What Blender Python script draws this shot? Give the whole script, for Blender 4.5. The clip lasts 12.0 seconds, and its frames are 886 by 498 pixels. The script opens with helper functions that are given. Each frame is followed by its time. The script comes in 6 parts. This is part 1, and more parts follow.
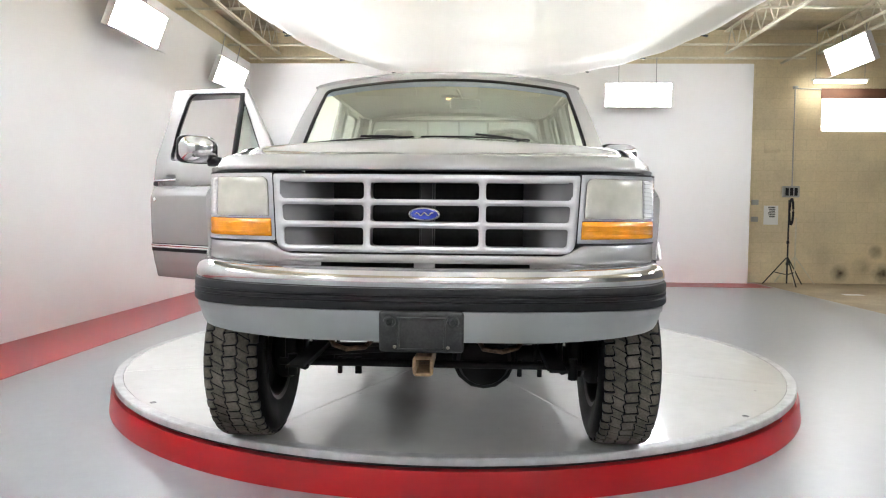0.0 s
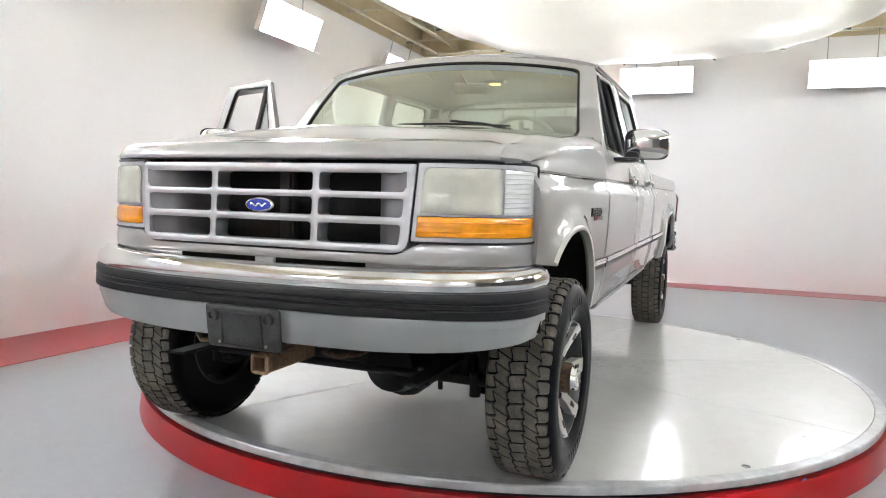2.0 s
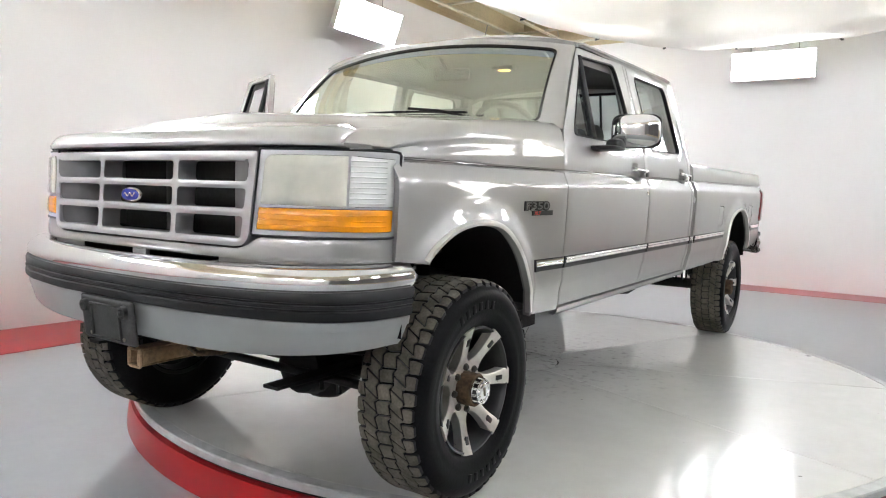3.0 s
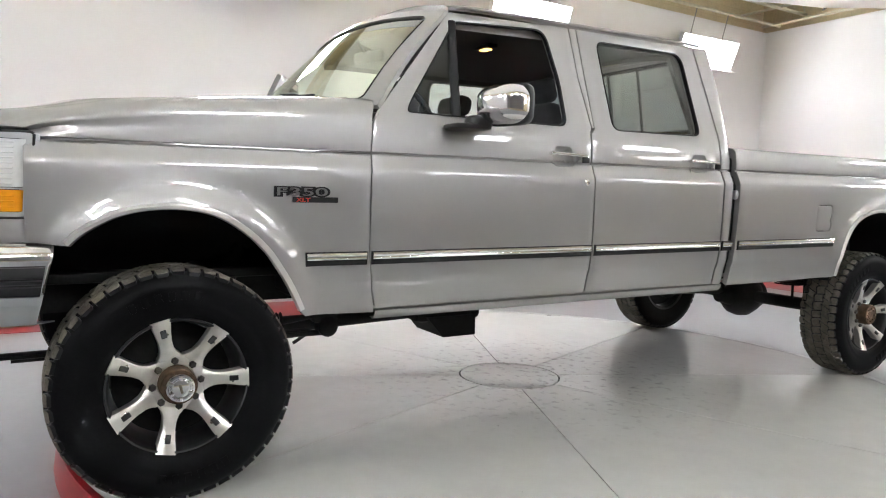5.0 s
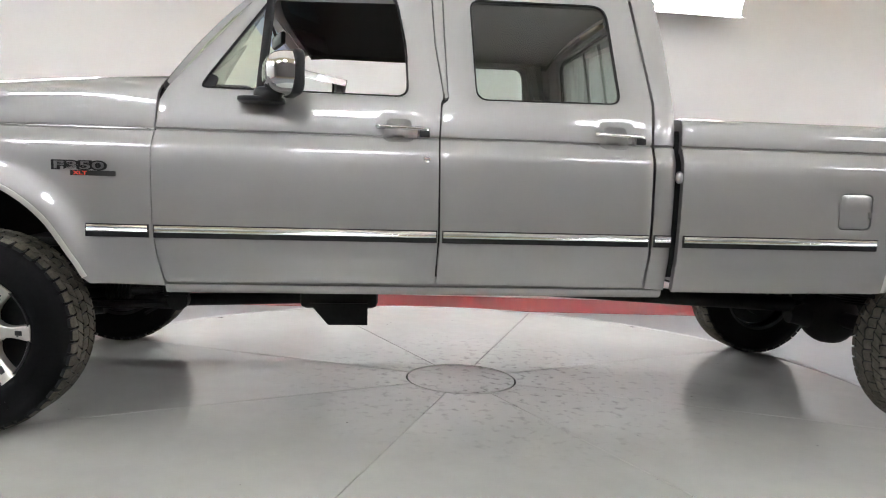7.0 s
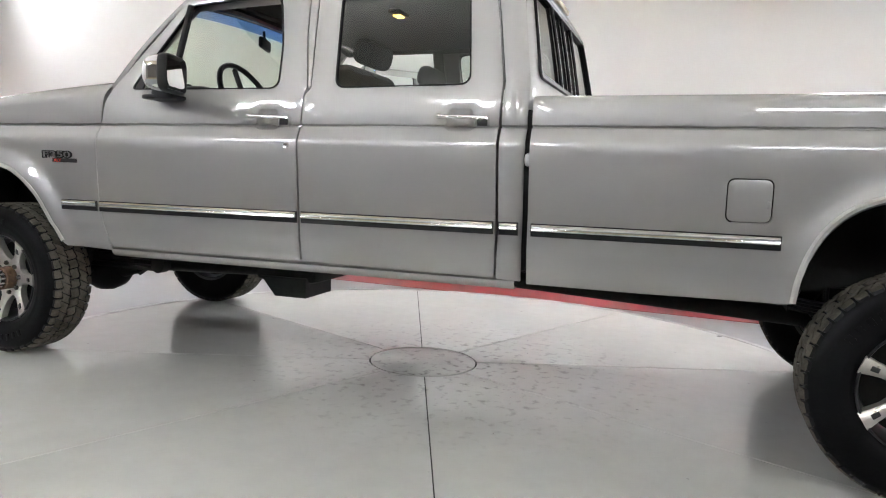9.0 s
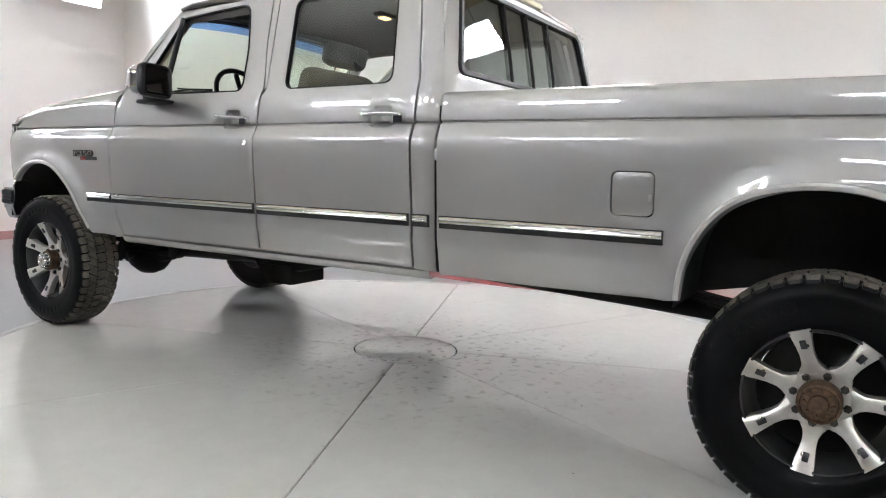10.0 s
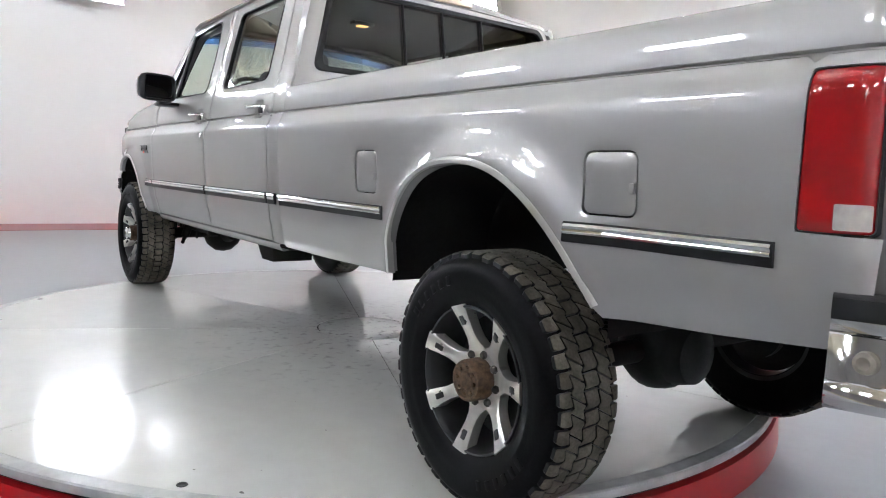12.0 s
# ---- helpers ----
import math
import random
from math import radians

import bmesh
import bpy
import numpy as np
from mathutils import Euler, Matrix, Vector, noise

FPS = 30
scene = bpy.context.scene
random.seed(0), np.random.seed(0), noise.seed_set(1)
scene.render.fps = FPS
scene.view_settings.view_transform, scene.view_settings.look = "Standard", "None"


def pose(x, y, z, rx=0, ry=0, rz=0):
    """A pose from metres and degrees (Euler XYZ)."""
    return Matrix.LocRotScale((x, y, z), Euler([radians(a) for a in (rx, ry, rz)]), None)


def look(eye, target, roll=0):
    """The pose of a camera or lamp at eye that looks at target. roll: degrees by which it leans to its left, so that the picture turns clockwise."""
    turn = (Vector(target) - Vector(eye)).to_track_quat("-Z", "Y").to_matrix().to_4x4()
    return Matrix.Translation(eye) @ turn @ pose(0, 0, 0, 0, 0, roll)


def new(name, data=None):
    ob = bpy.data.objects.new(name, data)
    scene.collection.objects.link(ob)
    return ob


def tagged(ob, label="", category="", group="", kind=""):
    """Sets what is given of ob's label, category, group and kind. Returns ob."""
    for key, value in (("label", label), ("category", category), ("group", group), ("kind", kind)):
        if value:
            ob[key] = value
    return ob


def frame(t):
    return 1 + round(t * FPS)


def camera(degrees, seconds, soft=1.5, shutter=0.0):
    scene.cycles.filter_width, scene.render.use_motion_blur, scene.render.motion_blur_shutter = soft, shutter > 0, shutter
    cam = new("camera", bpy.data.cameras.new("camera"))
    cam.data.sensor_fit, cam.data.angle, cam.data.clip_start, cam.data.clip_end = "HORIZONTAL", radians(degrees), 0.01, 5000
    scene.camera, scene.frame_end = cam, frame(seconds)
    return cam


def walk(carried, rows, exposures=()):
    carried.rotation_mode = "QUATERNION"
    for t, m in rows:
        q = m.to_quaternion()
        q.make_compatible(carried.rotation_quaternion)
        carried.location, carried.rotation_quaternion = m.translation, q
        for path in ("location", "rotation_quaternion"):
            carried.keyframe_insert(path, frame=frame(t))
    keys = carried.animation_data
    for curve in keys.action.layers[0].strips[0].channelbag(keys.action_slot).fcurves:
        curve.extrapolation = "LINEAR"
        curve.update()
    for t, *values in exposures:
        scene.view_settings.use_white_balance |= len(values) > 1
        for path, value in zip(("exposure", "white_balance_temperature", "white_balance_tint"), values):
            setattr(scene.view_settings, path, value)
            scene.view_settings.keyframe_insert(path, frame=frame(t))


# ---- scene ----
cam = camera(64.7, 12.0, soft=1.1)
PATH = [
    (0, (0.191, -3.356, 1.07), (0.1, -1.36, 0.973), 0.6),
    (0.5, (0.461, -3.305, 1.073), (0.236, -1.321, 0.973), 0.8),
    (1, (0.789, -3.218, 1.091), (0.4, -1.259, 0.98), 1.2),
    (1.5, (1.194, -3.056, 1.102), (0.615, -1.145, 0.979), 1.5),
    (2, (1.546, -2.799, 1.093), (0.791, -0.951, 0.965), 1.7),
    (2.5, (1.927, -2.516, 1.105), (0.993, -0.753, 0.964), 2.0),
    (3, (2.261, -2.16, 1.102), (1.149, -0.505, 0.953), 2.0),
    (5, (3.436, -0.431, 1.084), (1.72, 0.584, 0.93), 2.0),
    (5.5, (3.585, 0.04, 1.088), (1.779, 0.883, 0.923), 2.2),
    (6, (3.724, 0.518, 1.085), (1.841, 1.168, 0.913), 2.3),
    (6.5, (3.804, 1.014, 1.072), (1.863, 1.461, 0.897), 2.4),
    (7, (3.835, 1.524, 1.039), (1.855, 1.747, 0.874), 2.5),
    (7.5, (3.842, 2.025, 1.057), (1.851, 2.023, 0.872), 2.6),
    (9.5, (3.56, 3.909, 1.09), (1.765, 3.057, 0.86), 2.5),
    (10, (3.401, 4.349, 1.105), (1.701, 3.324, 0.861), 2.3),
    (10.5, (3.221, 4.783, 1.102), (1.626, 3.602, 0.855), 2.2),
    (11, (2.96, 5.197, 1.087), (1.49, 3.863, 0.844), 2.4),
    (11.5, (2.641, 5.557, 1.061), (1.307, 4.085, 0.831), 2.9),
    (12, (2.316, 5.904, 1.057), (1.12, 4.318, 0.824), 3.1),
]
walk(cam, [(t, look(eye, target, roll)) for t, eye, target, roll in PATH], exposures=[(0, 0.76, 6500, 10), (3, 0.72, 6550, 10), (5, 0.59, 6600, 11), (7.5, 0.54, 6600, 11), (9.5, 0.53, 6550, 11), (12, 0.64, 6250, 12)])

# world: the hall is closed, only the high window lets a little sky in
world = bpy.data.worlds.new("sky")
scene.world = world
world.use_nodes = True
wn = world.node_tree
sky = wn.nodes.new("ShaderNodeTexSky")
sky.sky_type = "NISHITA"
sky.sun_disc = False
sky.sun_elevation, sky.sun_rotation = radians(40), radians(120)
wn.links.new(sky.outputs[0], wn.nodes["Background"].inputs[0])
wn.nodes["Background"].inputs[1].default_value = 0.12

FLOOR_Z = -0.19      # hall floor; z = 0 is the turntable's deck
CX, CY, RT = 0.030, 2.085, 2.406
TUBE_POWER = 66.0


# ---- materials ----
def mat(name, color, rough=0.5, metal=0.0, coat=0.0, bump=0.0, scale=20.0, vary=0.0, rvary=0.0, coat_rough=0.05, spec=0.5, scale2=2.0, vary2=0.0, per_object=0.0):
    """Principled material with fine grain and a slow variation of colour and gloss."""
    m = bpy.data.materials.new(name)
    m.use_nodes = True
    n, l = m.node_tree.nodes, m.node_tree.links
    p = n["Principled BSDF"]
    p.inputs["Base Color"].default_value = (*color, 1)
    p.inputs["Roughness"].default_value = rough
    p.inputs["Metallic"].default_value = metal
    p.inputs["Coat Weight"].default_value = coat
    p.inputs["Coat Roughness"].default_value = coat_rough
    p.inputs["Specular IOR Level"].default_value = spec
    tc = n.new("ShaderNodeTexCoord")
    src = tc.outputs["Object"]
    if vary or vary2 or rvary or bump:
        fine = n.new("ShaderNodeTexNoise")
        fine.inputs["Scale"].default_value = scale
        fine.inputs["Detail"].default_value = 6
        l.new(src, fine.inputs["Vector"])
        slow = n.new("ShaderNodeTexNoise")
        slow.inputs["Scale"].default_value = scale2
        slow.inputs["Detail"].default_value = 4
        l.new(src, slow.inputs["Vector"])
    if vary or vary2 or per_object:
        hsv = n.new("ShaderNodeHueSaturation")
        hsv.inputs["Color"].default_value = (*color, 1)
        last = None
        for tex, amount in ((fine, vary) if vary else (None, 0), (slow, vary2) if vary2 else (None, 0)):
            if tex is None:
                continue
            mr = n.new("ShaderNodeMapRange")
            mr.inputs[1].default_value, mr.inputs[2].default_value = 0.3, 0.7
            mr.inputs[3].default_value, mr.inputs[4].default_value = 1 - amount, 1 + amount
            l.new(tex.outputs[0], mr.inputs[0])
            if last is None:
                last = mr.outputs[0]
            else:
                mu = n.new("ShaderNodeMath")
                mu.operation = "MULTIPLY"
                l.new(last, mu.inputs[0])
                l.new(mr.outputs[0], mu.inputs[1])
                last = mu.outputs[0]
        if per_object:
            oi = n.new("ShaderNodeObjectInfo")
            mr = n.new("ShaderNodeMapRange")
            mr.inputs[3].default_value, mr.inputs[4].default_value = 1 - per_object, 1 + per_object
            l.new(oi.outputs["Random"], mr.inputs[0])
            if last is None:
                last = mr.outputs[0]
            else:
                mu = n.new("ShaderNodeMath")
                mu.operation = "MULTIPLY"
                l.new(last, mu.inputs[0])
                l.new(mr.outputs[0], mu.inputs[1])
                last = mu.outputs[0]
        l.new(last, hsv.inputs["Value"])
        l.new(hsv.outputs[0], p.inputs["Base Color"])
    if rvary:
        mr = n.new("ShaderNodeMapRange")
        mr.inputs[1].default_value, mr.inputs[2].default_value = 0.3, 0.7
        mr.inputs[3].default_value, mr.inputs[4].default_value = max(0.02, rough - rvary), rough + rvary
        l.new(slow.outputs[0], mr.inputs[0])
        l.new(mr.outputs[0], p.inputs["Roughness"])
    if bump:
        b = n.new("ShaderNodeBump")
        b.inputs["Strength"].default_value = bump
        b.inputs["Distance"].default_value = 0.004
        l.new(fine.outputs[0], b.inputs["Height"])
        l.new(b.outputs[0], p.inputs["Normal"])
    return m


def glow(name, color, strength):
    m = bpy.data.materials.new(name)
    m.use_nodes = True
    p = m.node_tree.nodes["Principled BSDF"]
    p.inputs["Base Color"].default_value = (*color, 1)
    p.inputs["Emission Color"].default_value = (*color, 1)
    p.inputs["Emission Strength"].default_value = strength
    return m


def pane(name, tint, f0=0.08, clear=0.95, sheen=(0.95, 0.97, 0.96)):
    """Thin window glass: clear, with a mirror gloss that grows towards grazing angles."""
    m = bpy.data.materials.new(name)
    m.use_nodes = True
    n, l = m.node_tree.nodes, m.node_tree.links
    n.remove(n["Principled BSDF"])
    tr, gl, mx, lw, pw, mr = (n.new("ShaderNode" + k) for k in ("BsdfTransparent", "BsdfGlossy", "MixShader", "LayerWeight", "Math", "MapRange"))
    tr.inputs[0].default_value = (*(c * clear for c in tint), 1)
    gl.inputs[0].default_value = (*sheen, 1)
    gl.inputs["Roughness"].default_value = 0.0
    lw.inputs[0].default_value = 0.5
    pw.operation = "POWER"
    pw.inputs[1].default_value = 4.0
    mr.inputs[3].default_value, mr.inputs[4].default_value = f0, 0.95
    l.new(lw.outputs["Facing"], pw.inputs[0])
    l.new(pw.outputs[0], mr.inputs[0])
    l.new(mr.outputs[0], mx.inputs[0])
    l.new(tr.outputs[0], mx.inputs[1])
    l.new(gl.outputs[0], mx.inputs[2])
    l.new(mx.outputs[0], n["Material Output"].inputs[0])
    return m


PAINT = mat("silver_paint", (0.335, 0.327, 0.323), 0.47, 0.78, coat=1.0, coat_rough=0.03, vary=0.03, scale=900, vary2=0.02, scale2=1.5)
PAINT.node_tree.nodes["Principled BSDF"].inputs["Coat IOR"].default_value = 1.7
VALANCE = mat("grey_valance_paint", (0.28, 0.292, 0.292), 0.36, 0.35, coat=0.35, coat_rough=0.15, vary2=0.08, scale2=4)
DUSTY = mat("dusty_black_plastic", (0.034, 0.034, 0.034), 0.6, spec=0.3, bump=0.15, scale=120, vary=0.2, vary2=0.5, scale2=9)
# grey of the scooped flanks, darker than the grille face
SCOOP = mat("darker_grille_grey", (0.15, 0.15, 0.152), 0.5, 0.2, vary2=0.12, scale2=12)
CHROME = mat("chrome", (0.78, 0.78, 0.79), 0.10, 1.0, rvary=0.03, scale2=6)
# arch lip silver, lightened for the light its turned-up edge catches
LITLIP = mat("lit_arch_lip", (0.54, 0.53, 0.51), 0.35, 0.6, vary2=0.05, coat=0.3)
BRIGHT = mat("bright_trim", (0.72, 0.72, 0.73), 0.18, 1.0, rvary=0.05)
GRILLE = mat("grille_silver", (0.44, 0.44, 0.45), 0.36, 0.75, coat=0.3, vary2=0.04)
RUBBER = mat("black_rubber", (0.008, 0.008, 0.009), 0.5, spec=0.3, bump=0.05, scale=150, vary2=0.15, rvary=0.1)
SEAL = mat("window_seal", (0.007, 0.007, 0.008), 0.5, spec=0.2, vary2=0.1)
TYRE = mat("tyre_sidewall", (0.0055, 0.0055, 0.006), 0.40, spec=0.05, bump=0.15, scale=90, vary=0.15, vary2=0.3, scale2=5, rvary=0.12)
TREAD = mat("tyre_tread", (0.088, 0.081, 0.066), 0.85, spec=0.2, bump=0.25, scale=120, vary=0.2, vary2=0.35, scale2=14)
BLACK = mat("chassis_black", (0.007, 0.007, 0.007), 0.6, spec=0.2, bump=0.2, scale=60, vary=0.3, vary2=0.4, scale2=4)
PLASTIC = mat("black_plastic", (0.012, 0.012, 0.013), 0.40, spec=0.3, bump=0.1, scale=200, vary2=0.2, scale2=8)
CLOTHDARK = mat("seat_cloth", (0.032, 0.031, 0.033), 0.9, bump=0.4, scale=250, vary=0.2, vary2=0.15)
LINER = mat("headliner_cloth", (0.10, 0.10, 0.10), 0.95, bump=0.2, scale=300, vary=0.1)
ALLOY = mat("alloy_face", (0.62, 0.60, 0.56), 0.30, 0.85, vary=0.04, scale=60, vary2=0.06, scale2=9, rvary=0.04)
BARREL = mat("dark_barrel", (0.05, 0.05, 0.052), 0.32, 0.7, vary2=0.3, scale2=10)
RUST = mat("rusty_steel", (0.085, 0.052, 0.030), 0.75, 0.4, bump=0.5, scale=70, vary=0.5, vary2=0.4, scale2=20)
NUTSTEEL = mat("dark_nut_steel", (0.07, 0.066, 0.06), 0.4, 0.7, vary=0.2, scale=40)
DULLSTEEL = mat("dull_steel", (0.22, 0.20, 0.165), 0.5, 0.7, vary=0.25, scale=40, vary2=0.2)
HEADLENS = mat("hazed_headlamp_lens", (0.68, 0.675, 0.58), 0.2, coat=0.8, bump=0.12, scale=35, vary2=0.14, scale2=9)
HEADLENS.node_tree.nodes["Principled BSDF"].inputs["Alpha"].default_value = 0.72
CLEARLENS = mat("clear_lens", (0.66, 0.67, 0.66), 0.15, coat=0.8, vary2=0.05, scale2=20)
AMBER = mat("amber_lens", (0.68, 0.25, 0.004), 0.22, coat=0.35, vary=0.12, scale=30, vary2=0.12, scale2=12)
REDLENS = mat("red_lens", (0.25, 0.004, 0.006), 0.10, coat=0.5, vary2=0.03, scale2=5, vary=0.02, scale=60)
BLUE = mat("blue_enamel", (0.03, 0.05, 0.35), 0.2, coat=0.8)
GLASS = pane("side_glass", (0.86, 0.93, 0.89), 0.10)
DARKGLASS = pane("tinted_glass", (0.30, 0.33, 0.32), 0.045)
SCREEN = pane("windscreen_glass", (0.84, 0.93, 0.82), 0.30, sheen=(0.92, 0.95, 0.80))
BLUEBAND = pane("blue_sun_band", (0.12, 0.33, 0.78), 0.36, sheen=(0.93, 0.95, 0.82))
MIRROR = mat("mirror_glass", (0.9, 0.9, 0.9), 0.02, 1.0)
WHITEWALL = mat("white_wall_paint", (0.85, 0.84, 0.835), 0.6, bump=0.06, scale=60, vary2=0.02, scale2=0.7, vary=0.01)
TANWALL = mat("tan_block_paint", (0.66, 0.56, 0.37), 0.7, bump=0.2, scale=30, vary=0.06, vary2=0.10, scale2=1.2)
n, l = TANWALL.node_tree.nodes, TANWALL.node_tree.links     # scuffs low on the wall
ge, dn = n.new("ShaderNodeNewGeometry"), n.new("ShaderNodeTexNoise")
dn.inputs["Scale"].default_value, dn.inputs["Detail"].default_value = 7.0, 5
l.new(ge.outputs["Position"], dn.inputs["Vector"])
total = None
for sx, sz, sr, dark in ((7.31, 0.011, 0.2, 1.0), (7.99, 0.434, 0.16, 0.9), (8.134, 0.011, 0.24, 1.0), (7.763, 0.114, 0.25, 0.45), (6.99, 0.3, 0.35, 0.25), (8.176, 1.794, 0.5, 0.15)):
    ds, mr, mu = n.new("ShaderNodeVectorMath"), n.new("ShaderNodeMapRange"), n.new("ShaderNodeMath")
    ds.operation = "DISTANCE"
    ds.inputs[1].default_value = (sx, 10.62, sz)
    l.new(ge.outputs["Position"], ds.inputs[0])
    mr.inputs[1].default_value, mr.inputs[2].default_value, mr.inputs[3].default_value, mr.inputs[4].default_value = 0.0, sr, dark * 1.7, 0.0
    l.new(ds.outputs["Value"], mr.inputs[0])
    mu.operation = "MULTIPLY"
    l.new(mr.outputs[0], mu.inputs[0])
    l.new(dn.outputs[0], mu.inputs[1])
    if total is None:
        total = mu.outputs[0]
    else:
        ad = n.new("ShaderNodeMath")
        l.new(total, ad.inputs[0])
        l.new(mu.outputs[0], ad.inputs[1])
        total = ad.outputs[0]
mx = n.new("ShaderNodeMix")
mx.data_type = "RGBA"
mx.inputs[7].default_value = (0.05, 0.035, 0.02, 1)
xyz, flat, bk, cj = (n.new("ShaderNode" + k) for k in ("SeparateXYZ", "CombineXYZ", "TexBrick", "Mix"))      # painted-over block joints
l.new(ge.outputs["Position"], xyz.inputs[0])
l.new(xyz.outputs["X"], flat.inputs["X"])
l.new(xyz.outputs["Z"], flat.inputs["Y"])
l.new(flat.outputs[0], bk.inputs["Vector"])
for k, v in (("Scale", 1.0), ("Mortar Size", 0.007), ("Mortar Smooth", 0.6), ("Brick Width", 0.4), ("Row Height", 0.2)):
    bk.inputs[k].default_value = v
bk.inputs["Color1"].default_value, bk.inputs["Color2"].default_value, bk.inputs["Mortar"].default_value = (1, 1, 1, 1), (0.96, 0.96, 0.95, 1), (0.90, 0.89, 0.87, 1)
cj.data_type, cj.blend_type = "RGBA", "MULTIPLY"
cj.inputs[0].default_value = 1.0
l.new(n["Principled BSDF"].inputs["Base Color"].links[0].from_socket, cj.inputs[6])
l.new(bk.outputs["Color"], cj.inputs[7])
l.new(cj.outputs[2], mx.inputs[6])
l.new(total, mx.inputs[0])
l.new(mx.outputs[2], n["Principled BSDF"].inputs["Base Color"])
# greys for walls out of view, set to darken what the truck reflects
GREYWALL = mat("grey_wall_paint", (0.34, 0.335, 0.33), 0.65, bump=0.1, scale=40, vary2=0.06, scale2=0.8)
DARKWALL = mat("unseen_wall_dark", (0.24, 0.235, 0.23), 0.65, bump=0.1, scale=40, vary2=0.06, scale2=0.8)
EPOXY = mat("grey_epoxy_floor", (0.25, 0.26, 0.273), 0.30, coat=0.0, bump=0.01, scale=12, vary=0.03, vary2=0.06, scale2=0.9, rvary=0.02)
DECK = mat("turntable_deck_paint", (0.68, 0.685, 0.655), 0.42, coat=1.0, coat_rough=0.13, spec=0.25, bump=0.012, scale=9, vary=0.03, vary2=0.05, scale2=1.6, rvary=0.06, per_object=0.01)
DECK.node_tree.nodes["Principled BSDF"].inputs["Coat IOR"].default_value = 2.1
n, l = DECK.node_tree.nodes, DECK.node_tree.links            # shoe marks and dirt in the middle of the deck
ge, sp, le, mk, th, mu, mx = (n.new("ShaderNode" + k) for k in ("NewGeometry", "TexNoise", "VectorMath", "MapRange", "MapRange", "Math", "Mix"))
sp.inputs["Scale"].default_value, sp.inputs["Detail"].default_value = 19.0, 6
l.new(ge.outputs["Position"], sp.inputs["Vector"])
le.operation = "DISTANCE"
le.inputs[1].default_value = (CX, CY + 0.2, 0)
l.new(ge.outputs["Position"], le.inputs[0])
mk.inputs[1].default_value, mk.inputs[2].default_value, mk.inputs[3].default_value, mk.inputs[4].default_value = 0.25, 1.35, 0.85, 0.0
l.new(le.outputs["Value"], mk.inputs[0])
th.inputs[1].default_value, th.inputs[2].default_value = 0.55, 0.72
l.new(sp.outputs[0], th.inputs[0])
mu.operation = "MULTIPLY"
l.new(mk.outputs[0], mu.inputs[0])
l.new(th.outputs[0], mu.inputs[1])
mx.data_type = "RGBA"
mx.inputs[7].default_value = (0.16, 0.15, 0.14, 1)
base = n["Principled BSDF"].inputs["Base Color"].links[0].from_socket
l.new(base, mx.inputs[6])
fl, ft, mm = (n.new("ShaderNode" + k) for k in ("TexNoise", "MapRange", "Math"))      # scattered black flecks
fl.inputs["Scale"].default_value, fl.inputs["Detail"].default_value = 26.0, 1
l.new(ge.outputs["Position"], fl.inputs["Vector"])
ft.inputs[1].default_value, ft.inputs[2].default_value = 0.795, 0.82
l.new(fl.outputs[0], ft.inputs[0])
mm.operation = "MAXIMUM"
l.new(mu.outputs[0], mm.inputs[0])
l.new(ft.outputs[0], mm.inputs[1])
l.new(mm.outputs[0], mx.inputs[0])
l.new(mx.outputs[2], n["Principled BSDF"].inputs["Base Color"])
REDPAINT = mat("red_floor_paint", (0.285, 0.005, 0.008), 0.28, spec=0.4, vary=0.03, vary2=0.02, scale2=3)
CONCRETE = mat("tan_concrete", (0.33, 0.265, 0.17), 0.6, bump=0.2, scale=25, vary=0.12, vary2=0.2, scale2=1.5)
STEELPAINT = mat("cream_steel_paint", (0.62, 0.58, 0.45), 0.5, vary=0.08, vary2=0.1)
DECKING = mat("cream_roof_deck", (0.50, 0.44, 0.31), 0.6, vary=0.08, vary2=0.15, scale2=1.0)
CANVAS = mat("white_canopy_cloth", (0.82, 0.81, 0.78), 0.85, bump=0.25, scale=3, vary2=0.02)
n, l = CANVAS.node_tree.nodes, CANVAS.node_tree.links       # thin cloth lets light through
tl, ad = n.new("ShaderNodeBsdfTranslucent"), n.new("ShaderNodeMixShader")
tl.inputs[0].default_value = (0.82, 0.82, 0.80, 1)
ad.inputs[0].default_value = 0.45
l.new(n["Principled BSDF"].outputs[0], ad.inputs[1])
l.new(tl.outputs[0], ad.inputs[2])
l.new(ad.outputs[0], n["Material Output"].inputs[0])
HOUSING = mat("white_lamp_housing", (0.75, 0.75, 0.74), 0.4, vary2=0.03)
TUBE = glow("lit_tube", (0.925, 0.955, 1.0), TUBE_POWER)
# glow of the fill strips added above the cloth, none in view
FILLTUBE = glow("canopy_fill_tube", (0.96, 0.97, 1.0), 520.0)
NORTHTUBE = glow("lit_weak_tube", (0.925, 0.955, 1.0), 24.0)
SOUTHTUBE = glow("lit_south_tube", (0.925, 0.955, 1.0), 27.0)
EASTTUBE = glow("lit_east_tube", (0.925, 0.955, 1.0), 56.0)
DIMTUBE = glow("lit_old_tube", (1.0, 0.97, 0.90), 14.0)
DOME = glow("dome_lens_lit", (1.0, 0.55, 0.16), 3.0)
PAPER = mat("white_paper", (0.75, 0.75, 0.73), 0.8, vary2=0.03)
GREYPAINT = mat("grey_box_paint", (0.35, 0.35, 0.33), 0.5, vary2=0.1)
BROWN = mat("brown_blind", (0.16, 0.075, 0.045), 0.7, vary2=0.15)


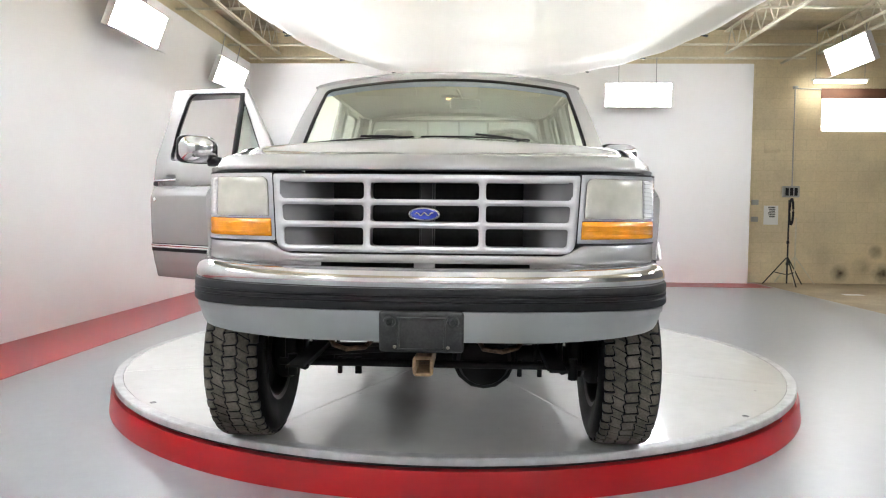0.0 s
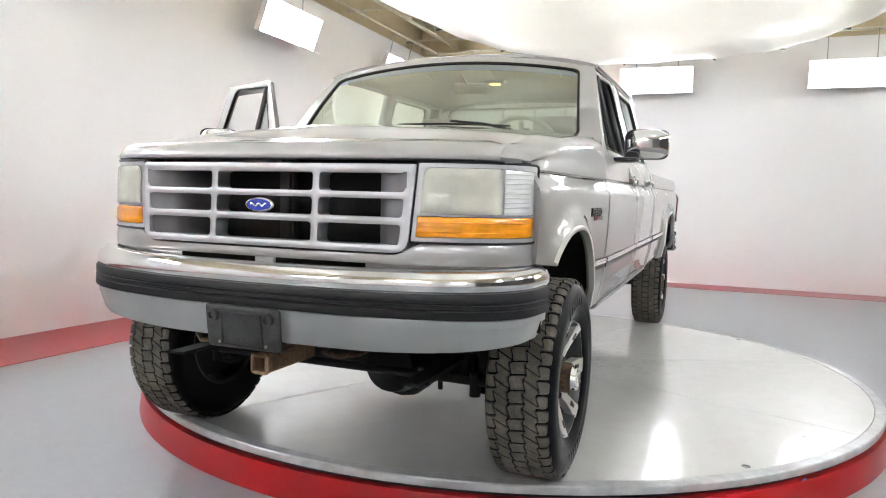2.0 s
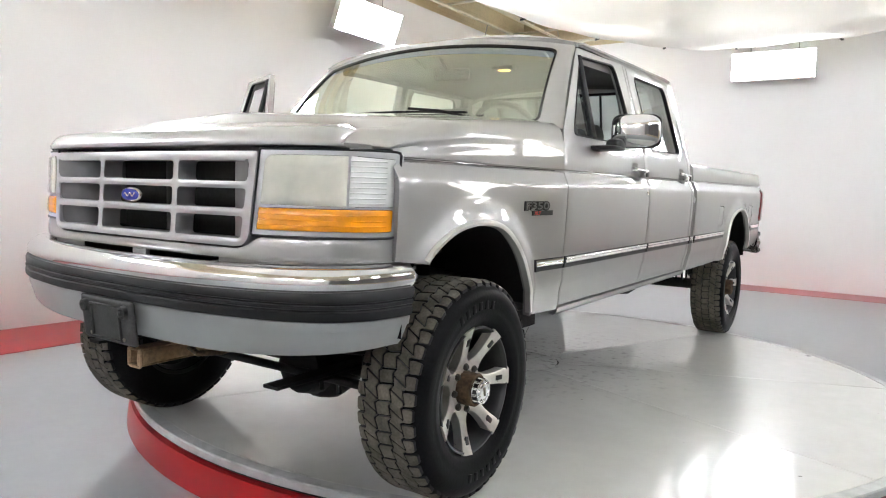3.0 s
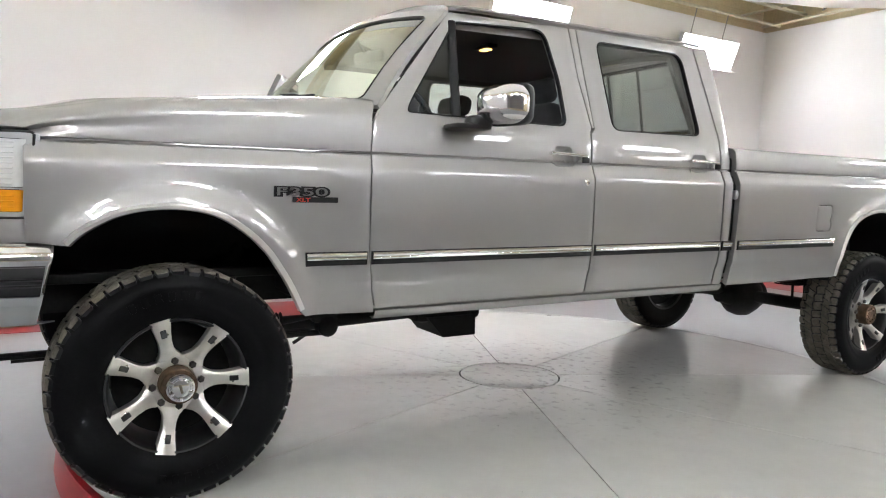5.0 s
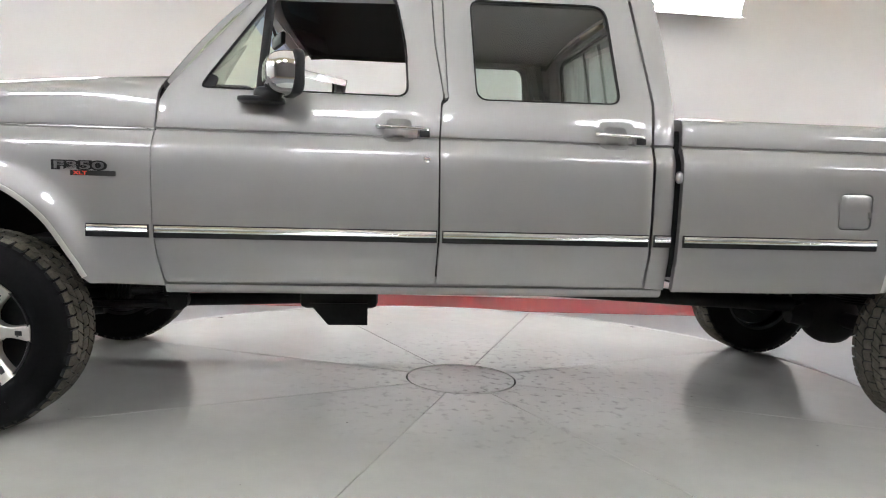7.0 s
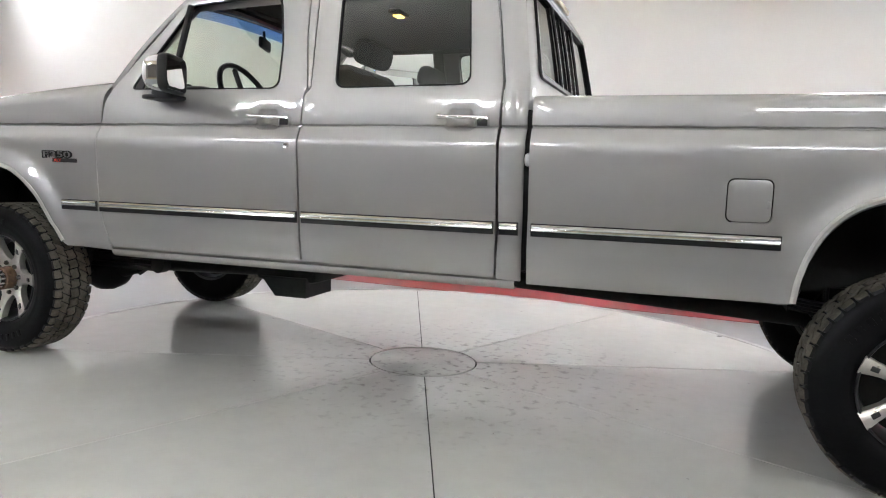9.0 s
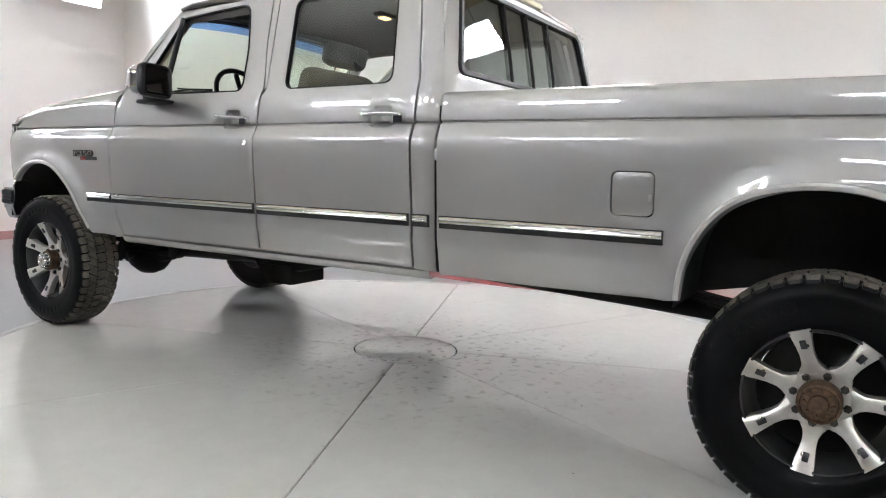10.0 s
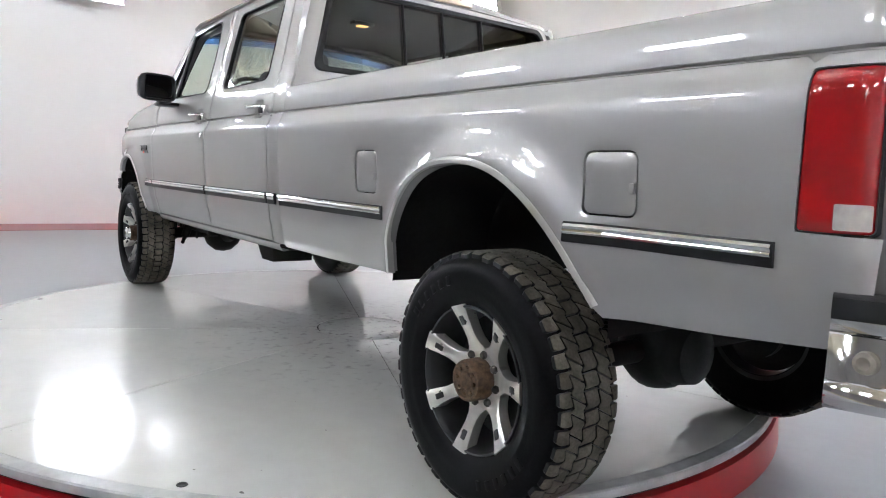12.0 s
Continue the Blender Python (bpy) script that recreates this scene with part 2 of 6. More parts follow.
# ---- mesh helpers ----
def finish(bm, name, material, parent=None, label="", smooth=True, angle=40):
    bmesh.ops.recalc_face_normals(bm, faces=bm.faces)
    me = bpy.data.meshes.new(name)
    for f in bm.faces:
        f.smooth = smooth
    if smooth:
        for e in bm.edges:
            if len(e.link_faces) == 2 and e.calc_face_angle(0) > radians(angle):
                e.smooth = False
    bm.to_mesh(me)
    bm.free()
    me.materials.append(material)
    ob = new(name, me)
    if parent:
        ob.parent = parent
    if label:
        ob["label"] = label
    return ob


def part(name, bm, material, parent, label="", smooth=True):
    """Links a bmesh as one mesh object under a thing or a part."""
    return finish(bm, name, material, parent, label, smooth)


def box(bm, x0, x1, y0, y1, z0, z1, bevel=0.0, m=None, seg=2):
    r = bmesh.ops.create_cube(bm, size=1)
    vs = r["verts"]
    for v in vs:
        v.co = Vector(((x0 + x1) / 2 + v.co.x * (x1 - x0), (y0 + y1) / 2 + v.co.y * (y1 - y0), (z0 + z1) / 2 + v.co.z * (z1 - z0)))
    made = set(vs)
    if bevel:
        es = list({e for v in vs for e in v.link_edges})
        b = bmesh.ops.bevel(bm, geom=es, offset=bevel, segments=seg, affect="EDGES", profile=0.5)
        made = set(b["verts"]) | {v for v in vs if v.is_valid}
    if m is not None:
        for v in made:
            v.co = m @ v.co
    return made


def rod(bm, a, b, r, seg=12, r2=None):
    """A round bar from a to b."""
    a, b = Vector(a), Vector(b)
    d = b - a
    q = d.to_track_quat("Z", "Y").to_matrix().to_4x4()
    bmesh.ops.create_cone(bm, cap_ends=True, segments=seg, radius1=r, radius2=r if r2 is None else r2, depth=d.length, matrix=Matrix.Translation((a + b) / 2) @ q)


def tube(bm, pts, r, seg=8, closed=False, flat=1.0, up=(0, 0, 1)):
    """A round or flattened bar along a path."""
    pts = [Vector(p) for p in pts]
    n = len(pts)
    rings = []
    for i, p in enumerate(pts):
        a = pts[(i - 1) % n] if closed or i else p
        b = pts[(i + 1) % n] if closed or i < n - 1 else p
        d = (b - a).normalized()
        s = d.cross(Vector(up))
        s = s.normalized() if s.length > 1e-4 else Vector((1, 0, 0))
        w = s.cross(d)
        rings.append([bm.verts.new(p + r * (math.cos(t) * s + flat * math.sin(t) * w)) for t in [2 * math.pi * k / seg for k in range(seg)]])
    for i in range(n if closed else n - 1):
        A, B = rings[i], rings[(i + 1) % n]
        for k in range(seg):
            bm.faces.new((A[k], A[(k + 1) % seg], B[(k + 1) % seg], B[k]))
    if not closed:
        bm.faces.new(rings[0][::-1])
        bm.faces.new(rings[-1])


def lathe(bm, prof, seg=48, center=(0, 0, 0), axis="x", close=True):
    """Turns a profile of (along, radius) round an axis."""
    rings = []
    c = Vector(center)
    for a, r in prof:
        ring = []
        for k in range(seg):
            t = 2 * math.pi * k / seg
            v = Vector((a, r * math.cos(t), r * math.sin(t))) if axis == "x" else (Vector((r * math.cos(t), r * math.sin(t), a)) if axis == "z" else Vector((r * math.cos(t), a, r * math.sin(t))))
            ring.append(bm.verts.new(c + v))
        rings.append(ring)
    for A, B in zip(rings, rings[1:]):
        for k in range(seg):
            bm.faces.new((A[k], A[(k + 1) % seg], B[(k + 1) % seg], B[k]))
    if close:
        bm.faces.new(rings[0][::-1])
        bm.faces.new(rings[-1])


def rounded(poly, r, n=5):
    """Rounds the corners of a closed polygon; r one radius or one a corner."""
    out = []
    N = len(poly)
    for i in range(N):
        p, a, b = (Vector((*poly[j % N], 0)) for j in (i, i - 1, i + 1))
        rr = r[i] if isinstance(r, (list, tuple)) else r
        da, db = a - p, b - p
        rr = min(rr, da.length * 0.48, db.length * 0.48)
        if rr < 1e-4:
            out.append((p.x, p.y))
            continue
        s, e = p + da.normalized() * rr, p + db.normalized() * rr
        for k in range(n + 1):
            t = k / n
            q = (1 - t) ** 2 * s + 2 * t * (1 - t) * p + t * t * e
            out.append((q.x, q.y))
    return out


def dense(poly, step, closed=True):
    out = []
    N = len(poly)
    for i in range(N if closed else N - 1):
        a, b = poly[i], poly[(i + 1) % N]
        k = max(1, math.ceil(math.hypot(b[0] - a[0], b[1] - a[1]) / step))
        out += [(a[0] + (b[0] - a[0]) * j / k, a[1] + (b[1] - a[1]) * j / k) for j in range(k)]
    if not closed:
        out.append(tuple(poly[-1]))
    return out


def inside(p, poly):
    x, y = p
    c = False
    j = len(poly) - 1
    for i in range(len(poly)):
        (xi, yi), (xj, yj) = poly[i], poly[j]
        if (yi > y) != (yj > y) and x < (xj - xi) * (y - yi) / (yj - yi) + xi:
            c = not c
        j = i
    return c


def sheet(bm, outline, holes, surf, step=0.04, thick=0.02, roll=0.003, lines=(), inward=None, flip=False, cols=()):
    """A curved panel: outline and holes in a plane, laid on surf(a, b); its edges turn in by thick.
    lines: heights b at which the shape bends and wants a row of points. inward: which way the edges turn in."""
    from mathutils.geometry import delaunay_2d_cdt
    def crossed(lp):
        """Adds points where the edges cross the bend lines."""
        out = []
        for i, a in enumerate(lp):
            b = lp[(i + 1) % len(lp)]
            out.append(a)
            hit = sorted((abs(x - a[1]), x) for x in lines if min(a[1], b[1]) + 1e-3 < x < max(a[1], b[1]) - 1e-3)
            out += [(a[0] + (b[0] - a[0]) * (x - a[1]) / (b[1] - a[1]), x) for _, x in hit]
        return out
    loops = [crossed(dense(outline, step))] + [crossed(dense(h, step)) for h in holes]
    pts, edges = [], []
    for lp in loops:
        o = len(pts)
        pts += lp
        edges += [(o + i, o + (i + 1) % len(lp)) for i in range(len(lp))]
    rim = list(pts)
    # a row of points just inside every edge
    inner = []
    for k, lp in enumerate(loops):
        area = sum(lp[i][0] * lp[(i + 1) % len(lp)][1] - lp[(i + 1) % len(lp)][0] * lp[i][1] for i in range(len(lp)))
        s = (1 if area > 0 else -1) * (1 if k == 0 else -1)
        for i in range(len(lp)):
            a, b = lp[i - 1], lp[(i + 1) % len(lp)]
            dx, dy = b[0] - a[0], b[1] - a[1]
            d = math.hypot(dx, dy) or 1
            inner.append((lp[i][0] - s * dy / d * 0.009, lp[i][1] + s * dx / d * 0.009))
    ok = lambda p: inside(p, loops[0]) and not any(inside(p, h) for h in loops[1:])
    cell = {}
    for p in [q for lp in loops for q in dense(lp, 0.006)]:
        cell.setdefault((int(p[0] / 0.02), int(p[1] / 0.02)), []).append(p)

    def clear(p, d):
        i, j = int(p[0] / 0.02), int(p[1] / 0.02)
        return not any(math.hypot(p[0] - q[0], p[1] - q[1]) < d for di in (-1, 0, 1) for dj in (-1, 0, 1) for q in cell.get((i + di, j + dj), ()))
    inner = [p for p in inner if ok(p) and clear(p, 0.007)]
    pts += inner
    for p in inner:
        cell.setdefault((int(p[0] / 0.02), int(p[1] / 0.02)), []).append(p)
    a0, a1 = min(p[0] for p in rim), max(p[0] for p in rim)
    b0, b1 = min(p[1] for p in rim), max(p[1] for p in rim)
    keep = [x for x in lines if b0 < x < b1]
    bs = sorted(keep + [b for b in np.arange(b0, b1, step) if all(abs(b - x) > 0.012 for x in keep)])
    for b in bs:
        for a in list(cols) + [q for q in np.arange(a0 + step / 2, a1, step) if not cols or q < cols[0] - 0.01]:
            p = (float(a), float(b))
            if ok(p) and clear(p, 0.012):
                pts.append(p)
    V, _, F, _, _, _ = delaunay_2d_cdt([Vector(p) for p in pts], edges, [], 1, 1e-5)
    vs = [bm.verts.new(surf(v.x, v.y)) for v in V]
    fs = []
    for f in F:
        c = (sum(V[i].x for i in f) / len(f), sum(V[i].y for i in f) / len(f))
        if ok(c):
            try:
                fs.append(bm.faces.new([vs[i] for i in f]))
            except ValueError:
                pass
    for v in vs:
        if not v.link_faces:
            bm.verts.remove(v)
    for f in fs:
        f.normal_update()
    bmesh.ops.recalc_face_normals(bm, faces=fs)
    if thick:
        edge = [e for f in fs for e in f.edges if len(e.link_faces) == 1]
        bv = {v for e in edge for v in e.verts}
        nrm = {}
        for v in bv:
            n = Vector()
            for f in v.link_faces:
                n += f.normal
            nrm[v] = n.normalized()
        back = {}
        for v in bv:
            back[v] = -nrm[v] if inward is None else Vector(inward)
        for v in bv:
            v.co += back[v] * roll
        new_v = {v: bm.verts.new(v.co + back[v] * thick) for v in bv}
        for e in edge:
            a, b = e.verts
            try:
                bm.faces.new((a, b, new_v[b], new_v[a]))
            except ValueError:
                pass
    return fs


def blob(bm, c, r, power=0.6, nu=24, nv=14, keep=None):
    """A rounded box shape: a superellipsoid with centre c and half sizes r."""
    f = lambda t: math.copysign(abs(t) ** power, t)
    vs = bmesh.ops.create_uvsphere(bm, u_segments=nu, v_segments=nv, radius=1)["verts"]
    for v in vs:
        th, ph = math.atan2(v.co.y, v.co.x), math.asin(max(-1, min(1, v.co.z)))
        q = Vector((f(math.cos(ph)) * f(math.cos(th)), f(math.cos(ph)) * f(math.sin(th)), f(math.sin(ph))))
        v.co = Vector(c) + Vector((q.x * r[0], q.y * r[1], q.z * r[2]))
    return vs


def thing(name, label, category, group="", kind=""):
    ob = new(name)
    ob.empty_display_size = 0.2
    return tagged(ob, label, category, group, kind)


def smooth_table(rows):
    """A soft curve through rows of (t, value): monotone cubic pieces."""
    T = [r[0] for r in rows]
    Y = [r[1] for r in rows]
    n = len(T)
    d = [(Y[i + 1] - Y[i]) / (T[i + 1] - T[i]) for i in range(n - 1)]
    m = [d[0]] + [0 if d[i - 1] * d[i] <= 0 else 2 * d[i - 1] * d[i] / (d[i - 1] + d[i]) for i in range(1, n - 1)] + [d[-1]]

    def f(t):
        if t <= T[0]:
            return Y[0] + m[0] * (t - T[0])
        if t >= T[-1]:
            return Y[-1] + m[-1] * (t - T[-1])
        i = max(k for k in range(n - 1) if T[k] <= t)
        h = T[i + 1] - T[i]
        s = (t - T[i]) / h
        return (Y[i] * (1 + 2 * s) * (1 - s) ** 2 + h * m[i] * s * (1 - s) ** 2 + Y[i + 1] * s * s * (3 - 2 * s) + h * m[i + 1] * s * s * (s - 1))
    return f


# ---- the hall ----
def slab(name, x0, x1, y0, y1, z0, z1, material, label="", kind="structure", bevel=0.0, category=""):
    bm = bmesh.new()
    box(bm, x0, x1, y0, y1, z0, z1, bevel)
    ob = finish(bm, name, material, smooth=False)
    return tagged(ob, label, category, kind=kind)


WX, NY, SY, EX = -4.25, 10.32, -6.80, 10.3      # faces of the white west, north and south walls; the east wall
TOP, ROOF = 4.00, 4.71
slab("floor", WX - 0.4, 5.67, SY - 0.4, NY + 0.3, FLOOR_Z - 0.2, FLOOR_Z, EPOXY, "glossy grey epoxy studio floor", category="floor")
slab("floor_concrete", 5.67, EX + 0.2, SY - 0.4, NY + 0.5, FLOOR_Z - 0.2, FLOOR_Z - 0.003, CONCRETE, "worn tan concrete floor beside the studio", category="floor")
for nm, x0, x1, y0, y1 in (("floor_stripe_west", WX, WX + 0.93, SY, NY), ("floor_stripe_north", WX + 0.93, 5.60, NY - 0.80, NY), ("floor_stripe_south", WX + 0.93, 5.67, SY, SY + 0.95)):
    slab(nm, x0, x1, y0, y1, FLOOR_Z, FLOOR_Z + 0.004, REDPAINT, "red painted floor stripe along the wall", category="floor stripe")
slab("wall_west", WX - 0.12, WX, SY - 0.12, NY + 0.12, FLOOR_Z, TOP, WHITEWALL, "plain white painted studio wall", category="wall")
slab("wall_north", WX, 5.44, NY, NY + 0.12, FLOOR_Z, TOP, WHITEWALL, "plain white painted studio wall", category="wall")
slab("wall_south", WX, 5.7, SY - 0.12, SY, FLOOR_Z, TOP, WHITEWALL, "plain white painted studio wall", category="wall")
slab("wall_outer_west", WX - 0.5, WX - 0.3, SY - 0.7, NY + 0.6, FLOOR_Z, ROOF, TANWALL, "tan painted block wall above the studio partition", category="wall")
# two closing walls out of view, toned to hold light off the truck
slab("wall_outer_south", WX - 0.3, EX, SY - 0.7, SY - 0.5, FLOOR_Z, ROOF, GREYWALL, "grey wall out of view, toned to dim the truck's reflections", category="wall")
slab("wall_outer_east", EX, EX + 0.2, SY - 0.7, NY + 0.6, FLOOR_Z, ROOF, DARKWALL, "dark grey wall out of view, toned to cut light on the truck", category="wall")
# north outer wall with the high window
wy, wx0, wx1, wz0, wz1 = NY + 0.3, 6.856, 9.207, 2.742, 3.566
bm = bmesh.new()
for a in ((WX - 0.3, wx0, FLOOR_Z, ROOF), (wx1, EX, FLOOR_Z, ROOF), (wx0, wx1, FLOOR_Z, wz0), (wx0, wx1, wz1, ROOF)):
    box(bm, a[0], a[1], wy, wy + 0.2, a[2], a[3])
tagged(finish(bm, "wall_outer_north", TANWALL, smooth=False), "tan painted block wall with dark scuffs near the floor", "wall", kind="structure")
win = tagged(new("window_1"), "bright high window with a brown blind rolled at its top", "window", kind="structure")
bm = bmesh.new()
for a in ((wx0, wx1, wz0, wz0 + 0.04), (wx0, wx1, wz1 - 0.03, wz1), (wx0, wx0 + 0.04, wz0 + 0.04, wz1 - 0.03), (wx1 - 0.04, wx1, wz0 + 0.04, wz1 - 0.03)):
    box(bm, a[0], a[1], wy + 0.06, wy + 0.14, a[2], a[3], 0.004)
part("window_frame", bm, STEELPAINT, win)
bm = bmesh.new()
box(bm, wx0 + 0.04, wx1 - 0.04, wy + 0.09, wy + 0.1, wz0 + 0.04, wz1 - 0.03)
part("pane", bm, glow("daylit_milk_glass", (1.0, 0.99, 0.97), 6.0), win)
bm = bmesh.new()
box(bm, wx0 - 0.02, wx1 + 0.02, wy - 0.03, wy - 0.004, wz1 - 0.17, wz1 + 0.02, 0.006)
part("blind", bm, BROWN, win, "brown rolled window blind")

# roof deck: one corrugated sheet, and the girders under it
bm = bmesh.new()
x0, x1 = WX - 0.5, EX + 0.2
n = 150
prev = None
for i in range(n + 1):
    y = SY - 0.7 + (NY + 1.3 - SY) * i / n
    z = ROOF + (0.035 if (i // 2) % 2 else 0.0)
    row = (bm.verts.new((x0, y, z)), bm.verts.new((x1, y, z)))
    if prev:
        bm.faces.new((prev[0], prev[1], row[1], row[0]))
    prev = row
deck_ob = finish(bm, "ceiling", DECKING, smooth=False)
tagged(deck_ob, "cream corrugated metal roof deck", "ceiling", kind="structure")
so = deck_ob.modifiers.new("thick", "SOLIDIFY")
so.thickness, so.offset = 0.02, 1


def joist(x):
    bm = bmesh.new()
    ya, yb, zt, zb = SY - 0.45, NY + 0.28, ROOF - 0.02, 4.23
    for s in (-0.02, 0.02):
        box(bm, x + s - 0.015, x + s + 0.015, ya, yb, zt - 0.035, zt)
        box(bm, x + s - 0.015, x + s + 0.015, ya, yb, zb, zb + 0.03)
    k = int((yb - ya) / 0.55)
    for i in range(k):
        y = ya + (yb - ya) * i / k
        d = (yb - ya) / k
        rod(bm, (x, y, zb + 0.02), (x, y + d / 2, zt - 0.02), 0.011, 6)
        rod(bm, (x, y + d / 2, zt - 0.02), (x, y + d, zb + 0.02), 0.011, 6)
    tagged(finish(bm, "roof_joist", STEELPAINT, smooth=False), "cream painted open web steel roof joist", "roof joist", "roof joists", "structure")


for x in (-3.75, -2.0, -0.25, 1.5, 3.25, 5.0, 6.75, 8.5):
    joist(x)
for y in (-4.5, -0.5, 3.5, 7.6, 9.9):
    bm = bmesh.new()
    rod(bm, (WX - 0.3, y, 4.26), (EX, y, 4.26), 0.022, 8)
    tagged(finish(bm, "bridging_bar", STEELPAINT), "cream steel bar tying the roof joists", "steel bar", "bridging bars", "structure")
# pipe that carries the wall lamps
for a, b in (((-4.00, SY + 0.1, 4.06), (-4.00, NY - 0.02, 4.06)), ((6.05, SY + 0.1, 4.06), (6.05, NY + 0.25, 4.06)), ((-4.2, NY - 0.2, 4.06), (6.3, NY - 0.2, 4.06)), ((-4.2, SY + 0.4, 4.06), (6.3, SY + 0.4, 4.06))):
    bm = bmesh.new()
    rod(bm, a, b, 0.024, 10)
    tagged(finish(bm, "lamp_pipe", STEELPAINT), "cream steel pipe carrying the studio lamps", "pipe", "lamp pipes", "structure")


def lamp_meshes():
    """The parts of one six-tube studio lamp, face towards -y, centre at the origin."""
    out = []
    bm = bmesh.new()
    box(bm, -0.61, 0.61, 0.03, 0.06, -0.222, 0.222, 0.004)
    box(bm, -0.61, 0.61, -0.05, 0.035, 0.216, 0.222)
    for sx in (-1, 1):
        box(bm, sx * 0.607 - 0.003, sx * 0.607 + 0.003, -0.03, 0.035, -0.216, 0.216)
    # deep lower lip, added to keep the tubes' light off the wall
    box(bm, -0.61, 0.61, -0.17, 0.035, -0.222, -0.216)
    box(bm, -0.49, 0.49, 0.075, 0.11, -0.115, 0.115, 0.01)
    out.append(("housing", bm, HOUSING))
    bm = bmesh.new()
    rows = [[bm.verts.new((x, 0.028 if k % 2 else 0.012, -0.215 + 0.43 * k / 12)) for x in (-0.56, 0.56)] for k in range(13)]
    for A, B in zip(rows, rows[1:]):
        bm.faces.new((A[0], A[1], B[1], B[0]))
    out.append(("reflector", bm, HOUSING))
    for k in range(6):
        bm = bmesh.new()
        z = -0.179 + 0.0716 * k
        rod(bm, (-0.595, 0.004, z), (0.595, 0.004, z), 0.022, 10)
        out.append(("tube", bm, TUBE))
    return out


lamp_parts, weak = [], {}


def relit(me, light):
    """The tube's mesh with the other glow."""
    key = (me.name, light.name)
    if key not in weak:
        weak[key] = me.copy()
        weak[key].materials[0] = light
    return weak[key]


def studio_lamp(c, normal, pipe, light=None):
    """A lamp at c whose face looks along normal, hung from the point pipe."""
    d = -Vector(normal).normalized()
    m = Matrix.Translation(c) @ d.to_track_quat("Y", "Z").to_matrix().to_4x4()
    lamp = thing("studio_lamp", "lit white six-tube fluorescent studio lamp hung from a pipe", "studio lamp", "studio lamps round the turntable")
    if not lamp_parts:
        for nm, bm, ma in lamp_meshes():
            o = part(nm, bm, ma, lamp)
            lamp_parts.append((nm, o.data))
    else:
        for nm, me in lamp_parts:
            o = new(nm, relit(me, light) if light and nm == "tube" else me)
            o.parent = lamp
    back = Vector((0, 0.09, 0.05))
    for x in (-0.35, 0.35):
        a = back + Vector((x, 0, 0))
        q = Vector(pipe) + (m.to_3x3() @ Vector((x, 0, 0)))
        bm = bmesh.new()
        rod(bm, a, m.inverted() @ Vector((q.x, q.y, pipe[2])), 0.008, 6)
        part("hanger", bm, GREYPAINT, lamp)
    lamp.matrix_basis = m
    return lamp


for y in (5.12, 1.55, -2.15):
    studio_lamp((-3.95, y, 3.40), (1, 0.0, -0.38), (-4.00, y, 4.06))
studio_lamp((-4.05, 8.62, 3.43), (1, -0.03, -0.38), (-4.00, 8.65, 4.06), NORTHTUBE)
for x in (0.225, 3.21):
    studio_lamp((x, 10.02, 3.35), (0, -1, -0.12), (x, 10.10, 4.06), NORTHTUBE)
for y in (7.98, 4.6, 1.2, -2.2):
    studio_lamp((6.0, y, 3.64), (-1, 0.0, -0.38), (6.05, y, 4.06), NORTHTUBE if y > 4 else (EASTTUBE if y > 0 else None))
for x in (-2.95, 0.25, 3.4):
    studio_lamp((x, -6.36, 3.55), (0, 1, -0.25), (x, -6.41, 4.06), NORTHTUBE if x < -2 else SOUTHTUBE)

# fluorescent strips: one by the tan wall, and unseen rows added to light the canopy
def strip_light(x, y, z, along, label, group="", light=FILLTUBE, half=0.675):
    st = thing("strip_light", label, "strip light", group)
    bm = bmesh.new()
    box(bm, -half, half, -0.07, 0.07, 0.03, 0.06, 0.005)
    part("housing", bm, HOUSING, st)
    for d in (-0.035, 0.035):
        bm = bmesh.new()
        rod(bm, (0.04 - half, d, 0.0), (half - 0.04, d, 0.0), 0.02, 10)
        part("tube", bm, light, st)
    # hoods and end caps keep the added fill off the walls
    if light is FILLTUBE:
        for d in (-1, 1):
            bm = bmesh.new()
            rows = [[bm.verts.new((x, d * w, z)) for x in (-half, half)] for w, z in ((0.07, 0.045), (0.16, -0.13), (0.163, -0.13), (0.073, 0.048))]
            for A, B in zip(rows, rows[1:]):
                bm.faces.new((A[0], A[1], B[1], B[0]))
            part("reflector_hood", bm, HOUSING, st)
            bm = bmesh.new()
            box(bm, d * (half + 0.002) - 0.0015, d * (half + 0.002) + 0.0015, -0.16, 0.16, -0.13, 0.05)
            part("end_cap", bm, HOUSING, st)
    for d in (-0.45, 0.45):
        bm = bmesh.new()
        rod(bm, (d, 0, 0.06), (d, 0, ROOF - z), 0.005, 6)
        part("hanger", bm, GREYPAINT, st)
    st.matrix_basis = pose(x, y, z, 0, 0, 90 if along else 0)
    return st


strip_light(7.021, 10.28, 3.649, False, "lit fluorescent strip light by the tan wall", light=DIMTUBE, half=0.50)
# fill strips out of view, added to make the canopy bright
for x in (-1.25, 0.42, 2.09):
    for y in (-1.7, 0.5, 2.7, 4.9, 7.1):
        strip_light(x, y, 4.04, True, "unseen fill strip added to brighten the cloth canopy", "strip lights over the canopy")

# the cloth canopy over the turntable
KX, KY, KA, KB = 0.42, 3.3, 3.25, 6.7


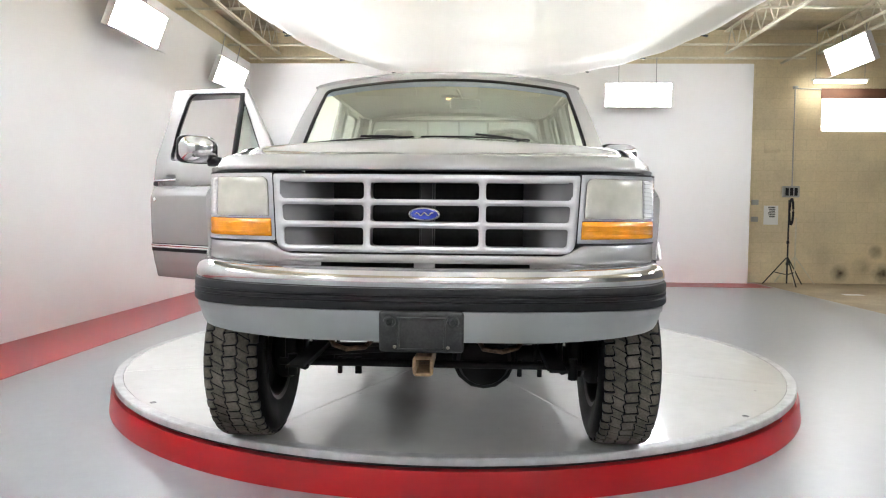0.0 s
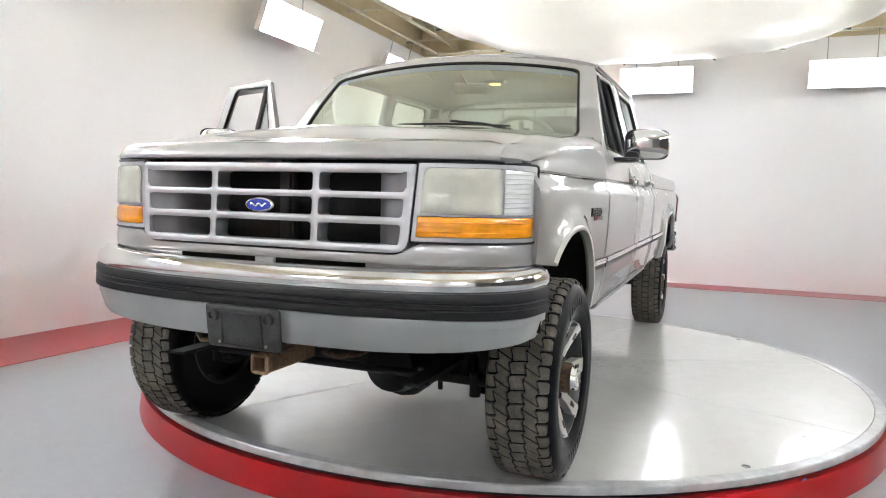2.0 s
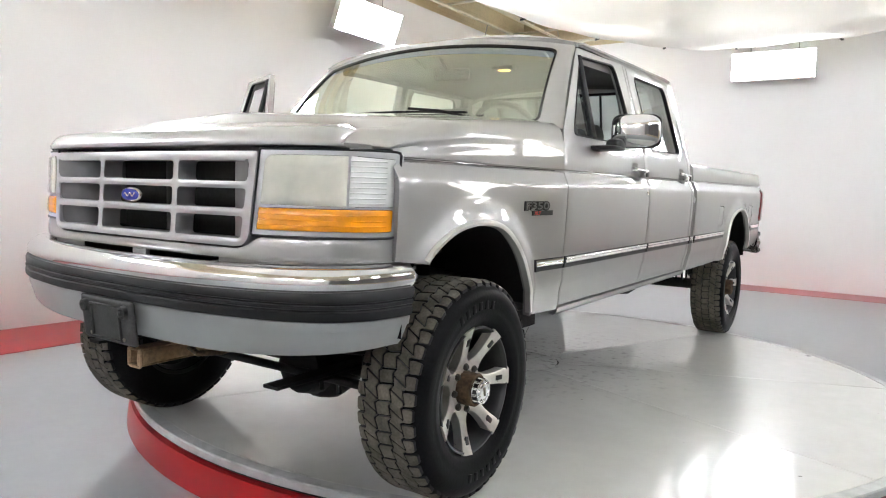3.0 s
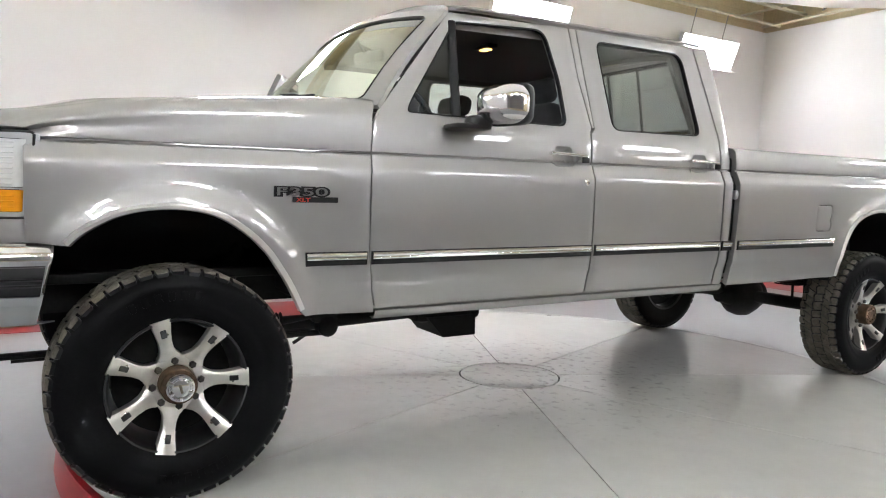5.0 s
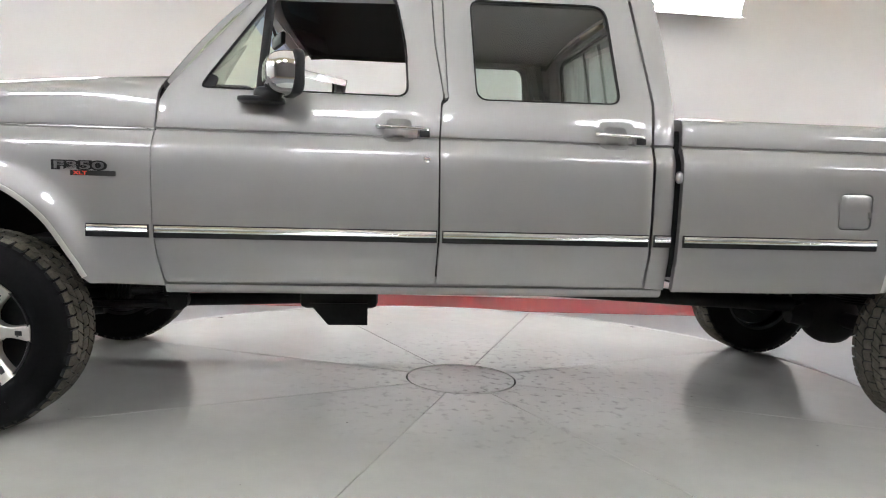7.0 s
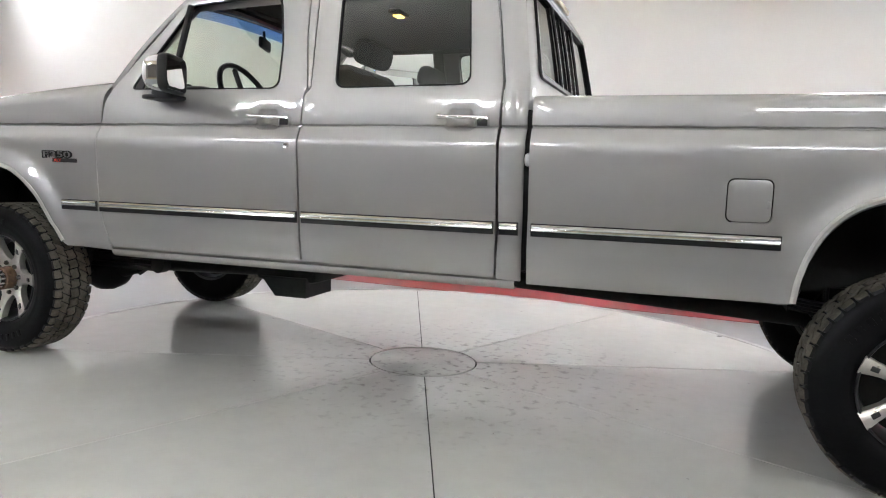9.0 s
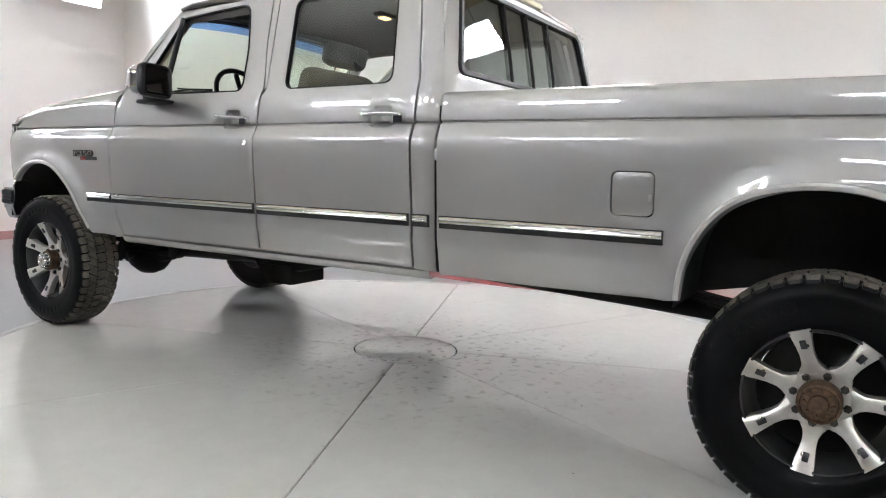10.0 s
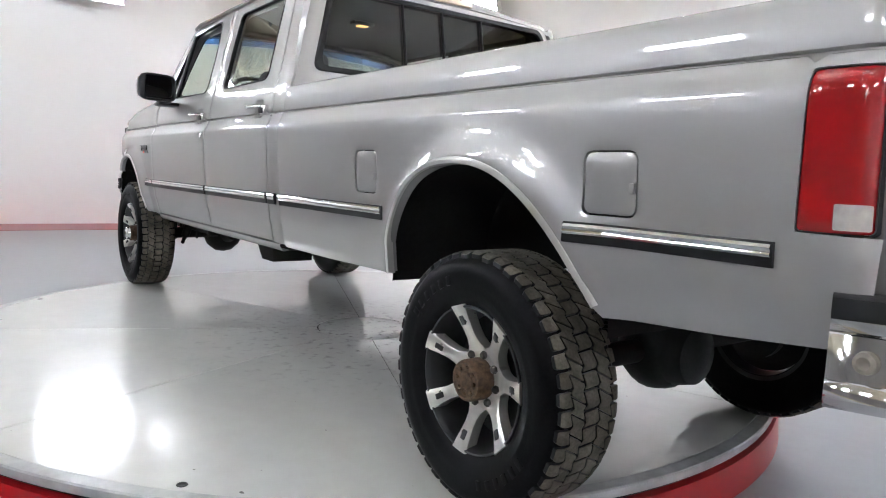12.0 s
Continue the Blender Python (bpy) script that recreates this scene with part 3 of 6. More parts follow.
def canopy_point(rho, ang):
    c, s = math.cos(ang), math.sin(ang)
    x = KX + KA * rho * math.copysign(abs(c) ** 0.8, c)
    y = KY + KB * rho * math.copysign(abs(s) ** 0.8, s)
    rise = max(0.0, (rho - 0.66) / 0.34)
    z = 3.36 - 0.06 * (1 - min(1, rho / 0.66) ** 2) + 0.30 * rise ** 0.9
    z += 0.018 * math.sin(ang * 3 + rho * 5) * rho + 0.05 * max(0, rho - 0.8) * math.sin(ang * 26) + 0.012 * math.sin(x * 2.1 + y * 1.3)
    return Vector((x, y, z))


bm = bmesh.new()
RN, AN = 26, 160
rings = [[bm.verts.new(canopy_point((i + 0.5) / (RN - 0.5) if i < RN - 1 else 1.0, 2 * math.pi * k / AN)) for k in range(AN)] for i in range(RN)]
for A, B in zip(rings, rings[1:]):
    for k in range(AN):
        bm.faces.new((A[k], A[(k + 1) % AN], B[(k + 1) % AN], B[k]))
bm.faces.new(rings[0])
canopy = thing("canopy", "large sagging white cloth canopy clamped under the roof", "canopy")
cloth = part("cloth", bm, CANVAS, canopy)
so = cloth.modifiers.new("thick", "SOLIDIFY")
so.thickness, so.offset = 0.006, 1
for k in range(20):
    a = 2 * math.pi * (k + 0.5) / 20
    p = canopy_point(1.0, a)
    bm = bmesh.new()
    d = Vector((math.cos(a), math.sin(a), 0))
    q = Matrix.Translation(p + d * 0.02) @ d.to_track_quat("Y", "Z").to_matrix().to_4x4()
    box(bm, -0.018, 0.018, -0.05, 0.07, -0.012, 0.012, 0.004, q)
    box(bm, -0.014, 0.014, 0.05, 0.12, 0.0, 0.03, 0.004, q @ pose(0, 0, 0, 25, 0, 0))
    rod(bm, p + d * 0.09 + Vector((0, 0, 0.01)), (p.x + d.x * 0.25, p.y + d.y * 0.25, 4.23), 0.004, 5)
    part("clamp", bm, PLASTIC, canopy, "black spring clamp")

# ---- the turntable ----
table = thing("turntable", "round vehicle turntable with grey glossy deck and red skirt", "turntable")
bm = bmesh.new()
lathe(bm, [(FLOOR_Z, RT + 0.032), (-0.172, RT + 0.030), (-0.075, RT + 0.020), (-0.058, RT + 0.014), (-0.056, RT - 0.05)], 160, (CX, CY, 0), "z")
part("skirt", bm, REDPAINT, table, "red painted steel skirt")
# black ring darkens the gap between skirt and deck, where only shade lies
bm = bmesh.new()
lathe(bm, [(-0.056, RT - 0.04), (-0.054, RT - 0.016), (-0.036, RT - 0.016), (-0.034, RT - 0.06)], 160, (CX, CY, 0), "z", close=False)
part("shadow_gap", bm, RUBBER, table, "black ring put in for the shaded gap under the deck edge")
bm = bmesh.new()
lathe(bm, [(-0.034, RT - 0.06), (-0.036, RT + 0.004), (-0.006, RT + 0.006), (0.0, RT + 0.001), (0.0012, RT - 0.050), (-0.004, RT - 0.052)], 160, (CX, CY, 0), "z", close=False)
part("edge_band", bm, mat("worn_grey_edge", (0.42, 0.43, 0.43), 0.38, 0.2, vary=0.1, vary2=0.15, scale2=8), table, "worn grey metal edge band")
bm = bmesh.new()
lathe(bm, [(-0.035, 0.01), (-0.035, RT - 0.03), (-0.0068, RT - 0.03), (-0.0068, 0.01)], 96, (CX, CY, 0), "z")
part("bed_plate", bm, BLACK, table)
bm = bmesh.new()
lathe(bm, [(-0.0062, 0.298), (-0.0005, 0.298), (0.0, 0.296)], 72, (CX, CY, 0), "z")
part("centre_cover", bm, DECK, table, "round grey centre cover plate")
bm = bmesh.new()
half = 0.0026
NS, NR = 26, 14
grid = []
for i in range(NR + 1):
    r = 0.308 + (RT - 0.054 - 0.308) * i / NR
    grid.append([])
    for k in range(NS + 1):
        g = half / r
        a = -radians(22.5) + g + (radians(45) - 2 * g) * k / NS
        grid[-1].append(bm.verts.new((r * math.cos(a), r * math.sin(a), 0)))
for i in range(NR):
    for k in range(NS):
        bm.faces.new((grid[i][k], grid[i + 1][k], grid[i + 1][k + 1], grid[i][k + 1]))
edge = [e for e in bm.edges if len(e.link_faces) == 1]
ex = bmesh.ops.extrude_edge_only(bm, edges=edge)
for v in ex["geom"]:
    if isinstance(v, bmesh.types.BMVert):
        v.co.z = -0.0064
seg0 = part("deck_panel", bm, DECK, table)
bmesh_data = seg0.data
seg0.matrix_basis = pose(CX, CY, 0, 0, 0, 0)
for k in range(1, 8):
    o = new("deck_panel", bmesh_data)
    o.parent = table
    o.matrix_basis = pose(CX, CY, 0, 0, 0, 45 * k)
bm = bmesh.new()
lathe(bm, [(0.0, 0.026), (0.002, 0.025)], 20, (0, 0, 0), "x")
dot = part("tape_dot", bm, mat("blue_tape", (0.03, 0.16, 0.55), 0.6), table, "blue tape dot on the skirt")
dot.matrix_basis = pose(CX, CY, 0, 0, 0, -39.1) @ pose(RT + 0.0085, 0, -0.075, 0, 0, 0)
for k in range(4):
    a = radians(45 + 90 * k)
    bm = bmesh.new()
    lathe(bm, [(0.0005, 0.019), (0.002, 0.018), (0.002, 0.013), (0.0008, 0.011)], 16, (CX + 2.312 * math.cos(a), CY + 2.312 * math.sin(a), 0), "z")
    part("bolt", bm, BARREL, table)


# ---- the pickup ----
PITCH = 0.9                      # nose-down stance
HUBZ, WB, TYRE_R = 0.403, 4.278, 0.405
truck = thing("pickup_truck", "silver crew-cab pickup truck parked on the turntable, passenger door open", "pickup truck")
truck.matrix_basis = Matrix.Translation((0, 0, 0.4)) @ pose(0, 0, 0, PITCH, 0, 0) @ Matrix.Translation((0, 0, -0.4))
TINV = truck.matrix_basis.inverted()

side_x = smooth_table([(0.56, 0.90), (0.585, 0.930), (0.61, 0.948), (0.64, 0.955), (0.70, 0.9670), (0.712, 0.9705), (0.722, 0.9745), (0.742, 0.9775), (0.79, 0.982), (0.83, 0.985), (0.95, 0.993), (1.05, 0.9975), (1.12, 0.9995), (1.15, 0.999), (1.163, 0.996),
                       (1.178, 0.989), (1.20, 0.979), (1.2175, 0.9715), (1.2205, 0.9590), (1.2255, 0.9575), (1.2285, 0.9675), (1.24, 0.9682), (1.30, 0.963), (1.35, 0.953), (1.385, 0.944), (1.43, 0.930), (1.50, 0.911), (1.88, 0.808)])
BENDS = (0.585, 0.61, 0.64, 0.70, 0.715, 0.73, 0.745, 0.76, 1.15, 1.165, 1.178, 1.19, 1.2, 1.21, 1.2165, 1.2190, 1.2212, 1.2250, 1.2275, 1.2300, 1.245)
ARCH_F = [(-0.326, 0.890), (-0.28, 0.932), (-0.19, 0.981), (-0.09, 1.004), (0.02, 1.006), (0.12, 0.985), (0.21, 0.933), (0.29, 0.86), (0.35, 0.775), (0.40, 0.69), (0.43, 0.63)]
ARCH_R = [(3.832, 0.612), (3.842, 0.70), (3.868, 0.79), (3.915, 0.875), (3.985, 0.943), (4.08, 0.985), (4.19, 1.003), (4.31, 1.000), (4.42, 0.972), (4.52, 0.92), (4.61, 0.85), (4.69, 0.77), (4.745, 0.70), (4.775, 0.655)]


def curved(pts, n=5):
    """A smooth line through the points."""
    out = []
    P = [Vector((*p, 0)) for p in pts]
    for i in range(len(P) - 1):
        a, b, c, d = P[max(0, i - 1)], P[i], P[i + 1], P[min(len(P) - 1, i + 2)]
        for k in range(n):
            t = k / n
            q = 0.5 * ((2 * b) + (c - a) * t + (2 * a - 5 * b + 4 * c - d) * t * t + (3 * b - a - 3 * c + d) * t ** 3)
            out.append((q.x, q.y))
    return out + [tuple(pts[-1])]


ARCH_F, ARCH_R = curved(ARCH_F), curved(ARCH_R)


def flare(y, z):
    out = 0.0
    for cy, cz, rr, sx in ((0.0, 0.585, 0.42, 1.0), (4.30, 0.565, 0.44, 0.945)):
        r = math.hypot((y - cy) * sx, max(0, z - cz) if z > cz else 0.25 * (z - cz))
        t = (r - rr) / 0.085
        if -1.5 < t < 1.6:
            out = max(out, 0.017 * (1 + math.cos(math.pi * min(1, t / 1.3))) if t > 0 else 0.034)
    return out * min(1, max(0, (1.14 - z) / 0.05))


narrow = smooth_table([(-0.6, 0.060), (-0.45, 0.048), (-0.36, 0.041), (-0.2, 0.034), (0.0, 0.028), (0.2, 0.024), (0.38, 0.021), (0.52, 0.014), (0.66, 0.004), (0.75, 0.0), (1.5, 0.0)])
FRONT = smooth_table([(0, -0.722), (0.3, -0.718), (0.56, -0.700), (0.68, -0.672), (0.78, -0.628), (0.85, -0.575), (0.89, -0.525), (0.912, -0.475), (0.92, -0.44)])
hood_z = smooth_table([(-0.75, 1.285), (-0.62, 1.310), (-0.5, 1.330), (-0.3, 1.357), (0.04, 1.392), (0.33, 1.420), (0.65, 1.443), (0.8, 1.45)])
fend_x = smooth_table([(1.30, 0.963), (1.33, 0.954), (1.355, 0.938), (1.375, 0.912), (1.39, 0.875), (1.40, 0.84), (1.41, 0.806)])
fend_z = smooth_table([(1.24, 1.24), (1.30, 1.30), (1.33, 1.328), (1.355, 1.352), (1.375, 1.370), (1.39, 1.381), (1.40, 1.386), (1.41, 1.388)])


def edge_z(y, x):
    """Height of the hood's and fender's upper surface, rounded down towards the nose."""
    d = max(0.0, y - FRONT(min(x, 0.92)) - 0.012)
    r = 0.055 + 0.10 * min(1, max(0, (x - 0.80) / 0.12))
    t = min(1, max(0, d - 0.055) / 0.33)
    high = 1.312 * (1 - t) + hood_z(y) * t
    return 1.262 + (high - 1.262) * math.sin(math.pi / 2 * min(1, d / r)) ** 0.8


def fender_surf(y, v, s=1, off=0.0):
    if v <= 1.30:
        x, z = side_x(v), v
    else:
        x, z = fend_x(v), fend_z(v)
    if z > 1.235:
        z = 1.235 + (z - 1.235) * (edge_z(y, x) - 1.235) / 0.153
    t = max(0, (-0.36 - y) / 0.10)
    keep = 1 - min(1, max(0, (v - 1.30) / 0.11)) ** 0.8
    c = min(1.0, max(0.0, 1 - (y + 0.438) / 0.16)) ** 1.5 * 0.045 * min(1, max(0, (v - 1.13) / 0.17)) ** 2
    x += flare(y, v) + off - (narrow(y) + 0.012 * min(1, t * t) + c) * keep
    return Vector((s * x, y, z))


def cab_surf(y, v, s=1, off=0.0):
    return Vector((s * (side_x(v) + off + (flare(y, v) if v < 1.14 else 0)), y, v))


bed_x = smooth_table([(1.28, 0.9648), (1.30, 0.963), (1.325, 0.958), (1.345, 0.945), (1.358, 0.925), (1.37, 0.90), (1.40, 0.862)])
bed_zt = smooth_table([(1.28, 1.28), (1.30, 1.30), (1.325, 1.323), (1.345, 1.339), (1.358, 1.346), (1.37, 1.349), (1.40, 1.350)])


def bed_surf(y, v, s=1, off=0.0):
    x, z = (side_x(v), v) if v <= 1.28 else (bed_x(v), bed_zt(v))
    x += flare(y, v) + off
    t = min(1, max(0, (y - 5.325) / 0.07))
    x -= 0.055 * (1 - math.sqrt(max(0, 1 - t * t)))
    return Vector((s * x, y, z))


def groove(outer, gap=0.004):
    """The same outline drawn in by gap."""
    cx, cy = sum(p[0] for p in outer) / len(outer), sum(p[1] for p in outer) / len(outer)
    w = max(abs(p[0] - cx) for p in outer)
    h = max(abs(p[1] - cy) for p in outer)
    return [(cx + (p[0] - cx) * (1 - gap / w), cy + (p[1] - cy) * (1 - gap / h)) for p in outer]


def fender_nose(v):
    """Where the fender's front edge lies at height v."""
    y = -0.5
    for _ in range(12):
        y = 0.5 * y + 0.5 * (FRONT(fender_surf(y, v).x) + 0.012)
    return max(-0.64, y)


def fender_end(v):
    """The fender's rear edge at height v."""
    for (v0, y0), (v1, y1) in zip(((1.13, 0.695), (1.335, 0.717), (1.385, 0.745)), ((1.335, 0.717), (1.385, 0.745), (1.42, 0.745))):
        if v <= v1:
            return y0 + (y1 - y0) * (v - v0) / (v1 - v0)


FENDER = [(-0.438, 1.2225), (-0.44, 0.97), (-0.44, 0.902), (-0.36, 0.893)] + ARCH_F + [(0.455, 0.607), (0.738, 0.600), (0.716, 0.70), (0.697, 0.84), (0.695, 1.13), (fender_end(1.2225), 1.2225)]
FDOOR = [(0.757, 1.400), (1.128, 1.842), (1.786, 1.862), (1.803, 1.62), (1.842, 1.392), (1.830, 1.372), (1.822, 1.17), (1.829, 0.84), (1.828, 0.78), (1.824, 0.70), (1.822, 0.622), (0.741, 0.618), (0.720, 0.70), (0.701, 0.84), (0.699, 1.13), (0.722, 1.335)]
FWIN = [(0.868, 1.392), (0.905, 1.455), (1.148, 1.806), (1.640, 1.836), (1.690, 1.60), (1.700, 1.386)]
RDOOR = [(1.838, 1.862), (2.6460, 1.872), (2.6970, 1.60), (2.7300, 1.405), (2.7260, 1.20), (2.7340, 0.84), (2.7330, 0.77), (2.7270, 0.69), (2.7240, 0.615), (1.830, 0.622), (1.832, 0.70), (1.836, 0.78), (1.837, 0.84), (1.829, 1.17), (1.837, 1.362), (1.863, 1.384), (1.850, 1.62)]
RWIN = [(1.950, 1.822), (2.548, 1.828), (2.598, 1.392), (1.978, 1.386)]
CORNER = [(2.6580, 1.874), (2.762, 1.88), (2.800, 1.66), (2.838, 1.40), (2.838, 0.84), (2.835, 0.70), (2.832, 0.605), (2.7340, 0.612), (2.7370, 0.69), (2.7430, 0.77), (2.7450, 0.84), (2.7370, 1.20), (2.7410, 1.405), (2.7080, 1.60)]
FUEL = [rounded([(3.582, 0.888), (3.736, 0.888), (3.736, 1.046), (3.582, 1.046)], 0.028), rounded([(4.722, 0.884), (4.886, 0.884), (4.886, 1.042), (4.722, 1.042)], 0.028)]
BED = [(2.861, 1.40), (2.861, 1.30), (2.864, 0.90), (2.863, 0.83), (2.861, 0.70), (2.859, 0.598), (3.30, 0.596), (3.78, 0.602)] + ARCH_R + [(4.80, 0.634), (5.10, 0.652), (5.32, 0.672), (5.385, 0.70), (5.393, 0.886), (5.254, 0.888), (5.258, 1.194), (5.393, 1.194), (5.393, 1.30), (5.393, 1.40)]


def moulding(parent, surf_at, y0, y1, s, lift=0.0):
    surf = lambda y, z, s, q: surf_at(y, z + lift, s, q)
    bm = bmesh.new()
    n = max(2, int((y1 - y0) / 0.06))
    for z0, z1, o in ((0.796, 0.848, 0.007),):
        loops = []
        for i in range(n + 1):
            y = y0 + (y1 - y0) * i / n
            loops.append([bm.verts.new(surf(y, z, s, q)) for z, q in ((z0, -0.004), (z0, o * 0.7), (z0 + 0.004, o), (z1 - 0.004, o), (z1, o * 0.7), (z1, -0.004))])
        for A, B in zip(loops, loops[1:]):
            for k in range(5):
                bm.faces.new((A[k], A[k + 1], B[k + 1], B[k]))
        bm.faces.new(loops[0])
        bm.faces.new(loops[-1])
    ob = part("side_moulding", bm, RUBBER, parent, "black rubber side moulding")
    bm = bmesh.new()
    loops = []
    for i in range(n + 1):
        y = y0 + 0.004 + (y1 - y0 - 0.008) * i / n
        loops.append([bm.verts.new(surf(y, z, s, q)) for z, q in ((0.8165, 0.005), (0.8175, 0.010), (0.8225, 0.0130), (0.8280, 0.0102), (0.8295, 0.0102), (0.8365, 0.0135), (0.8430, 0.010), (0.8440, 0.005))])
    for A, B in zip(loops, loops[1:]):
        for k in range(7):
            bm.faces.new((A[k], A[k + 1], B[k + 1], B[k]))
    bm.faces.new(loops[0])
    bm.faces.new(loops[-1])
    part("chrome_strip", bm, CHROME, parent, "chrome strip on the side moulding")


def lip(parent, arch, surf, s):
    """The rolled edge of a wheel opening, its colour lightened as if catching light."""
    bm = bmesh.new()
    pts = dense(arch, 0.025, False)
    loops = []
    for i, (y, z) in enumerate(pts):
        a, b = pts[max(0, i - 1)], pts[min(len(pts) - 1, i + 1)]
        d = Vector((b[0] - a[0], b[1] - a[1])).normalized()
        n = Vector((-d.y, d.x))
        row = []
        for o, q in ((0.019, 0.0005), (0.0175, 0.004), (0.010, 0.006), (-0.001, 0.004), (-0.004, -0.02)):
            p = surf(y + n.x * o, z + n.y * o, 1)
            base = surf(y, z, 1)
            row.append(bm.verts.new((s * (base.x + q if o < 0.012 else p.x + q), y + n.x * o, z + n.y * o)))
        loops.append(row)
    for A, B in zip(loops, loops[1:]):
        for k in range(4):
            bm.faces.new((A[k], A[k + 1], B[k + 1], B[k]))
    part("arch_trim", bm, LITLIP, parent, "silver wheel arch lip, lightened for light on its turned-up edge")


def liner(parent, y0, y1, top, s, zlow):
    """The dark wheel house behind an arch."""
    bm = bmesh.new()
    pts = []
    cy = (y0 + y1) / 2
    for k in range(25):
        a = math.pi * k / 24
        pts.append((cy - (y1 - y0) / 2 * math.cos(a), zlow + (top - zlow) * math.sin(a) ** 0.7))
    loops = [[bm.verts.new((s * x, y, z)) for y, z in pts] for x in (0.955, 0.52)]
    for k in range(24):
        bm.faces.new((loops[0][k], loops[0][k + 1], loops[1][k + 1], loops[1][k]))
    high = [v for v in loops[1] if v.co.z > zlow + 0.17 or v.co.y < cy]
    bm.faces.new(high)
    part("wheel_house", bm, BLACK, parent, "black inner wheel house")


def handle_hole(y0):
    return rounded([(y0 + 0.022, 1.205), (y0 + 0.150, 1.205), (y0 + 0.136, 1.296), (y0 + 0.040, 1.296)], [0.03, 0.03, 0.02, 0.02])


def handle(parent, surf, y0, s):
    """Chrome pull handle over a pressed recess; y0 its forward end."""
    y1 = y0 + 0.205
    o = handle_hole(y0)
    cy, cz = y0 + 0.087, 1.25
    bm = bmesh.new()
    rings = []
    for k in range(7):
        t = 1 - k / 6.5
        rings.append([bm.verts.new(surf(cy + (p[0] - cy) * t, cz + (p[1] - cz) * t, s, -0.003 - 0.026 * (1 - t ** 3))) for p in o])
    for A, B in zip(rings, rings[1:]):
        for k in range(len(o)):
            bm.faces.new((A[k], A[(k + 1) % len(o)], B[(k + 1) % len(o)], B[k]))
    bm.faces.new(rings[-1])
    part("handle_recess", bm, PAINT, parent, "pressed recess behind the door handle")
    bm = bmesh.new()
    pts = [surf(y0 + 0.004 + 0.196 * k / 12, 1.262 - 0.006 * (k / 12), s, 0.028) for k in range(13)]
    tube(bm, pts, 0.0085, 10, flat=0.9)
    blob(bm, pts[0], (0.011, 0.012, 0.011), 1.0, 12, 8)
    b = surf(y0 + 0.010, 1.262, s, 0.012)
    rod(bm, b - Vector((s * 0.014, 0, 0)), b + Vector((s * 0.014, 0, 0)), 0.008, 10)
    b = surf(y1 - 0.014, 1.242, s, 0.012)
    box(bm, b.x - 0.020, b.x + 0.020, b.y - 0.030, b.y + 0.020, b.z - 0.022, b.z + 0.022, 0.009)
    part("door_handle", bm, CHROME, parent, "chrome pull door handle")
    b = surf(y1 - 0.016, 1.236, s, 0.0315)
    bm = bmesh.new()
    box(bm, b.x - 0.004, b.x + 0.004, b.y - 0.02, b.y + 0.022, b.z - 0.013, b.z + 0.014, 0.003)
    part("handle_button", bm, PLASTIC, parent, "black handle button")


def side_mirror(parent, s):
    """Chrome mirror head on a black foot, its outer end swung back."""
    c = Vector((1.112, 1.205, 1.435))
    turn = Matrix.Translation((1.0, 1.19, 0)) @ Matrix.Rotation(radians(17), 4, "Z") @ Matrix.Translation((-1.0, -1.19, 0))

    def placed(bm, swing=True):
        for v in bm.verts:
            if swing:
                v.co = turn @ v.co
            v.co.x *= s
        return bm
    bm = bmesh.new()
    blob(bm, c, (0.117, 0.098, 0.080), 0.6, 36, 24)
    for v in bm.verts:
        t = min(1.0, max(0.0, (v.co.x - c.x + 0.117) / 0.15))
        d = min(1.0, max(0.0, (1.205 - v.co.y) / 0.098))
        v.co.z = c.z + (v.co.z - c.z) * (1 - 0.16 * d * (1 - t) - 0.10 * d * d)
        v.co.x = c.x + (v.co.x - c.x) * (1 - 0.12 * d * d)
        v.co.y = min(v.co.y, 1.212)
    part("mirror_housing", placed(bm), CHROME, parent, "chrome side mirror housing")
    bm = bmesh.new()
    for v in blob(bm, c + Vector((0, 0.014, 0)), (0.120, 0.026, 0.084), 0.42, 32, 16):
        d = max(abs(v.co.x - c.x) / 0.120, abs(v.co.z - c.z) / 0.084)
        if v.co.y > 1.222 and d < 0.8:
            v.co.y = 1.222
    placed(bm)
    foot = bmesh.new()
    blob(foot, (1.0, 1.12, 1.345), (0.075, 0.090, 0.013), 0.5)
    blob(foot, (1.035, 1.15, 1.362), (0.040, 0.055, 0.030), 0.6)
    part("mirror_foot", placed(foot, False), PLASTIC, parent, "black mirror foot")
    part("mirror_rim", bm, PLASTIC, parent, "black mirror surround")
    bm = bmesh.new()
    o = rounded([(1.022, 1.374), (1.202, 1.374), (1.202, 1.496), (1.022, 1.496)], 0.03)
    bm.faces.new([bm.verts.new((a, 1.2335, b)) for a, b in o])
    ex = bmesh.ops.extrude_face_region(bm, geom=list(bm.faces))
    for v in ex["geom"]:
        if isinstance(v, bmesh.types.BMVert):
            v.co.y -= 0.006
    bmesh.ops.rotate(bm, verts=bm.verts, cent=c, matrix=Matrix.Rotation(radians(5), 3, "X"))
    part("mirror_glass", placed(bm), MIRROR, parent)


def glass_in(parent, name, outline, surf, material, s, off=-0.012):
    bm = bmesh.new()
    sheet(bm, groove(outline, -0.006), [], lambda a, b: surf(a, b, s, off), 0.08, 0.0, 0.0)
    ob = part(name, bm, material, parent)
    ob.visible_shadow = False
    return ob


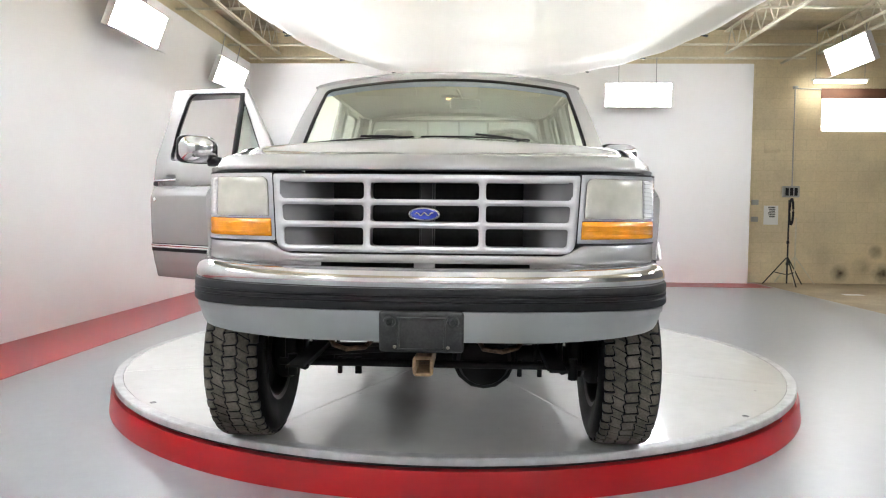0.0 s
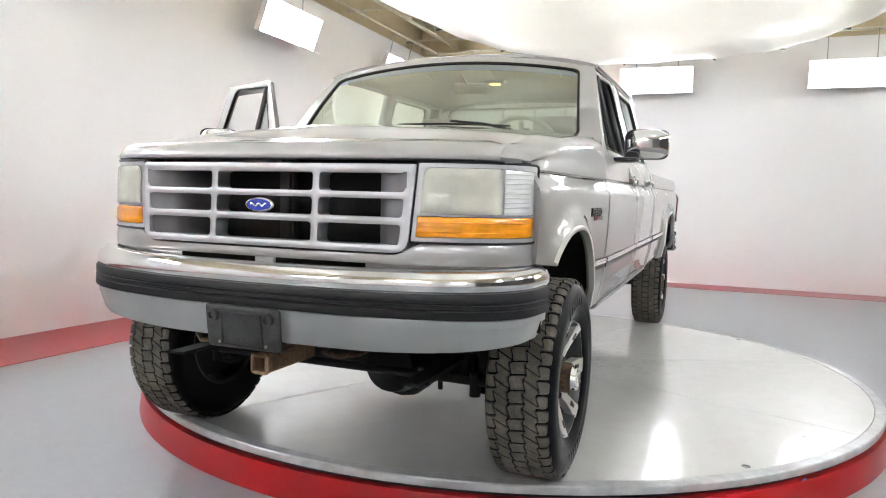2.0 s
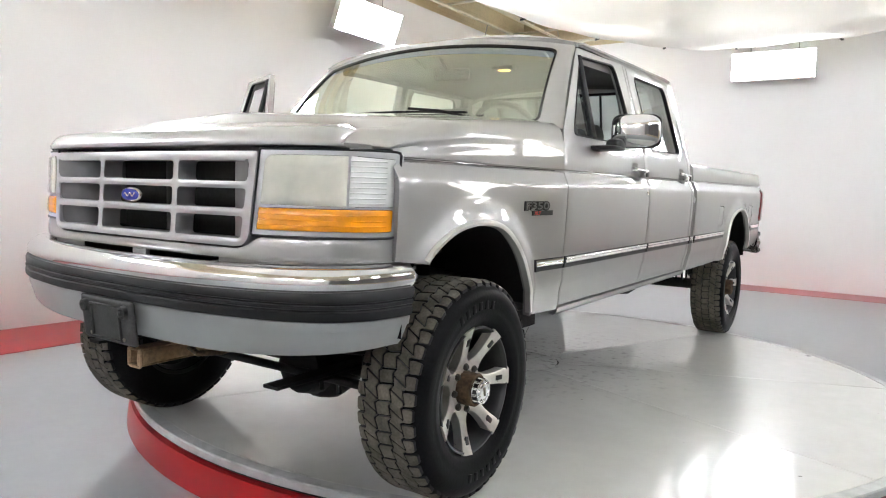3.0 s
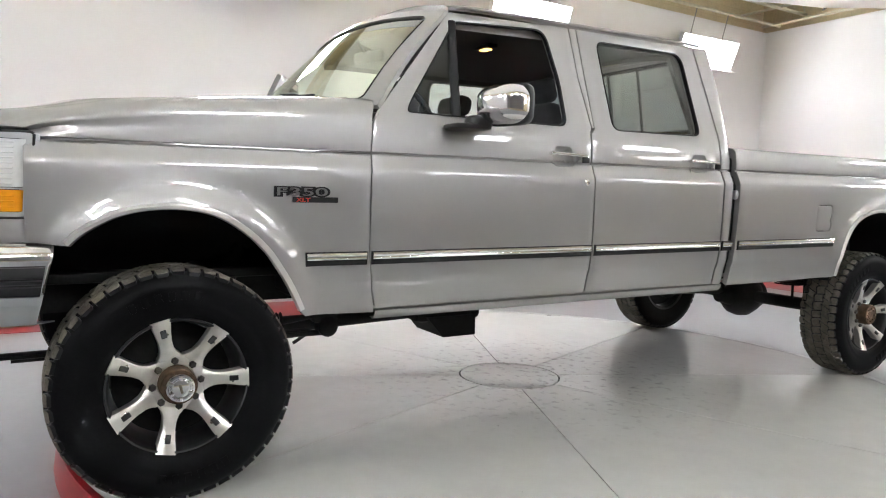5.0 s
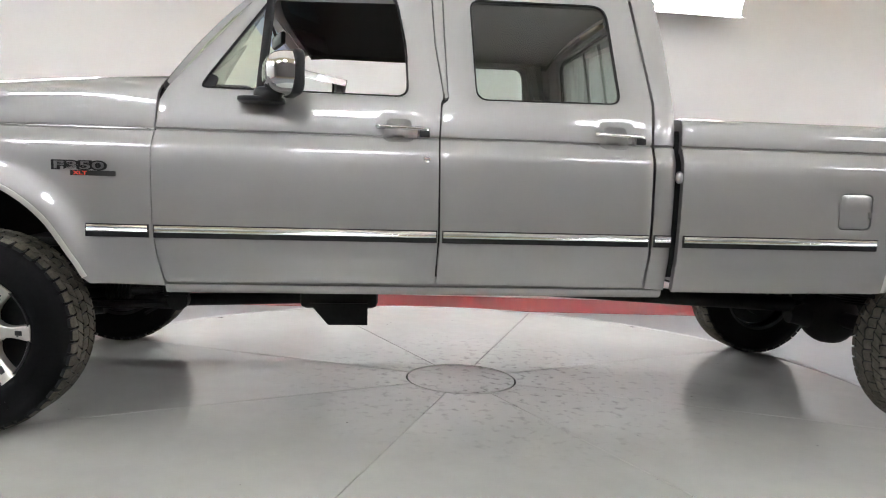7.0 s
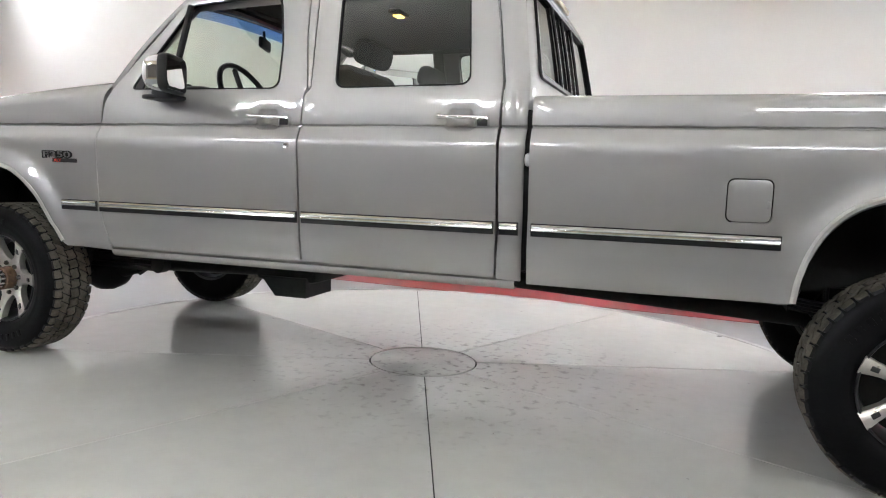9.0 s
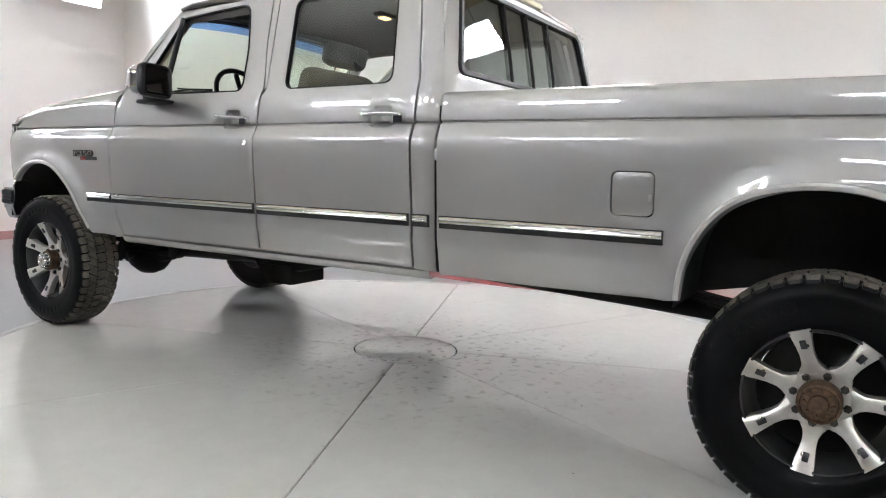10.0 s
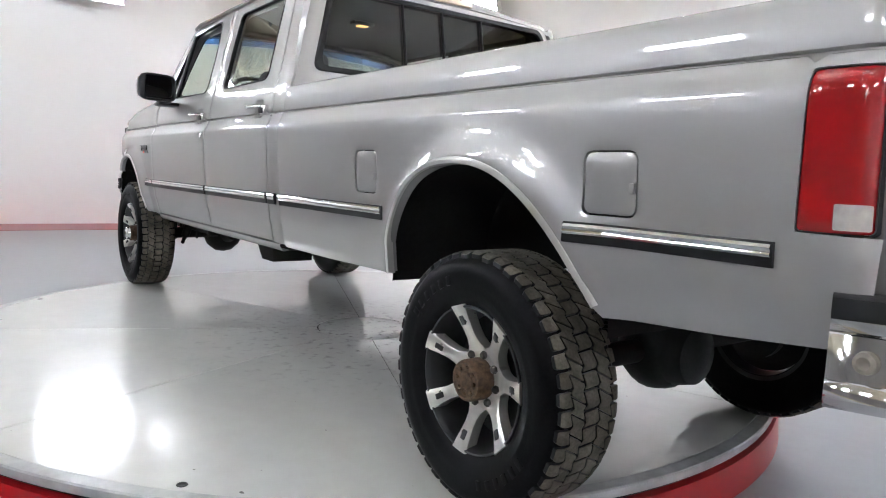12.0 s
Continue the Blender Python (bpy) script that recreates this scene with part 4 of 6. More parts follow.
def seal(parent, outline, surf, s, w=0.009, off=0.002):
    bm = bmesh.new()
    o = dense(outline, 0.03)
    inn = groove(o, w)
    a = [bm.verts.new(surf(*p, s, off - 0.004)) for p in o]
    b = [bm.verts.new(surf(*p, s, off)) for p in groove(o, w * 0.3)]
    c = [bm.verts.new(surf(*p, s, off - 0.002)) for p in inn]
    d = [bm.verts.new(surf(*p, s, -0.02)) for p in inn]
    n = len(o)
    for P, Q in ((a, b), (b, c), (c, d)):
        for k in range(n):
            bm.faces.new((P[k], P[(k + 1) % n], Q[(k + 1) % n], Q[k]))
    part("window_seal", bm, SEAL, parent, "black rubber window seal")


def front_door(s):
    hole = rounded(FWIN, [0.03, 0.01, 0.03, 0.06, 0.05, 0.05])
    bm = bmesh.new()
    sheet(bm, rounded(FDOOR, 0.012, 3), [hole, handle_hole(1.572)], lambda a, b: cab_surf(a, b, s), 0.04, 0.03, 0.0025, BENDS)
    door = part("front_door", bm, PAINT, truck, "silver front door" if s > 0 else "silver front door standing open")
    seal(door, hole, cab_surf, s)
    bm = bmesh.new()      # division bar of the vent window
    for a, b in (((1.105, 1.39), (1.135, 1.80)),):
        tube(bm, [cab_surf(a[0] + (b[0] - a[0]) * k / 8, a[1] + (b[1] - a[1]) * k / 8, s, -0.004) for k in range(9)], 0.020, 8, flat=0.7)
    part("division_bar", bm, SEAL, door, "black vent window bar")
    vent = [(0.880, 1.398), (0.912, 1.455), (1.128, 1.79), (1.105, 1.395)]
    glass_in(door, "vent_glass", vent, cab_surf, GLASS, s)
    bm = bmesh.new()
    sheet(bm, rounded([(0.875, 1.398), (0.93, 1.398), (0.94, 1.44), (0.905, 1.455)], 0.01), [], lambda a, b: cab_surf(a, b, s, -0.006), 0.02, 0.01, 0.002)
    part("sail_panel", bm, PLASTIC, door)
    handle(door, cab_surf, 1.572, s)
    moulding(door, cab_surf, 0.706, 1.824, s)
    side_mirror(door, s)
    bm = bmesh.new()
    p = cab_surf(1.775, 1.135, s, 0.0)
    lathe(bm, [(-0.004 * s, 0.015), (0.004 * s, 0.014), (0.0055 * s, 0.011), (0.004 * s, 0.007)], 20, p, "x")
    part("door_lock", bm, CHROME, door, "chrome door lock")
    # inner trim card
    bm = bmesh.new()
    sheet(bm, rounded([(0.76, 0.66), (1.79, 0.66), (1.80, 1.36), (0.78, 1.36)], 0.05), [], lambda a, b: Vector((s * (side_x(b) - 0.075), a, b)), 0.15, 0.03, 0.0)
    box(bm, s * 0.80 - 0.05, s * 0.80 + 0.05, 1.15, 1.70, 1.02, 1.07, 0.02)
    part("door_card", bm, CLOTHDARK, door, "dark inner door trim")
    bm = bmesh.new()      # painted inner shell round the window
    o = dense(groove(rounded(FDOOR, 0.012, 3), 0.012), 0.05)
    a = [bm.verts.new(cab_surf(*p, s, -0.030)) for p in o]
    b = [bm.verts.new(cab_surf(*p, s, -0.055)) for p in groove(o, 0.05)]
    for k in range(len(o)):
        bm.faces.new((a[k], a[(k + 1) % len(o)], b[(k + 1) % len(o)], b[k]))
    part("door_shell", bm, PAINT, door)
    return door


def rear_door(s):
    hole = rounded(RWIN, [0.05, 0.07, 0.05, 0.05])
    bm = bmesh.new()
    sheet(bm, rounded(RDOOR, 0.010, 3), [hole, handle_hole(2.478)], lambda a, b: cab_surf(a, b, s), 0.04, 0.03, 0.0025, BENDS)
    door = part("rear_door", bm, PAINT, truck, "silver rear door")
    seal(door, hole, cab_surf, s, 0.006)
    glass_in(door, "window_glass", hole, cab_surf, GLASS, s)
    handle(door, cab_surf, 2.478, s)
    moulding(door, cab_surf, 1.846, 2.726, s)
    bm = bmesh.new()
    sheet(bm, rounded([(1.88, 0.66), (2.66, 0.66), (2.68, 1.36), (1.90, 1.36)], 0.05), [], lambda a, b: Vector((s * (side_x(b) - 0.075), a, b)), 0.15, 0.03, 0.0)
    part("door_card", bm, CLOTHDARK, door, "dark inner door trim")
    return door


doors = {}
for s in (1, -1):
    bm = bmesh.new()
    sheet(bm, FENDER, [], lambda a, b: fender_surf(a, b, s), 0.03, 0.03, 0.002, BENDS)
    rows = []             # upper part, from the side crease to the hood
    for v in (1.2225, 1.2255, 1.2285, 1.24, 1.26, 1.28, 1.30, 1.315, 1.33, 1.3425, 1.355, 1.365, 1.375, 1.3825, 1.39, 1.395, 1.4005):
        ya, yb = (fender_nose(v) if v > 1.30 else -0.438 + (fender_nose(1.30) + 0.438) * (v - 1.2225) / 0.0775), fender_end(v)
        row = []
        for k in range(45):
            y = ya + (yb - ya) * (k / 44) ** 1.7
            row.append(bm.verts.new(fender_surf(y, v, s)))
        p = fender_surf(ya, v, s)
        rows.append([bm.verts.new((p.x, p.y + 0.014, p.z - 0.014)), bm.verts.new((p.x, p.y + 0.002, p.z - 0.004))] + row + [bm.verts.new(fender_surf(yb, v, s, -0.03 if v < 1.36 else -0.005) - Vector((0, 0, 0.0 if v < 1.36 else 0.03)))])
    for A, B in zip(rows, rows[1:]):
        for k in range(len(A) - 1):
            bm.faces.new((A[k], A[k + 1], B[k + 1], B[k]))
    f = part("front_fender", bm, PAINT, truck, "silver front fender")
    lip(f, ARCH_F, fender_surf, s)
    moulding(f, fender_surf, 0.447, 0.688, s)
    liner(f, -0.43, 0.47, 1.03, s, 0.66)
    doors[s] = front_door(s)
    rear_door(s)
    bm = bmesh.new()
    sheet(bm, CORNER, [], lambda a, b: cab_surf(a, b, s, -0.02 * max(0, (a - 2.78) / 0.05) ** 2 if a > 2.78 else 0), 0.03, 0.03, 0.002, BENDS)
    c = part("cab_corner", bm, PAINT, truck, "silver rear cab corner panel")
    moulding(c, cab_surf, 2.748, 2.826, s)
    bm = bmesh.new()
    sheet(bm, BED, FUEL, lambda a, b: bed_surf(a, b, s), 0.04, 0.03, 0.002, BENDS + (1.32, 1.335, 1.345, 1.352, 1.36, 1.37, 1.385), cols=(5.29, 5.31, 5.325, 5.337, 5.348, 5.358, 5.366, 5.373, 5.379))
    side = part("bed_side", bm, PAINT, truck, "silver cargo bed side")
    lip(side, ARCH_R, bed_surf, s)
    moulding(side, bed_surf, 2.878, 3.772, s)
    moulding(side, bed_surf, 4.688, 5.218, s, 0.017)
    liner(side, 3.81, 4.80, 1.06, s, 0.58)
    for fo in FUEL:
        bm = bmesh.new()
        sheet(bm, groove(fo, 0.0045), [], lambda a, b: bed_surf(a, b, s, -0.001), 0.05, 0.012, 0.003)
        fd = part("fuel_door", bm, PAINT, side, "silver fuel filler door")
        bm = bmesh.new()
        yy = max(p[0] for p in fo)
        p = bed_surf(yy - 0.012, 0.955, s, 0.001)
        box(bm, p.x - 0.004, p.x + 0.004, p.y - 0.008, p.y + 0.006, p.z - 0.014, p.z + 0.012, 0.003)
        part("fuel_door_catch", bm, PAINT, side)
    # black sheet behind the body panels, added to keep their gaps dark
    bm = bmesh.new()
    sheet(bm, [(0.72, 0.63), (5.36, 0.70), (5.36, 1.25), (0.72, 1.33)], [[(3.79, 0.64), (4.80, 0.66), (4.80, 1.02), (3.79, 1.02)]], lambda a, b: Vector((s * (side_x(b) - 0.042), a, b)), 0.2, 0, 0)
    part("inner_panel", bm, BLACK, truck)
    bm = bmesh.new()
    sheet(bm, [(1.7925, 1.862), (1.8325, 1.862), (1.8445, 1.62), (1.859, 1.394), (1.848, 1.389), (1.809, 1.62)], [], lambda a, b: cab_surf(a, b, s, -0.001), 0.03, 0.02, 0.002)
    part("pillar_strip", bm, PAINT, truck)
    # sill under the doors
    bm = bmesh.new()
    pts = [(0.578, 0.90), (0.572, 0.925), (0.582, 0.940), (0.595, 0.948), (0.607, 0.949), (0.611, 0.93), (0.65, 0.925)]
    loops = [[bm.verts.new((s * x, y, z)) for z, x in pts] for y in np.linspace(0.74, 2.81, 20)]
    for A, B in zip(loops, loops[1:]):
        for k in range(6):
            bm.faces.new((A[k], A[k + 1], B[k + 1], B[k]))
    part("sill", bm, PAINT, truck, "silver rocker sill")
    # drip rail over the doors
    bm = bmesh.new()
    path = [Vector((s * 0.822, 1.115, 1.850)), Vector((s * 0.818, 1.20, 1.870)), Vector((s * 0.815, 1.8, 1.878)), Vector((s * 0.812, 2.60, 1.888)), Vector((s * 0.808, 2.70, 1.884))]
    tube(bm, path, 0.009, 8)
    part("drip_rail", bm, PAINT, truck)

# rubber bump stop in the gap between cab and bed
bm = bmesh.new()
blob(bm, (0.975, 2.853, 1.095), (0.016, 0.014, 0.026), 0.8)
part("gap_plug", bm, GRILLE, truck)

# passenger door swung open on its hinges
hinge = Vector((-0.955, 0.712, 0))
doors[-1].matrix_basis = Matrix.Translation(hinge) @ pose(0, 0, 0, 0, 0, 62) @ Matrix.Translation(-hinge)

# windscreen surround, roof, back of the cab
ws_hw = lambda w: 0.938 + (0.818 - 0.938) * w


def screen_surf(u, w, off=0.0):
    y = (0.585 + 0.160 * u * u) * (1 - w) + (1.035 + 0.083 * u * u) * w
    z = (1.455 - 0.045 * u * u) * (1 - w) + (1.925 - 0.075 * u * u) * w
    bow = 0.03 * math.sin(math.pi * w)
    return Vector((u * ws_hw(w), y - bow * 0.5 + off * 0.75, z + bow * 0.35 - off * 0.6))


ring = [(-1, 0), (1, 0), (1, 1), (-1, 1)]
opening = rounded([(-0.89, 0.045), (0.89, 0.045), (0.905, 0.915), (-0.905, 0.915)], 0.06)
bm = bmesh.new()
sheet(bm, ring, [opening], screen_surf, 0.05, 0.02, 0.001)
frame_ob = part("windscreen_frame", bm, PAINT, truck, "silver windscreen pillars and header")
bm = bmesh.new()
o = dense(opening, 0.05)
A = [bm.verts.new(screen_surf(*p, -0.003)) for p in o]
B = [bm.verts.new(screen_surf(p[0] * 0.985, 0.48 + (p[1] - 0.48) * 0.975, 0.002)) for p in o]
C = [bm.verts.new(screen_surf(p[0] * 0.98, 0.48 + (p[1] - 0.48) * 0.965, 0.02)) for p in o]
for P, Q in ((A, B), (B, C)):
    for k in range(len(o)):
        bm.faces.new((P[k], P[(k + 1) % len(o)], Q[(k + 1) % len(o)], Q[k]))
part("windscreen_seal", bm, SEAL, frame_ob, "black windscreen gasket")
low = [(-0.895, 0.04), (0.895, 0.04), (0.905, 0.80), (-0.905, 0.80)]
high = [(-0.905, 0.803), (0.905, 0.803), (0.91, 0.925), (-0.91, 0.925)]
for nm, o, ma in (("windscreen_glass", low, SCREEN), ("sun_band", high, BLUEBAND)):
    bm = bmesh.new()
    sheet(bm, o, [], lambda a, b: screen_surf(a, b, 0.008), 0.06, 0, 0)
    g = part(nm, bm, ma, frame_ob, "blue tinted sun band" if nm == "sun_band" else "slightly green windscreen glass")
    g.visible_shadow = False


def roof_surf(x, y):
    e = min(1, abs(x) / 0.812)
    z = 1.878 + 0.105 * (1 - e ** 2.7)
    t = max(0, (1.32 - y) / 0.24)
    z -= 0.055 * t * t * (1 - 0.7 * e ** 2)
    t = max(0, (y - 2.58) / 0.2)
    z -= 0.10 * t * t * (1 - 0.75 * e ** 3)
    return Vector((x, y, z))


bm = bmesh.new()
front_y = lambda x: 1.035 + 0.083 * (x / 0.812) ** 2
o = [(x, front_y(x)) for x in np.linspace(-0.812, 0.812, 24)] + [(x, 2.775) for x in np.linspace(0.812, -0.812, 24)]
sheet(bm, o, [], roof_surf, 0.06, 0.02, 0.0)
part("roof", bm, PAINT, truck, "silver cab roof")
bm = bmesh.new()
o = [(x, front_y(x) + 0.06) for x in np.linspace(-0.76, 0.76, 20)] + [(x, 2.70) for x in np.linspace(0.76, -0.76, 20)]
sheet(bm, o, [], lambda a, b: roof_surf(a, b) - Vector((0, 0, 0.045)), 0.1, 0.03, 0)
part("headliner", bm, LINER, truck, "dark cloth headliner")

back_hw = lambda z: side_x(z) - 0.012


def back_surf(u, z, off=0.0):
    hw = back_hw(z) if z < 1.87 else back_hw(1.87)
    y = 2.855 - 0.085 * max(0, (z - 1.38) / 0.5) ** 1.2 - 0.055 * max(0, (abs(u) - 0.86) / 0.14) ** 2
    return Vector((u * hw, y + off, z))


BWIN = rounded([(-0.885, 1.437), (0.885, 1.437), (0.872, 1.853), (-0.872, 1.853)], [0.05, 0.05, 0.06, 0.06])
bm = bmesh.new()
sheet(bm, [(-1, 0.66), (1, 0.66), (1, 1.86)] + [(u, 1.878 + 0.03 * (1 - u * u)) for u in np.linspace(0.9, -0.9, 12)] + [(-1, 1.86)], [BWIN], back_surf, 0.06, 0.03, 0.002)
backp = part("cab_back", bm, PAINT, truck, "silver back panel of the cab")
bm = bmesh.new()
o = dense(BWIN, 0.04)
A = [bm.verts.new(back_surf(p[0] * 1.012, 1.645 + (p[1] - 1.645) * 1.03, 0.001)) for p in o]
B = [bm.verts.new(back_surf(*p, 0.010)) for p in o]
C = [bm.verts.new(back_surf(p[0] * 0.972, 1.645 + (p[1] - 1.645) * 0.90, 0.008)) for p in o]
D = [bm.verts.new(back_surf(p[0] * 0.968, 1.645 + (p[1] - 1.645) * 0.89, -0.02)) for p in o]
for P, Q in ((A, B), (B, C), (C, D)):
    for k in range(len(o)):
        bm.faces.new((P[k], P[(k + 1) % len(o)], Q[(k + 1) % len(o)], Q[k]))
part("rear_window_seal", bm, SEAL, backp, "black rear window gasket")
for x in (-0.23, 0.042, 0.293):
    bm = bmesh.new()
    tube(bm, [Vector((x, back_surf(x / 0.9, z, 0.0).y, z)) for z in np.linspace(1.455, 1.835, 6)], 0.009, 8)
    part("slider_bar", bm, SEAL, backp)
bm = bmesh.new()
sheet(bm, groove(BWIN, 0.01), [], lambda a, b: back_surf(a, b, -0.010), 0.1, 0, 0)
g = part("rear_window_glass", bm, DARKGLASS, backp)
g.visible_shadow = False
bm = bmesh.new()
box(bm, -0.17, 0.17, 2.735, 2.785, 1.893, 1.922, 0.008)
part("high_stop_lamp", bm, mat("cream_lens", (0.7, 0.62, 0.45), 0.25, coat=0.5), backp, "pale high-mounted cargo lamp")

# hood
bm = bmesh.new()
NU, rows = 48, []
for x in np.linspace(-0.836, 0.836, NU + 1):
    e = abs(x) / 0.836
    y0 = FRONT(abs(x)) + 0.012
    col = [(y0 + 0.02, 1.245), (y0 + 0.003, 1.252)] + [(y0 + q, edge_z(y0 + q, abs(x))) for q in (0.0, 0.003, 0.007, 0.012, 0.019, 0.028, 0.040, 0.055)]
    top = []
    for k in range(1, 25):
        y = y0 + 0.055 + (0.60 + 0.10 * e * e - y0 - 0.055) * k / 24
        crown = 0.040 * (1 - e ** 2.4)
        z = edge_z(y, abs(x))
        z += (crown + 0.012 * max(0.0, 1 - abs(x) / 0.36) ** 1.3) * min(1, k / 6) - 0.012 * max(0, e - 0.93) / 0.07
        top.append((y, z))
    rows.append([bm.verts.new((x, *p)) for p in col + top])
for A, B in zip(rows, rows[1:]):
    for k in range(len(A) - 1):
        bm.faces.new((A[k], A[k + 1], B[k + 1], B[k]))
hood = part("hood", bm, PAINT, truck, "silver hood")
so = hood.modifiers.new("thick", "SOLIDIFY")
so.thickness, so.offset = 0.012, -1
bm = bmesh.new()       # cowl grille between hood and windscreen
loops = [[bm.verts.new((x, y0 + 0.14 * (x / 0.9) ** 2, z)) for y0, z in ((0.50, 1.425), (0.57, 1.432), (0.64, 1.43))] for x in np.linspace(-0.9, 0.9, 20)]
for A, B in zip(loops, loops[1:]):
    for k in range(2):
        bm.faces.new((A[k], A[k + 1], B[k + 1], B[k]))
part("cowl", bm, PLASTIC, truck, "black cowl panel")


def wiper(px, tip):
    bm = bmesh.new()
    b = screen_surf(px, 0.0, -0.02)
    t = screen_surf(*tip, -0.03)
    mid = b.lerp(t, 0.55) + Vector((0, -0.012, 0.012))
    rod(bm, b + Vector((0, 0, -0.03)), b + Vector((0, -0.01, 0.02)), 0.016, 10)
    tube(bm, [b, mid, t], 0.007, 6)
    c = t
    blade = [screen_surf(tip[0] + d, tip[1] - 0.008 + 0.0 * d, -0.012) for d in np.linspace(-0.33, 0.33, 9)]
    tube(bm, blade, 0.0055, 6)
    part("wiper", bm, SEAL, truck, "black windscreen wiper")


wiper(0.62, (0.20, 0.085))
wiper(-0.05, (-0.50, 0.085))


# front face
def face_surf(x, z, off=0.0):
    lean = 0.02 * (z - 0.93) / 0.3
    return Vector((x, FRONT(abs(x)) + lean + off, z))


GR = rounded([(-0.565, 0.938), (0.565, 0.938), (0.585, 1.233), (-0.585, 1.233)], [0.05, 0.05, 0.012, 0.012])
cells = []
for z0, z1 in ((0.962, 1.031), (1.054, 1.117), (1.139, 1.203)):
    w0, w1 = 0.535 + 0.02 * (z0 - 0.96) / 0.24, 0.535 + 0.02 * (z1 - 0.96) / 0.24
    cells += [rounded([(-w0, z0), (-0.230, z0), (-0.230, z1), (-w1, z1)], 0.014, 3), rounded([(-0.205, z0), (0.205, z0), (0.205, z1), (-0.205, z1)], 0.014, 3), rounded([(0.230, z0), (w0, z0), (w1, z1), (0.230, z1)], 0.014, 3)]
bm = bmesh.new()
sheet(bm, GR, cells, lambda a, b: face_surf(a, b, -0.012), 0.012, 0.07, 0.003, inward=(0, 1, 0))
grille = part("grille", bm, GRILLE, truck, "silver grille with nine openings")
for s in (1, -1):
    for z0, z1 in ((0.958, 1.035), (1.05, 1.121), (1.135, 1.207)):
        bm = bmesh.new()      # scooped flank in the outer openings
        loops = []
        for k in range(15):
            t = k / 10
            loops.append([bm.verts.new((s * (0.556 - 0.150 * t), FRONT(0.55) + 0.005 + 0.050 * t ** 1.3 + 0.35 * max(0.0, t - 0.55) ** 2.2, z)) for z in (z0, z1)])
        for A, B in zip(loops, loops[1:]):
            bm.faces.new((A[0], A[1], B[1], B[0]))
        part("grille_flank", bm, SCOOP, grille, "dull grey scooped flank")
# black backing added to darken the grille openings and lamp gaps
bm = bmesh.new()
box(bm, -0.62, 0.62, -0.52, -0.50, 0.86, 1.24)
for s in (1, -1):
    L = [[bm.verts.new((s * x, FRONT(x) + d, z)) for z in (0.87, 1.25)] for d in (0.085,) for x in np.linspace(0.55, 0.90, 10)]
    for A, B in zip(L, L[1:]):
        bm.faces.new((A[0], A[1], B[1], B[0]))
part("radiator_shroud", bm, BLACK, truck)
bm = bmesh.new()
box(bm, -0.03, 0.03, -0.57, -0.54, 0.90, 1.24, 0.004)
box(bm, -0.022, 0.022, -0.585, -0.565, 0.90, 1.24, 0.004)
part("grille_support", bm, BARREL, truck)
bm = bmesh.new()
lathe(bm, [(-0.012, 0.060), (-0.018, 0.058), (-0.020, 0.053), (-0.016, 0.051)], 40, (0, 0, 0), "y")
for v in bm.verts:
    v.co = Vector((v.co.x, FRONT(0) - 0.0 + v.co.y, 1.084 + v.co.z * 0.42))
part("badge_rim", bm, CHROME, grille, "chrome oval badge rim")
bm = bmesh.new()
lathe(bm, [(-0.010, 0.0515), (-0.019, 0.0505), (-0.0205, 0.03)], 40, (0, 0, 0), "y")
for v in bm.verts:
    v.co = Vector((v.co.x, FRONT(0) + v.co.y, 1.084 + v.co.z * 0.40))
part("badge_plate", bm, BLUE, grille, "blue oval badge")
bm = bmesh.new()
tube(bm, [(-0.034 + 0.068 * k / 12, FRONT(0) - 0.0205, 1.084 + 0.006 * math.sin(k * 1.25)) for k in range(13)], 0.0022, 6)
part("badge_script", bm, CHROME, grille)

